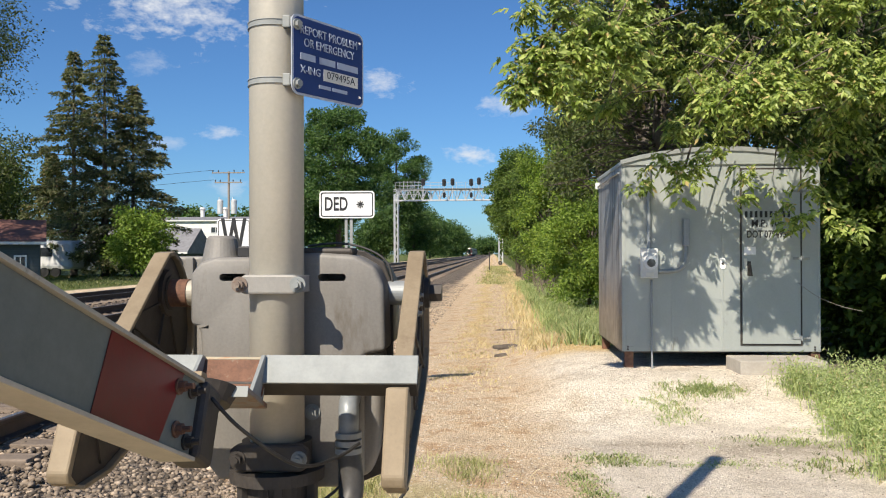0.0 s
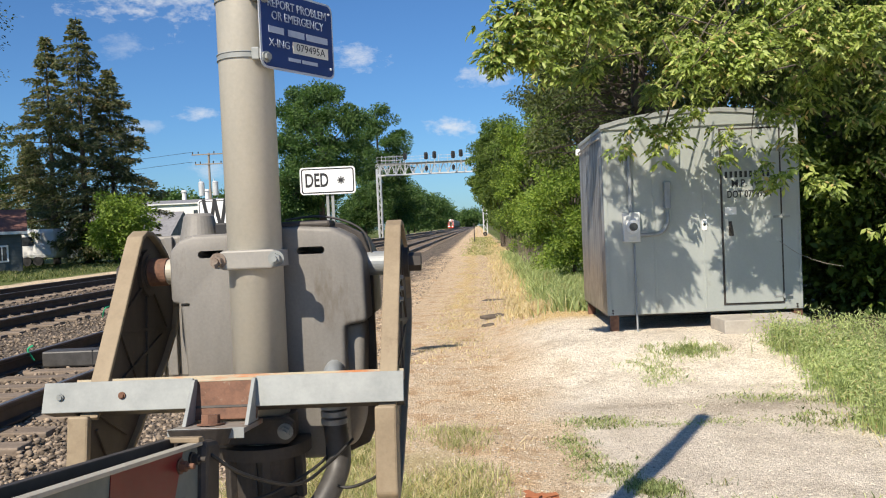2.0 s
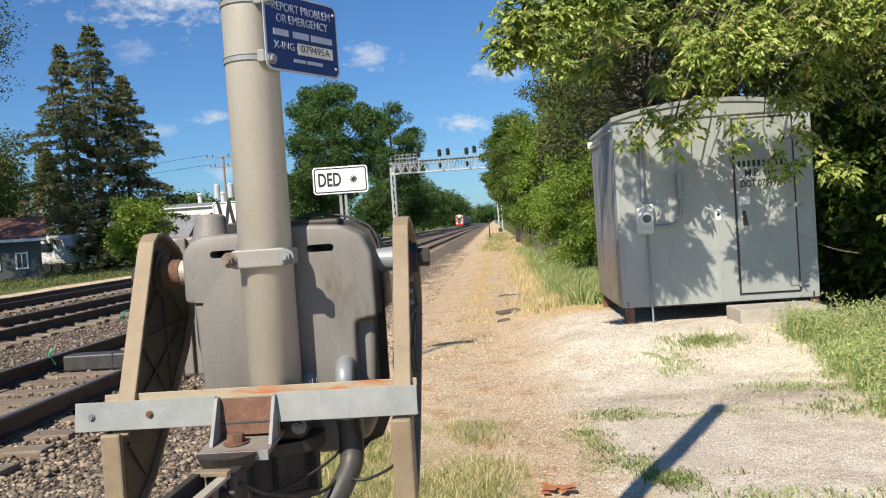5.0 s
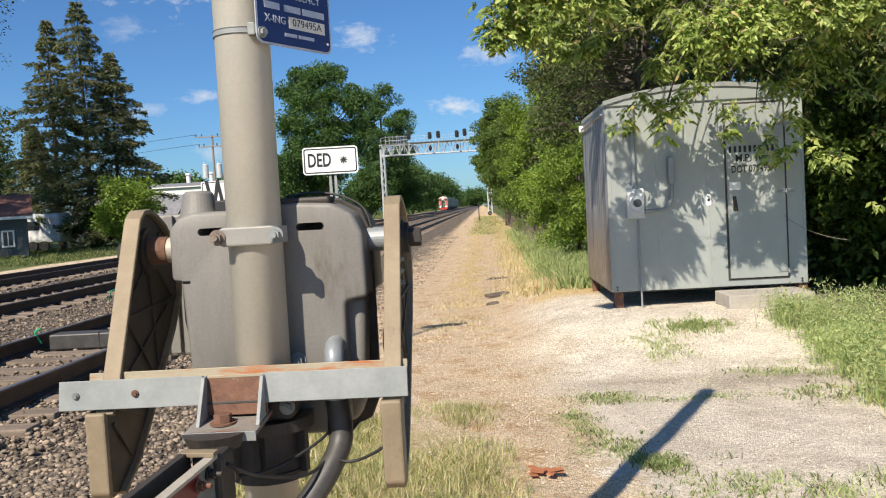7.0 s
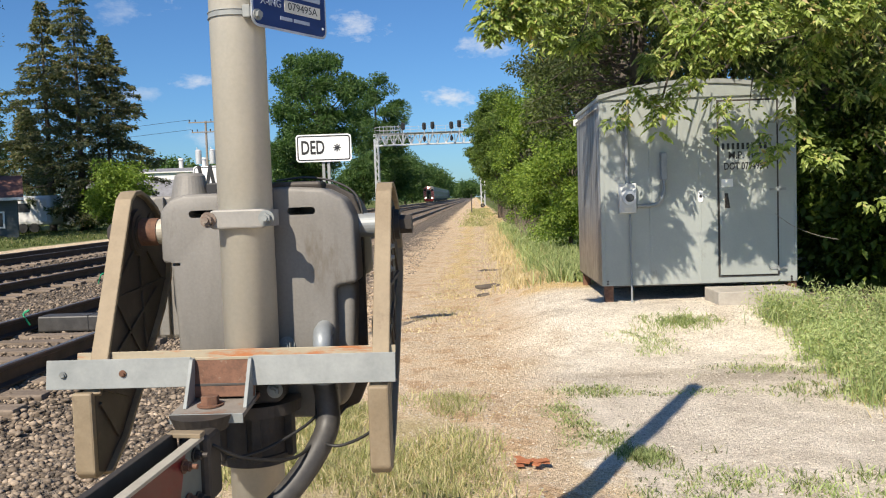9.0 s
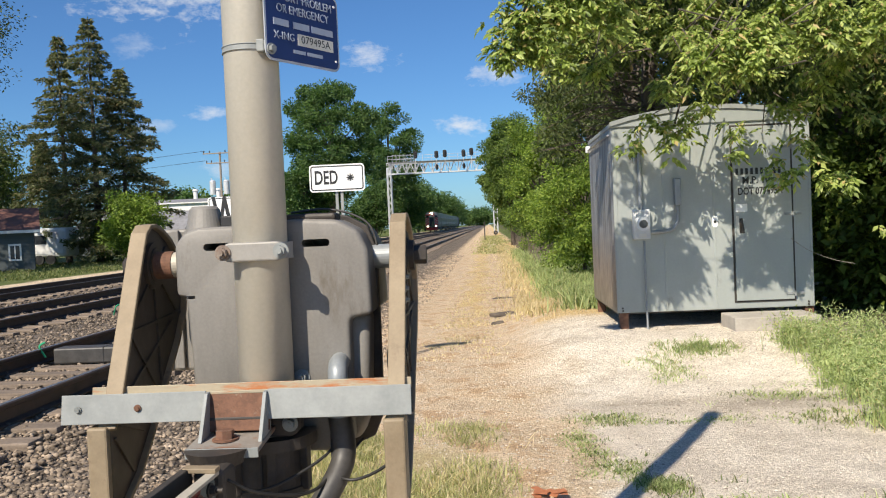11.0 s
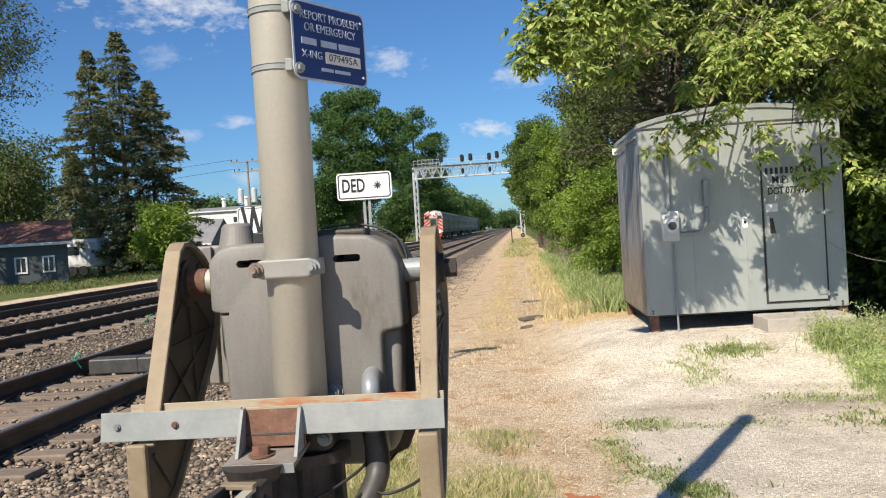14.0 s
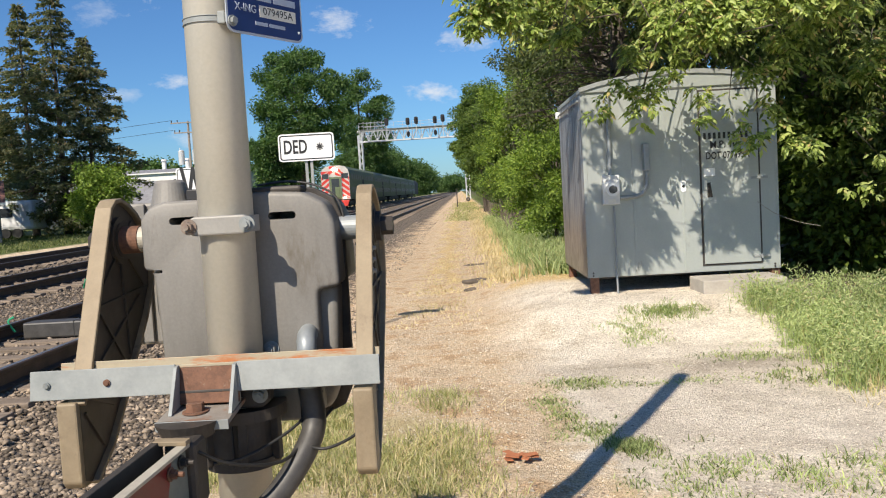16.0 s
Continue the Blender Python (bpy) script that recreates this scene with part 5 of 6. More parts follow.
# the overhanging box elder: boughs with hanging compound leaves
def compound_leaves(rng, at, n, size, cs, ds, ls):
    """n drooping compound leaves about a point: leaflets in pairs along a stalk and one at its end."""
    for _ in range(n):
        a = rng.uniform(0, 6.28)
        out = np.array([math.cos(a) * 0.75, math.sin(a) * 0.75 - 0.25, rng.uniform(-0.75, 0.1)])
        out /= np.linalg.norm(out)
        side = np.cross(out, [0, 0, 1])
        side /= np.linalg.norm(side) + 1e-6
        root = at + rng.normal(size=3) * 0.05 * size
        L = rng.uniform(0.085, 0.15) * size
        for j, w in ((0.35, 0.8), (0.35, -0.8), (0.75, 0.6), (0.75, -0.6), (1.0, 0.0)):
            c = root + out * L * j + [0, 0, -0.25 * L * j * j]
            cs.append(c)
            ds.append(out * (0.55 + 0.4 * j) + side * w + [0, 0, -0.25 - 0.25 * j] + rng.normal(size=3) * 0.18)
            ls.append(L * rng.uniform(0.75, 1.1))


def build_overhang():
    rng = np.random.default_rng(90)
    base = np.array([5.2, 12.6, 0.0])
    t = empty("box_elder_tree", tuple(base), "large light green box elder overhanging the hut", "tree")
    # crown masses: centre, half sizes, number of leaf clusters
    masses = [((1.62, 9.75, 3.95), (0.45, 0.16, 0.55), 60), ((0.95, 9.8, 3.55), (0.42, 0.16, 0.36), 44), ((2.4, 9.75, 3.75), (0.45, 0.16, 0.4), 50), ((3.3, 9.7, 3.6), (0.5, 0.16, 0.5), 54), ((4.3, 9.8, 3.6), (0.45, 0.2, 0.5), 22),
              ((0.45, 7.75, 3.30), (0.28, 0.16, 0.28), 48), ((0.27, 7.7, 3.05), (0.10, 0.1, 0.22), 14), ((0.95, 7.75, 3.48), (0.36, 0.16, 0.24), 54), ((0.62, 7.7, 3.80), (0.40, 0.16, 0.12), 20), ((0.60, 7.75, 4.6), (0.40, 0.25, 0.28), 18),
              ((1.32, 8.2, 3.85), (0.11, 0.12, 0.5), 30), ((1.15, 8.4, 3.10), (0.16, 0.12, 0.14), 9), ((2.18, 8.2, 3.02), (0.30, 0.15, 0.24), 40), ((2.05, 8.6, 3.30), (0.16, 0.12, 0.14), 10),
              ((2.60, 8.2, 3.12), (0.26, 0.16, 0.30), 46), ((2.62, 8.2, 3.95), (0.24, 0.2, 0.34), 44), ((3.20, 8.35, 3.30), (0.26, 0.22, 0.28), 42), ((3.28, 8.3, 4.0), (0.32, 0.25, 0.28), 38),
              ((3.80, 8.5, 3.25), (0.26, 0.25, 0.30), 40), ((4.1, 8.4, 4.1), (0.36, 0.3, 0.3), 44), ((4.7, 8.9, 3.1), (0.28, 0.3, 0.30), 32), ((5.4, 9.0, 3.7), (0.4, 0.4, 0.6), 50),
              ((1.95, 9.2, 2.92), (0.20, 0.14, 0.12), 15), ((2.62, 9.3, 3.05), (0.26, 0.15, 0.10), 10), ((3.55, 9.2, 2.98), (0.26, 0.16, 0.14), 18), ((4.35, 9.3, 2.75), (0.22, 0.2, 0.28), 20), ((4.9, 9.5, 2.2), (0.22, 0.2, 0.32), 18), ((5.1, 9.6, 1.5), (0.22, 0.2, 0.32), 14)]
    # drooping bough ends in front of the hut
    ends = [(1.57, 9.45, 2.44, 3), (1.62, 9.45, 2.36, 2), (1.80, 9.4, 2.64, 4), (1.95, 9.4, 2.55, 5), (2.0, 9.4, 2.42, 4), (2.08, 9.4, 2.30, 3), (2.12, 9.4, 2.50, 5), (2.22, 9.4, 2.62, 5), (2.32, 9.4, 2.74, 4), (2.52, 9.4, 2.84, 4),
            (2.62, 9.4, 2.52, 4), (2.72, 9.4, 2.46, 3), (2.66, 9.4, 2.18, 3), (2.76, 9.4, 2.24, 2), (2.98, 9.4, 2.40, 2), (3.02, 9.4, 2.06, 3), (3.2, 9.35, 2.66, 5), (3.34, 9.35, 2.70, 6), (3.48, 9.3, 2.68, 5),
            (3.36, 9.35, 2.34, 4), (3.44, 9.35, 2.22, 4), (3.24, 9.35, 2.02, 4), (3.16, 9.35, 1.92, 3), (3.56, 9.3, 1.94, 4), (3.68, 9.3, 1.90, 4), (3.78, 9.3, 1.84, 3), (3.55, 8.8, 3.05, 6), (3.68, 8.8, 3.12, 6), (3.84, 9.3, 2.75, 5), (3.98, 9.3, 2.55, 4),
            (4.4, 9.4, 2.1, 4), (4.6, 9.5, 1.7, 4), (4.5, 9.6, 1.35, 3)]
    cs, ds, ls, tips = [], [], [], []
    for c, h, n in masses:
        for _ in range(n):
            u = rng.normal(size=3)
            u *= rng.uniform(0.1, 1) ** 0.5 / np.linalg.norm(u)
            p = np.array(c) + u * np.array(h) * 1.1
            tips.append(p)
            compound_leaves(rng, p, 8, rng.uniform(0.5, 0.78), cs, ds, ls)
    for x, y, z, n in ends:
        tips.append(np.array((x, y, z)))
        for _ in range(n):
            compound_leaves(rng, np.array((x, y, z)) + rng.normal(size=3) * [0.05, 0.06, 0.04], 4, rng.uniform(0.62, 0.9), cs, ds, ls)
    ls = np.array(ls)
    link("leaf_spray", leaf_mesh("leaf_spray", np.array(cs) - base, np.array(ds), ls, ls * rng.uniform(0.30, 0.42, len(ls)), "leaf_spray", 95, 0.2, 0.5), None, t, "hanging compound leaves coloured bright for sunlight")
    # inner crown, coloured dark for shade, and the high crown over the hut
    c, d = [], []
    inner = [((1.55, 12.0, 4.2), (1.0, 1.0, 0.8), 60), ((2.9, 11.4, 4.1), (1.3, 1.1, 0.9), 130), ((4.5, 11.2, 3.6), (1.1, 1.2, 1.4), 150), ((5.6, 10.8, 2.2), (0.9, 1.0, 1.5), 150), ((6.8, 10.2, 3.0), (1.0, 1.0, 2.0), 120),
             ((2.2, 10.4, 5.4), (1.5, 1.2, 0.6), 150), ((4.4, 10.2, 5.5), (1.5, 1.4, 0.8), 190), ((6.2, 10.4, 5.2), (1.3, 1.5, 0.9), 150), ((3.2, 12.2, 6.2), (2.2, 1.3, 0.9), 180)]
    for mid, h, n in inner:
        for _ in range(n):
            u = rng.normal(size=3)
            u *= rng.uniform(0.1, 1) ** 0.5 / np.linalg.norm(u)
            p = np.array(mid) + u * np.array(h)
            tips.append(p)
            q = p + rng.normal(size=(75, 3)) * [0.13, 0.13, 0.10]
            c.append(q)
            d.append(rng.normal(size=(75, 3)) * 0.6 + [0, -0.1, -0.7])
    c, d = np.concatenate(c), np.concatenate(d)
    keep = ~((c[:, 0] < 3.85) & (c[:, 0] > 1.38) & (c[:, 1] > 9.95) & (c[:, 1] < 12.5) & (c[:, 2] < 2.95))
    keep &= c[:, 2] > 0.1
    c, d = c[keep] - base, d[keep]
    L = rng.uniform(0.06, 0.11, len(c))
    link("crown", leaf_mesh("crown", c, d, L, L * rng.uniform(0.34, 0.5, len(c)), "leaf_near", 91), None, t, "dense inner leaves coloured dark for shade")
    # trunk, boughs and twigs
    bm = bmesh.new()
    rod(bm, (0, 0, -0.3), (-0.1, -0.1, 6.2), 0.22, 0.10, 12)
    for b in ([(4.9, 12.4, 3.6), (3.6, 11.0, 4.6), (2.0, 9.2, 4.5), (0.8, 7.9, 3.9), (0.35, 7.7, 3.3)], [(4.9, 12.4, 3.6), (4.2, 10.6, 4.4), (3.0, 9.0, 3.9), (2.3, 8.4, 3.2)], [(5.0, 12.4, 3.8), (4.6, 10.4, 4.6), (3.6, 8.7, 4.2), (3.3, 8.4, 3.3)],
              [(5.0, 12.4, 3.2), (4.4, 10.6, 3.6), (3.7, 9.5, 3.1), (3.4, 9.35, 2.6)], [(5.1, 12.4, 3.6), (5.2, 10.2, 4.4), (4.3, 8.8, 3.8), (4.0, 8.5, 3.1)], [(4.9, 12.4, 3.4), (3.6, 10.8, 3.7), (2.4, 9.6, 3.2), (2.05, 9.4, 2.5)], [(5.2, 12.5, 2.6), (5.5, 10.8, 2.9), (5.1, 9.6, 2.1)]):
        tube(bm, [Vector(q) - Vector(base) for q in b], 0.011, 6, 4)
    tips = np.array(tips)
    tips = tips[tips[:, 0] > 0.95]
    for p in tips[rng.permutation(len(tips))[:420]]:
        q = p - base
        rod(bm, q, q + rng.normal(size=3) * [0.28, 0.28, 0.12] + [0.12, 0.2, 0.16], 0.003, 0.008, 4, False)
    part("trunk", bm, "bark", t, smooth=True)
    # a second, thinner tree close behind the hut
    w = empty("twiggy_tree", (2.5, 13.1, 0), "dark trunked twiggy tree behind the hut", "tree")
    bm = bmesh.new()
    tube(bm, [(0, 0, -0.3), (-0.03, 0, 2.5), (0.05, 0.05, 4.5), (0.0, 0, 7.0)], 0.11, 10)
    for _ in range(150):
        z = rng.uniform(2.6, 5.2)
        p = np.array([0, 0, z])
        u = np.array([rng.uniform(-1.7, 0.7), rng.uniform(-0.5, 0.8), rng.uniform(-0.5, 0.5)])
        rod(bm, p + u * 0.15, p + u * 0.6 + [0, 0, 0.1], 0.016, 0.008, 5, False)
        rod(bm, p + u * 0.6 + [0, 0, 0.1], p + u + rng.normal(size=3) * 0.12, 0.008, 0.003, 4, False)
    part("trunk", bm, "bark", w, smooth=True)
    n = 5200
    c = np.stack([rng.uniform(-1.7, 0.8, n), rng.uniform(-0.5, 1.2, n), rng.uniform(2.3, 5.6, n)], 1)
    c = c[[noise.noise((q[0] * 1.5, q[1] * 1.5, q[2] * 1.5)) > -0.02 for q in c]]
    L = rng.uniform(0.06, 0.11, len(c))
    link("crown", leaf_mesh("crown", c, rng.normal(size=c.shape) + [0, 0, -0.5], L, L * 0.42, "leaf_olive", 97), None, w)
    # bare twig by the door
    tw = empty("bare_twig", (3.45, 10.0, 1.2), "pale bare twig leaning across the hut", "branch")
    bm = bmesh.new()
    tube(bm, [(0.0, 0, 0.05), (0.16, -0.1, -0.09), (0.40, -0.16, -0.2), (0.66, -0.12, -0.26)], 0.0032, 6)
    part("twig", bm, "pole_wood", tw, smooth=True)


build_overhang()

# hedgerow along the right of the path
HEDGE = "green trackside tree in the hedgerow"
rows_r = [((2.95, 18.5), 2.7, (1.0, 1.2), 0.1, "leaf_bright", 0.10), ((2.45, 22.5), 3.2, (1.1, 1.5), 0.1, "leaf_bright", 0.11), ((2.5, 27.5), 3.9, (1.25, 1.8), 0.1, "leaf_bright", 0.12), ((2.7, 33), 6.0, (1.5, 2.0), 0.3, "leaf_bright", 0.13),
          ((2.45, 40), 6.9, (1.7, 2.2), 0.3, "leaf_bright", 0.15), ((2.4, 49), 7.6, (1.8, 2.6), 0.3, "leaf_row", 0.17), ((1.75, 60), 9.9, (2.1, 3.0), 0.6, "leaf_row", 0.2), ((2.1, 70), 10.4, (2.3, 3.4), 0.4, "leaf_row", 0.23),
          ((2.4, 84), 12.0, (2.6, 4.4), 0.4, "leaf_row", 0.26), ((3.2, 101), 12.5, (3.0, 6.0), 0.4, "leaf_bright", 0.32), ((4.2, 128), 14.0, (3.9, 9.0), 0.3, "leaf_row", 0.4), ((6.5, 165), 15.0, (5, 14), 0.3, "leaf_row", 0.55), ((9, 220), 15, (7, 22), 0.3, "leaf_row", 0.75),
          ((4.7, 16.5), 7.4, (2.1, 2.1), 2.0, "leaf_olive", 0.12), ((3.7, 21), 7.9, (2.0, 2.2), 2.4, "leaf_olive", 0.12), ((3.5, 26), 10.4, (2.5, 2.4), 2.2, "leaf_olive", 0.13), ((4.6, 35), 9.5, (2.3, 3.0), 1.5, "leaf_olive", 0.15), ((4.9, 47), 10.5, (2.6, 3.5), 1.0, "leaf_row", 0.18)]
for k, ((x, y), h, (rx, ry), low, mt, lf) in enumerate(rows_r):
    n = int(26 + 10 * rx * (h - low) ** 0.5)
    tree("hedgerow_tree", {"leaf_row": HEDGE, "leaf_bright": "bright green trackside shrub in the hedgerow", "leaf_olive": "thin olive green tree behind the hedgerow"}[mt], (x, y, 0), h, (rx, ry), low, n, 330 if lf < 0.3 else 200, 0.20 * rx ** 0.8, lf * 0.72, mt, 400 + 2 * k, "tree", 0.0, 0.3, "hedgerow", 0.55)
# dark growth behind and beside the hut
for k, ((x, y), h, rx) in enumerate((((5.2, 11.6), 2.6, 0.95), ((6.0, 13.4), 4.0, 1.6), ((7.2, 13.4), 5.6, 2.2), ((6.6, 10.8), 3.4, 1.4), ((8.6, 10.6), 5.0, 2.0), ((7.6, 17), 8.5, 2.8), ((10.5, 14), 8.0, 2.6), ((9.2, 21), 9.5, 3.2))):
    tree("thicket_tree", "dark shaded thicket tree behind the hut", (x, y, 0), h, (rx, rx), 0.1, 300, 60, 0.42, 0.13, "leaf_row", 440 + 2 * k, "tree", 0.0, 0.2, "thicket")
# reddish bare brush by the path
bm = bmesh.new()
rb = random.Random(4)
for k in range(420):
    x, y = rb.uniform(1.6, 3.2), rb.uniform(28, 62)
    rod(bm, (x, y, 0), (x + rb.uniform(-0.3, 0.3), y + rb.uniform(-0.3, 0.3), rb.uniform(0.4, 1.3)), 0.012, 0.004, 4, False)
tagged(part("bare_brush", bm, "tie"), "reddish brown bare brush beside the path", "brush", kind="stuff")


# ---- across the tracks ----
def spruce(base, h, r, seed, label):
    rng = np.random.default_rng(seed)
    t = empty("spruce_tree", base, label, "tree", "spruces")
    cs, ds = [], []
    bm = bmesh.new()
    rod(bm, (0, 0, -0.3), (0, 0, h * 0.97), h * 0.016, 0.02, 10)
    z = h * 0.10
    while z < h * 0.985:
        k = 1 - z / h
        n = rng.integers(4, 7) if k > 0.1 else 4
        a0 = rng.uniform(0, 6.28)
        for i in range(n):
            a = a0 + 6.28 * i / n + rng.normal() * 0.3
            reach = r * (k ** 0.9) * rng.uniform(0.5, 1.15) + 0.12
            lift = reach * rng.uniform(-0.06, 0.16)
            drop = reach * rng.uniform(0.12, 0.34)
            u = np.array([math.cos(a), math.sin(a), 0])
            side = np.array([-u[1], u[0], 0])
            rod(bm, (0, 0, z), tuple(u * reach * 0.9 + [0, 0, z + lift - drop * 0.8]), 0.05 * k + 0.015, 0.01, 4, False)
            m = int(30 + reach * 66)
            s = rng.uniform(0.12 if k < 0.35 else 0.34, 1.03, m)
            wid = 0.30 * reach * np.maximum(1.08 - s, 0) + 0.07
            off = rng.normal(size=m) * wid * 0.6
            q = np.outer(s, u * reach) + np.outer(off, side)
            hang = np.abs(rng.normal(size=m)) * 0.20 * (0.6 + 0.4 * k)
            q[:, 2] += z + lift * s - drop * s ** 2 + 0.16 * reach * np.maximum(s - 0.8, 0) - hang
            d = np.outer(np.ones(m), u) * 0.7 + np.outer(np.sign(off), side) * 0.5 + rng.normal(size=(m, 3)) * 0.35
            d[:, 2] -= 0.35
            cs.append(q)
            ds.append(d)
        z += h * 0.046 * (0.45 + 0.75 * k) * rng.uniform(0.75, 1.3)
    part("trunk", bm, "bark", t)
    c, d = np.concatenate(cs), np.concatenate(ds)
    L = rng.uniform(0.16, 0.36, len(c))
    link("crown", leaf_mesh("crown", c, d, L, L * 0.34, "needle", seed + 1, 0.4), None, t)


spruce((-28.1, 61, 0.1), 18.0, 6.4, 500, "tall dark spruce with sparse browning boughs")
spruce((-30.8, 61.8, 0.1), 16.8, 5.6, 502, "tall narrow dark spruce with drooping boughs")
spruce((-26.2, 61.5, 0.1), 14.2, 5.4, 504, "shorter dark spruce with dead upper twigs")
spruce((-33.6, 64, 0.1), 9.5, 3.6, 506, "low browning spruce beside the house")

tree("maple_shrub", "bright green young maple under the spruces", (-23.8, 57, 0.1), 4.8, (2.2, 2.2), 0.2, 170, 60, 0.4, 0.2, "leaf_bright", 520, "shrub", 0, 0.2)
tree("maple_shrub", "dark green shrub under the spruces", (-27.0, 60, 0.1), 2.6, (1.6, 1.2), 0.1, 90, 60, 0.4, 0.2, "leaf_row", 522, "shrub")
tree("ash_tree", "tall thin-leaved tree at the verge", (-32.8, 50, 0.1), 22, (6.0, 5.0), 9, 170, 130, 0.8, 0.17, "leaf_olive", 524, "tree", 0.25, 0.3)
tree("ash_tree", "olive leaved tree behind the house", (-40, 66, 0.1), 13, (5, 5), 1, 240, 60, 0.8, 0.28, "leaf_olive", 526, "tree", 0.2, 0.3)
tree("ash_tree", "olive leaved tree behind the house", (-46, 74, 0.1), 12, (6, 5), 1, 240, 60, 0.8, 0.3, "leaf_row", 527, "tree", 0.2, 0.3)
# Stands out of view to the left; added to throw shade on the house.
tree("ash_tree", "unseen leafy tree added to shade the house", (-38.5, 43, 0.1), 9, (3.4, 3.4), 2.2, 150, 70, 0.6, 0.22, "leaf_row", 528, "tree", 0.2, 0.3)
tree("elm_tree", "large dark green elm beside the tracks", (-21.1, 117, 0.1), 23.4, (6.4, 6.0), 4.5, 115, 420, 0.95, 0.34, "leaf_far", 530, "tree", 0.0, 0.2, "elms", 0.72)
tree("elm_tree", "dark green elm beside the tracks", (-23.8, 112, 0.1), 11.5, (3.6, 5.0), 1.5, 110, 260, 0.75, 0.36, "leaf_far", 531, "tree", 0.2, 0.2, "elms")
tree("elm_tree", "tall dark green elm behind the signal bridge", (-20.8, 186, 0.1), 27.5, (6.8, 7), 4, 100, 340, 1.15, 0.45, "leaf_far", 532, "tree", 0.0, 0.2, "elms", 0.75)
for k, (x, y, h, r) in enumerate(((-19.5, 150, 10, 3.6), (-19.0, 205, 14, 4.5), (-20.0, 245, 15.5, 5.5), (-22, 300, 16, 7), (-21, 395, 17, 8), (-24, 480, 18, 11), (-22, 160, 8, 4), (-27, 140, 12, 4.5), (-46, 165, 11, 6), (-58, 165, 11, 7))):
    tree("lineside_tree", "green tree along the far side of the tracks", (x, y, 0.1), h, (r, r), 0.4, 230, 50, max(0.7, r * 0.2), 0.1 * r, "leaf_far", 540 + 2 * k, "tree", 0, 0.2, "line-side trees")
for k, (x, y, h, r) in enumerate(((-30, 640, 20, 14), (-8, 900, 18, 14), (12, 800, 16, 10), (-60, 900, 22, 30), (18, 1000, 16, 14), (-22, 1000, 18, 12))):
    tree("distant_trees", "hazy distant trees at the end of the line", (x, y, 0), h, (r, r), 0.3, 170, 40, r * 0.2, 0.09 * r + 0.6, "leaf_far", 570 + 2 * k, "tree", 0, 0.2, "distant trees")

p = tufts(900, 16, -34, -19.5, 36, 64, 50, 0.25)
blades("verge_grass", p, rg.uniform(0.06, 0.20, len(p)), "lawn", 51, "mown green verge across the tracks", width=0.04)


def build_house(name, label, x, y, w, d, h, roof_h, wall, roof, ridge_x, wins, yaw=0):
    g = empty(name, pose(x, y, 0, 0, 0, yaw), label, "house")
    bm = bmesh.new()
    box(bm, (0, 0, 0), (w, d, h))
    part("wall", bm, wall, g)
    bm = bmesh.new()
    e = 0.35
    if ridge_x:
        out = [(-e, h - 0.05), (d + e, h - 0.05), (d + e, h + 0.08), (d / 2, h + roof_h), (-e, h + 0.08)]
        prism(bm, out, axes((-e, 0, 0), (0, 1, 0), (0, 0, 1)), w + 2 * e)
    else:
        out = [(-e, h - 0.05), (w + e, h - 0.05), (w + e, h + 0.08), (w / 2, h + roof_h), (-e, h + 0.08)]
        prism(bm, out, axes((0, -e, 0), (1, 0, 0), (0, 0, 1)), -(d + 2 * e))
    rf = part("roof", bm, roof, g)
    bm = bmesh.new()
    box(bm, (-e - 0.02, -e - 0.03, h - 0.07), (w + e + 0.02, -e + 0.02, h + 0.1))
    part("eave_board", bm, "siding_white", rf)
    for wx, wz, ww, wh in wins:
        bm = bmesh.new()
        for a, b, c, q in ((wx - 0.1, wz - 0.1, ww + 0.2, 0.1), (wx - 0.1, wz + wh, ww + 0.2, 0.1), (wx - 0.1, wz, 0.1, wh), (wx + ww, wz, 0.1, wh), (wx + ww / 2 - 0.03, wz, 0.06, wh)):
            box(bm, (a, -0.06, b), (a + c, -0.002, b + q))
        win = part("window", bm, "siding_white", g, "white framed window")
        bm = bmesh.new()
        box(bm, (wx, -0.02, wz), (wx + ww, -0.004, wz + wh))
        part("pane", bm, "pane", win)
    return g


build_house("garage_house", "blue grey sided house with a red shingle roof", -34.1, 46.3, 8.0, 5.5, 2.3, 1.5, "siding", "roof_red", True, ((5.2, 0.7, 0.5, 0.8), (6.7, 0.7, 0.5, 0.8), (1.0, 0.7, 0.6, 0.8)), 28)
build_house("gable_house", "grey roofed house with a white garage front", -43.5, 88, 11.5, 8, 1.75, 2.7, "siding", "roof_grey", True, ((8.6, 0.1, 2.2, 1.4),))
build_house("flat_warehouse", "long low white commercial building", -58, 128, 26, 14, 6.7, 0.9, "siding_white", "roof_grey", True, ((15.5, 4.9, 1.4, 0.8), (17.8, 4.9, 1.4, 0.8)))
for x in (-46.2, -42.5):
    v = empty("roof_vent", (x, 135, 7.5), "pale roof vent on the warehouse", "vent", "roof vents")
    bm = bmesh.new()
    rod(bm, (0, 0, -0.4), (0, 0, 1.3), 0.35, seg=12)
    rod(bm, (0, 0, 1.3), (0, 0, 1.6), 0.5, 0.4, seg=12)
    part("vent_pipe", bm, "siding_white", v)


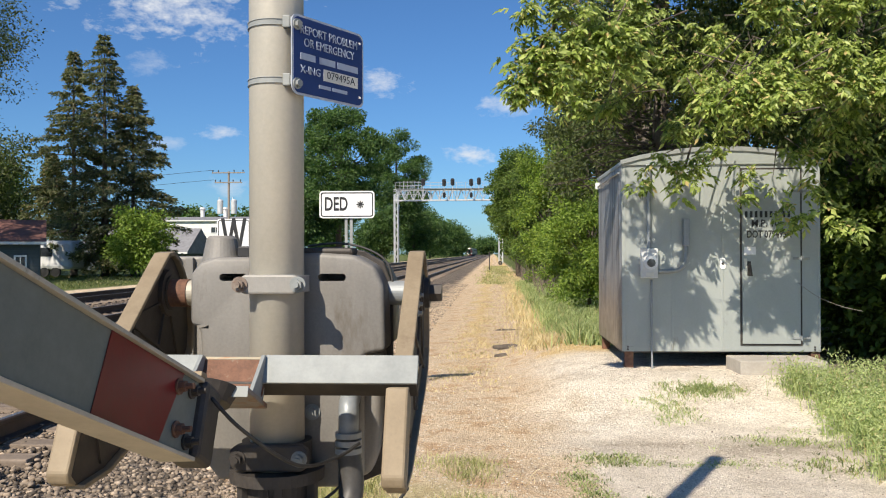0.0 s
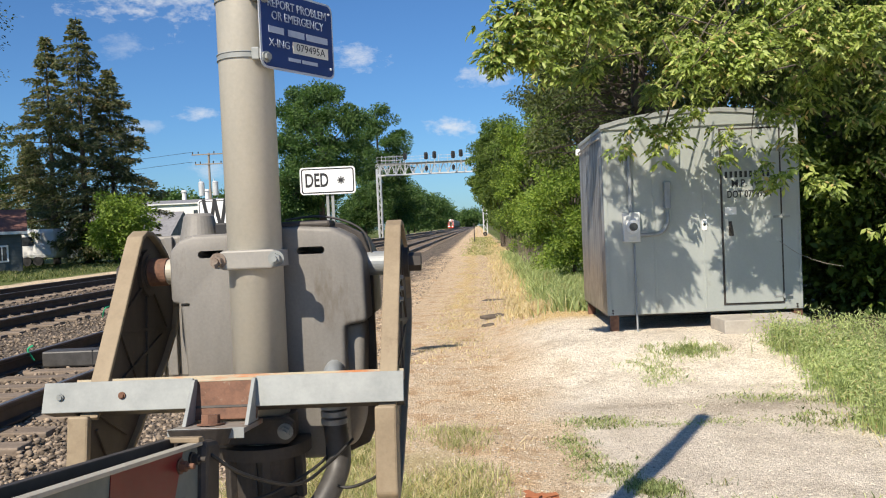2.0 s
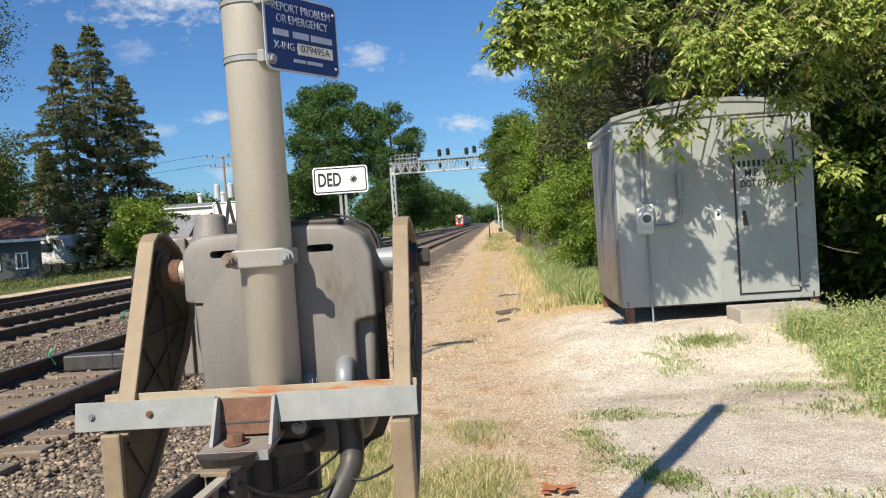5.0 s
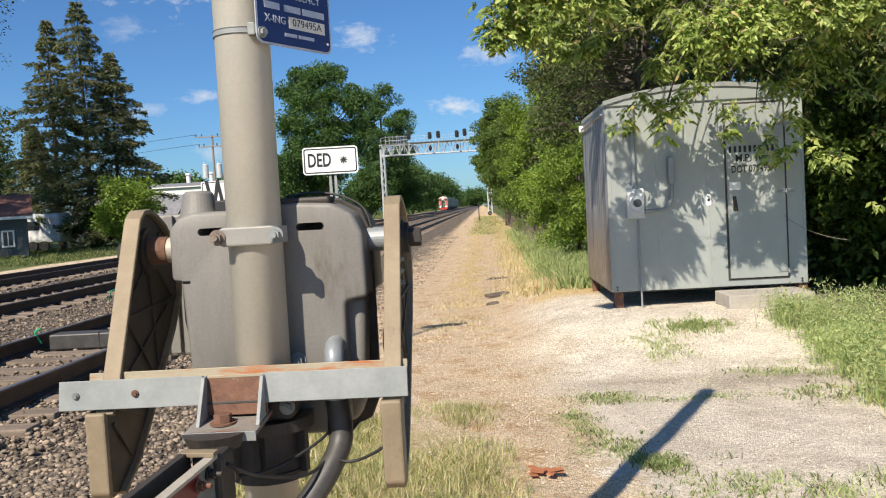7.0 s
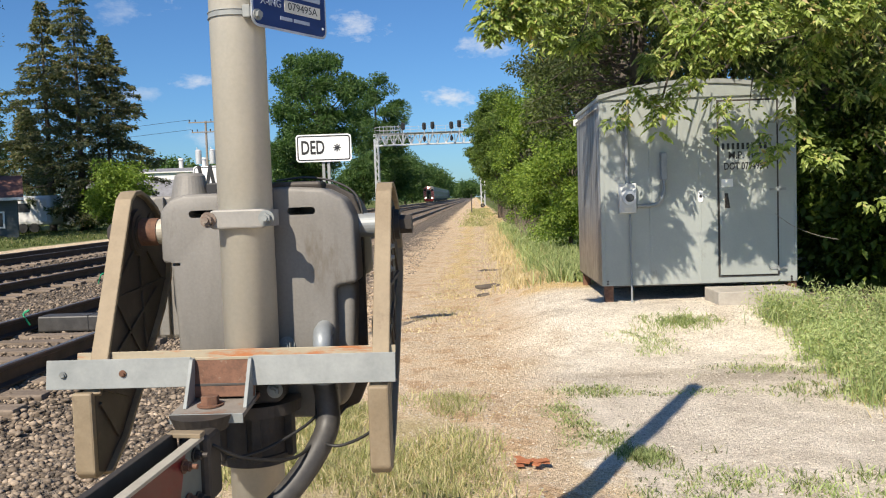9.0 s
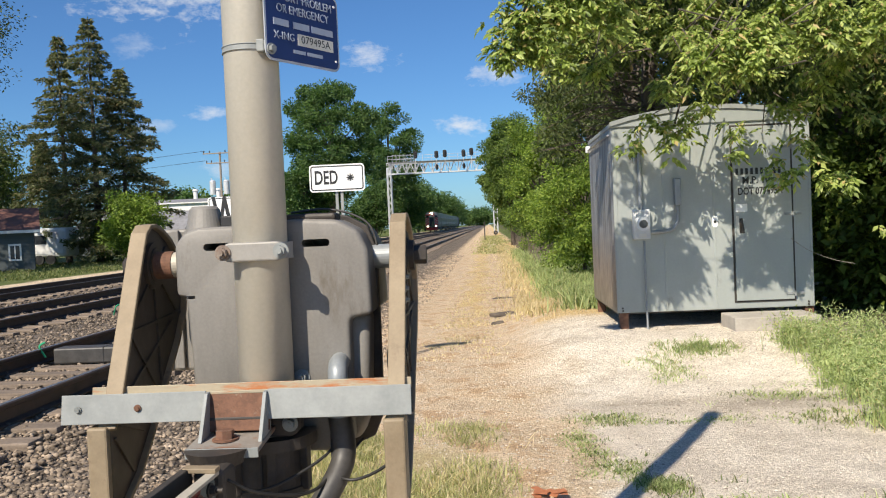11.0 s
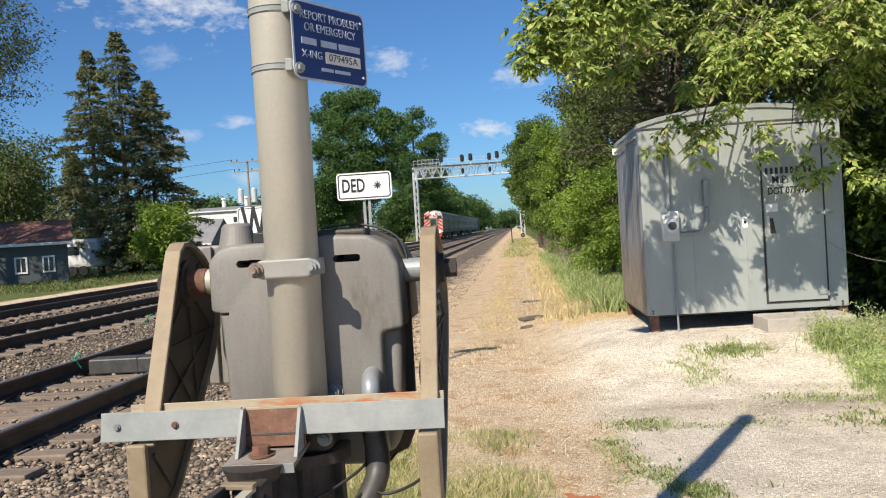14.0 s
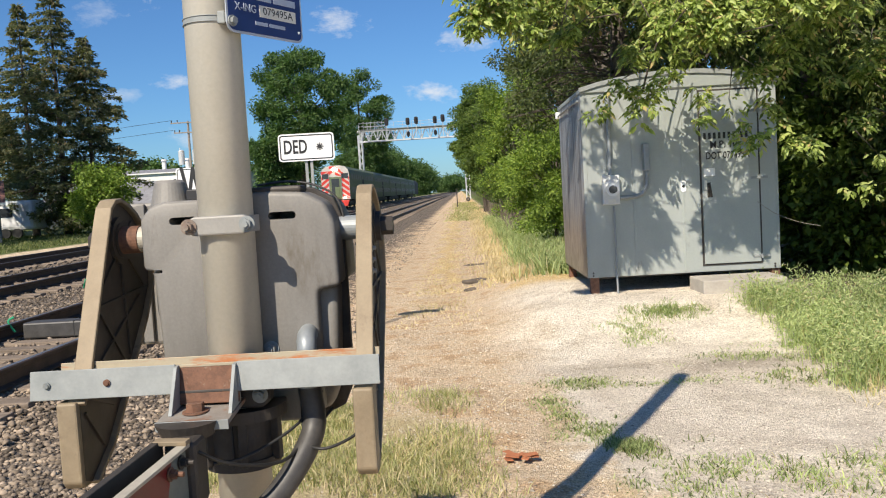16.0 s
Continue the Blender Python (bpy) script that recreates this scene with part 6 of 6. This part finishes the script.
def build_trailer():
    t = empty("white_trailer", (-32.0, 57.5, 0.1), "white camper trailer parked beside the house", "trailer")
    bm = bmesh.new()
    box(bm, (0, 0, 0.5), (3.2, 2, 2.5), 0.25)
    body = part("body", bm, "siding_white", t)
    bm = bmesh.new()
    box(bm, (0.8, -0.02, 1.4), (1.8, -0.003, 2.0), 0.004)
    part("window", bm, "pane", body)
    for x in (1.2, 2.0):
        bm = bmesh.new()
        rod(bm, (x, 0.05, 0.33), (x, 0.25, 0.33), 0.33, seg=18)
        part("wheel", bm, "rubber", t)


build_trailer()


def build_utility_pole():
    u = empty("utility_pole", (-28.6, 92, 0), "grey wooden utility pole with transformers and crossarms", "utility pole")
    H = 10.6
    bm = bmesh.new()
    rod(bm, (0, 0, -0.5), (0, 0, H), 0.17, 0.11, 12)
    part("pole", bm, "pole_wood", u)
    for z, w in ((H - 0.15, 1.8), (H - 1.2, 1.5)):
        bm = bmesh.new()
        box(bm, (-w, -0.2, z - 0.06), (w, -0.08, z + 0.06), 0.01)
        arm = part("crossarm", bm, "pole_wood", u)
        for k in (-0.95, -0.6, 0.35, 0.9):
            bm = bmesh.new()
            rod(bm, (k * w, -0.14, z + 0.06), (k * w, -0.14, z + 0.3), 0.05, 0.07, 8)
            part("insulator", bm, "dark", arm)
    for x in (-0.85, 0.65):
        bm = bmesh.new()
        rod(bm, (x, -0.3, H - 4.6), (x, -0.3, H - 3.2), 0.32, seg=16)
        rod(bm, (x, -0.3, H - 3.2), (x, -0.3, H - 3.05), 0.34, 0.2, seg=16)
        rod(bm, (x - 0.12, -0.3, H - 3.05), (x - 0.12, -0.3, H - 2.8), 0.05, seg=8)
        part("transformer", bm, "steel_white", u, "pale grey transformer can")
    for dz in (0.15, -0.9):
        bm = bmesh.new()
        tube(bm, [(-1.6, -0.1, H + dz), (-30, 8, H + dz - 1.0), (-70, 20, H + dz)], 0.02, 5)
        part("wire", bm, "black", u)


build_utility_pole()


tree("broadleaf_tree", "tall broad green tree beside the blue grey house", (-33.6, 40.5, 0), 17.0, (6.9, 7.0), 5.5, 95, 210, 0.52, 0.20, "leaf_olive", 620, "tree", 0.12, 0.2)

# ---- signal bridge ----
def build_bridge():
    BY, xl, xr, zb, zt = 145.0, -16.3, 1.3, 10.6, 12.35
    b = empty("signal_bridge", (0, BY, 0), "pale aluminium truss signal bridge over the tracks", "signal bridge")
    for x in (xl, xr):
        for dy in (-0.6, 0.6):
            for dx in (-0.3, 0.3):
                bm = bmesh.new()
                rod(bm, (x + dx, dy, -0.2), (x + dx, dy, zt), 0.10, seg=8)
                leg = part("leg", bm, "steel_white", b)
        bm = bmesh.new()
        for k in range(9):
            z = 0.6 + k * 1.15
            s = 1 if k % 2 else -1
            for dy in (-0.6, 0.6):
                rod(bm, (x - 0.3 * s, dy, z), (x + 0.3 * s, dy, z + 1.15), 0.04, seg=5)
        part("leg_lacing", bm, "steel_white", b)
    for dy in (-0.6, 0.6):
        for z in (zb, zt):
            bm = bmesh.new()
            box(bm, (xl - 0.4, dy - 0.09, z - 0.10), (xr + 0.4, dy + 0.09, z + 0.10))
            part("chord", bm, "steel_white", b)
        bm = bmesh.new()
        n = 12
        st = (xr - xl) / n
        for k in range(n):
            x = xl + k * st
            rod(bm, (x, dy, zb), (x + st / 2, dy, zt), 0.055, seg=5)
            rod(bm, (x + st / 2, dy, zt), (x + st, dy, zb), 0.055, seg=5)
            rod(bm, (x, dy, zb), (x, dy, zt), 0.045, seg=5)
        part("truss_web", bm, "steel_white", b)
    bm = bmesh.new()
    box(bm, (xl, -1.5, zt + 0.1), (xr, -0.6, zt + 0.16))
    deck = part("walkway", bm, "galv", b)
    bm = bmesh.new()
    for z in (zt + 0.65, zt + 1.15):
        rod(bm, (xl, -1.5, z), (xr, -1.5, z), 0.028, seg=5)
    for k in range(13):
        x = xl + k * (xr - xl) / 12
        rod(bm, (x, -1.5, zt + 0.1), (x, -1.5, zt + 1.15), 0.028, seg=5)
    part("handrail", bm, "steel_white", deck)
    bm = bmesh.new()
    for k in range(6):
        for z in range(5):
            rod(bm, (xl + 0.8 + k * 0.62, -1.6, zb + 0.2), (xl + 0.8 + k * 0.62, -1.6, zt + 1.4), 0.03, seg=5) if z == 0 else rod(bm, (xl + 0.8, -1.6, zb + 0.2 + z * 0.7), (xl + 3.9, -1.6, zb + 0.2 + z * 0.7), 0.04, seg=5)
    part("ladder_cage", bm, "steel_white", b)
    for x, zc, two in ((-11.6, zt + 1.0, False), (-8.1, zt + 0.9, True), (-6.7, zt + 1.0, False), (-3.6, zt + 0.9, True), (-2.3, zt + 1.1, False)):
        bm = bmesh.new()
        rod(bm, (x, -1.62, zb + 0.2), (x, -1.62, zc + 0.4), 0.06, seg=8)
        mast = part("signal_mast", bm, "steel_white", b)
        for z in ((zc, zc - 2.1) if two else (zc,)):
            bm = bmesh.new()
            prism(bm, rrect(0.66 if z == zc else 0.5, 1.2 if z == zc else 0.8, 0.24, 6), axes((x, -1.7, z + 0.2), (1, 0, 0), (0, 0, 1)), 0.06)
            for q in (-0.35, 0.0, 0.35):
                rod(bm, (x, -1.76, z + 0.2 + q), (x, -2.05, z + 0.16 + q), 0.13, seg=10)
            part("signal_head", bm, "black", mast, "black oval signal head")


build_bridge()


def build_lineside():
    m = empty("marker_post", (-0.35, 82, 0), "thin dark marker post beside the path", "post")
    bm = bmesh.new()
    rod(bm, (0, 0, -0.2), (0, 0, 1.75), 0.05, seg=8)
    part("post", bm, "dark", m)
    bm = bmesh.new()
    box(bm, (-0.07, -0.07, 1.35), (0.07, -0.05, 1.75), 0.01)
    part("marker_plate", bm, "train_dark", m)
    r = empty("cable_reel", (1.0, 120, 0), "dark round cable reel beside the bridge leg", "reel")
    bm = bmesh.new()
    rod(bm, (-0.0, -0.2, 0.3), (0, 0.2, 0.3), 0.3, seg=24)
    part("reel_flange", bm, "rubber", r)
    bm = bmesh.new()
    rod(bm, (0, -0.23, 0.3), (0, 0.23, 0.3), 0.12, seg=16)
    part("reel_hub", bm, "tie", r)
    # rubber pad and green tie wire between the rails
    d = empty("track_detector", (-4.65, 10.25, 0.0), "grey dragging equipment detector box across the rails", "detector")
    bm = bmesh.new()
    box(bm, (-0.62, -0.14, 0.10), (0.62, 0.14, 0.29), 0.02)
    box(bm, (0.85, -0.14, 0.08), (1.45, 0.14, 0.24), 0.02)
    body = part("paddle_box", bm, "hose", d, "worn grey paddle box")
    bm = bmesh.new()
    box(bm, (-0.005, -0.143, 0.10), (0.005, 0.143, 0.293))
    part("seam", bm, "black", body)
    for pts in ([(-0.68, -0.2, 0.2), (-0.74, -0.22, 0.33), (-0.68, -0.2, 0.38)], [(-1.7, -2.0, 0.13), (-1.5, -2.3, 0.2), (-1.2, -2.2, 0.14), (-1.0, -2.6, 0.2)], [(-2.6, 6.0, 0.13), (-2.5, 5.9, 0.3), (-2.45, 6, 0.33)]):
        bm = bmesh.new()
        tube(bm, pts, 0.012, 6)
        part("green_wire", bm, "green_wire", d, "bright green bond wire")
    # rusted scrap and broken asphalt on the path
    s = empty("rust_scrap", (0.31, 4.95, 0), "flattened orange rusty scrap on the ground", "scrap")
    bm = bmesh.new()
    for k in range(9):
        a = 0.7 * k
        box(bm, (-0.04, -0.022, 0), (0.04, 0.022, 0.004), 0.001, pose(0.07 * math.cos(a * 2.1), 0.05 * math.sin(a * 3.3), 0.004 + 0.002 * k, 5 * math.sin(k), 4, 50 * k))
    part("flakes", bm, "scrap", s)
    for k, (x, y, w) in enumerate(((0.12, 13.3, 0.11), (0.30, 14.3, 0.34), (0.28, 18.2, 0.3))):
        c = empty("asphalt_chunk", (x, y, ground_z(x, y)), "dark broken chunk lying on the gravel path", "chunk", "chunks")
        bm = bmesh.new()
        bmesh.ops.create_icosphere(bm, subdivisions=2, radius=1)
        for v in bm.verts:
            v.co *= 1 + 0.35 * noise.noise(v.co * 1.7 + Vector((k, 0, 0)))
            v.co = Vector((v.co.x * w, v.co.y * w * (0.4 if w < 0.2 else 0.16), v.co.z * min(w, 0.12) * 0.45))
        part("chunk", bm, "bark", c)


M["green_wire"] = surface("green_insulation", (0.02, 0.30, 0.14), (0.03, 0.38, 0.18), 0.5, 0, 5, 20, 0)
M["scrap"] = surface("orange_rust", (0.30, 0.10, 0.04), (0.46, 0.18, 0.08), 0.9, 0, 20, 60, 0.3, 0.003)
build_lineside()


# ---- the train ----
def build_train():
    t = empty("commuter_train", (TRACKS[2], 95, RAIL_TOP), "stainless bilevel commuter train with red striped cab end", "train")
    W, H = 1.52, 4.72
    shell = [(-W, 1.05), (W, 1.05), (W, 3.7), (W * 0.93, 4.25), (W * 0.7, 4.6), (W * 0.3, H), (-W * 0.3, H), (-W * 0.7, 4.6), (-W * 0.93, 4.25), (-W, 3.7)]
    for n in range(5):
        y = n * 26.4
        bm = bmesh.new()
        prism(bm, shell, axes((0, y, 0), (1, 0, 0), (0, 0, 1)), -25.8, 0.02)
        car = part("car_body", bm, "stainless", t, "fluted stainless bilevel car")
        for z, hh in ((1.75, 0.62), (3.25, 0.55)):
            for sx in (-1, 1):
                for k in range(12):
                    yy = y + 1.8 + k * 1.95 + (0.9 if 5 < k else 0)
                    bm = bmesh.new()
                    box(bm, (sx * W - 0.012, yy, z), (sx * W + 0.012, yy + 1.5, z + hh), 0.005)
                    part("window_pane", bm, "train_glass", car)
        for sx in (-1, 1):
            bm = bmesh.new()
            box(bm, (sx * W - 0.02, y + 12.3, 1.1), (sx * W + 0.02, y + 13.9, 3.3), 0.01)
            part("door", bm, "train_dark", car)
            bm = bmesh.new()
            for k in range(7):
                z = 1.15 + 0.075 * k
                box(bm, (sx * W - 0.02, y + 0.2, z), (sx * W + 0.02, y + 25.6, z + 0.025))
            box(bm, (sx * W - 0.025, y + 0.1, 2.62), (sx * W + 0.025, y + 25.7, 2.75))
            part("fluting", bm, "stainless", car)
        bm = bmesh.new()
        box(bm, (-1.2, y + 5.5, 0.45), (1.2, y + 20, 1.06), 0.05)
        for yy in (2.8, 5.2, 20.6, 23.0):
            for sx in (-0.72, 0.72):
                rod(bm, (sx - 0.07, y + yy, 0.44), (sx + 0.07, y + yy, 0.44), 0.44, seg=20)
        for yy in (1.9, 19.8):
            box(bm, (-1.15, y + yy, 0.35), (1.15, y + yy + 4.1, 0.9), 0.05)
        part("running_gear", bm, "train_dark", car)
        bm = bmesh.new()
        box(bm, (-0.8, y - 0.6, 1.1), (0.8, y, 3.6))
        if n:
            part("gangway", bm, "rubber", car)
        else:
            bm.free()
    # locomotive at the far end
    y = 5 * 26.4
    bm = bmesh.new()
    prism(bm, [(-1.5, 0.9), (1.5, 0.9), (1.5, 3.9), (1.1, 4.6), (-1.1, 4.6), (-1.5, 3.9)], axes((0, y, 0), (1, 0, 0), (0, 0, 1)), -17, 0.05)
    part("locomotive", bm, "train_dark", t, "dark pushing locomotive")
    # striped cab end
    bm = bmesh.new()
    prism(bm, [(x * 1.0, z) for x, z in shell], axes((0, -0.03, 0), (1, 0, 0), (0, 0, 1)), -0.03, 0)
    end = part("cab_end", bm, "train_white", t, "white cab end with red diagonal stripes")
    rngs = [(-1.50, -0.62), (0.62, 1.50), (-0.62, 0.62)]
    for (a, c), lo, hi, sgn in ((rngs[0], 1.15, 4.15, 1), (rngs[1], 1.15, 4.15, -1), ((-0.62, -0.02), 3.52, 4.66, 1), ((0.02, 0.62), 3.52, 4.66, -1)):
        z = lo - 1.0
        while z < hi:
            q = [(a, z), (c, z + sgn * (c - a) * 0.75), (c, z + sgn * (c - a) * 0.75 + 0.36), (a, z + 0.36)]
            q = [(x, min(max(v, lo), hi)) for x, v in q]
            area = abs(sum(q[i][0] * q[(i + 1) % 4][1] - q[(i + 1) % 4][0] * q[i][1] for i in range(4)))
            pts = [q[0]]
            for v in q[1:]:
                if (v[0] - pts[-1][0]) ** 2 + (v[1] - pts[-1][1]) ** 2 > 1e-6:
                    pts.append(v)
            if area > 0.02 and len(pts) > 2 and (pts[0][0] - pts[-1][0]) ** 2 + (pts[0][1] - pts[-1][1]) ** 2 > 1e-6:
                bm = bmesh.new()
                prism(bm, pts, axes((0, -0.034, 0), (1, 0, 0), (0, 0, 1)), 0.006)
                part("red_stripe", bm, "train_red", end)
            z += 0.60
    bm = bmesh.new()
    box(bm, (-0.62, -0.10, 1.1), (0.62, -0.03, 3.5), 0.02)
    part("door_surround", bm, "stainless", end)
    bm = bmesh.new()
    box(bm, (-0.42, -0.12, 1.3), (0.42, -0.09, 3.3), 0.02)
    part("end_door", bm, "pane", end, "dark recessed end door")
    bm = bmesh.new()
    box(bm, (-0.05, -0.14, 1.3), (0.42, -0.12, 2.4), 0.01)
    part("door_panel", bm, "stainless", end)
    for sx in (-1, 1):
        bm = bmesh.new()
        box(bm, (sx * 1.06 - 0.34, -0.05, 3.3), (sx * 1.06 + 0.34, -0.035, 3.85), 0.01)
        part("cab_window", bm, "pane", end, "dark cab window")
        bm = bmesh.new()
        rod(bm, (sx * 0.16, -0.06, 4.3), (sx * 0.16, -0.16, 4.3), 0.15, seg=16)
        part("headlight", bm, "headlight", end, "lit white headlight")
        bm = bmesh.new()
        rod(bm, (sx * 0.95, -0.06, 1.25), (sx * 0.95, -0.16, 1.25), 0.12, seg=16)
        part("ditch_light", bm, "headlight", end, "lit ditch light")
        bm = bmesh.new()
        rod(bm, (sx * 0.66, -0.13, 1.2), (sx * 0.66, -0.13, 3.9), 0.03, seg=6)
        part("grab_rail", bm, "galv", end)
    bm = bmesh.new()
    prism(bm, [(-1.45, 0.95), (1.45, 0.95), (1.2, 0.3), (-1.2, 0.3)], axes((0, -0.3, 0), (1, 0, 0), (0, 0, 1)), -0.3, 0.03)
    box(bm, (-0.2, -0.75, 0.65), (0.2, -0.3, 0.95), 0.04)
    part("pilot", bm, "train_red", end, "red painted pilot plow")
    return t


train = build_train()


# ---- what moves ----
def motions():
    turns = [(0, 27), (0.5, 22.6), (1, 18), (1.5, 13.7), (2, 10), (2.5, 5.7), (3, 1.0), (3.5, -1.8), (4, -0.8), (5, 0), (16, 0)]
    walk(gate_arm, [(t, pose(0, PY, PZ, -a)) for t, a in turns])
    places = [(0, 492), (2, 430), (4, 373), (6, 321), (8, 272), (10, 227), (12, 184), (14, 142), (15, 118.5), (16, 93)]
    walk(train, [(t, pose(TRACKS[2], y, RAIL_TOP)) for t, y in places])


motions()
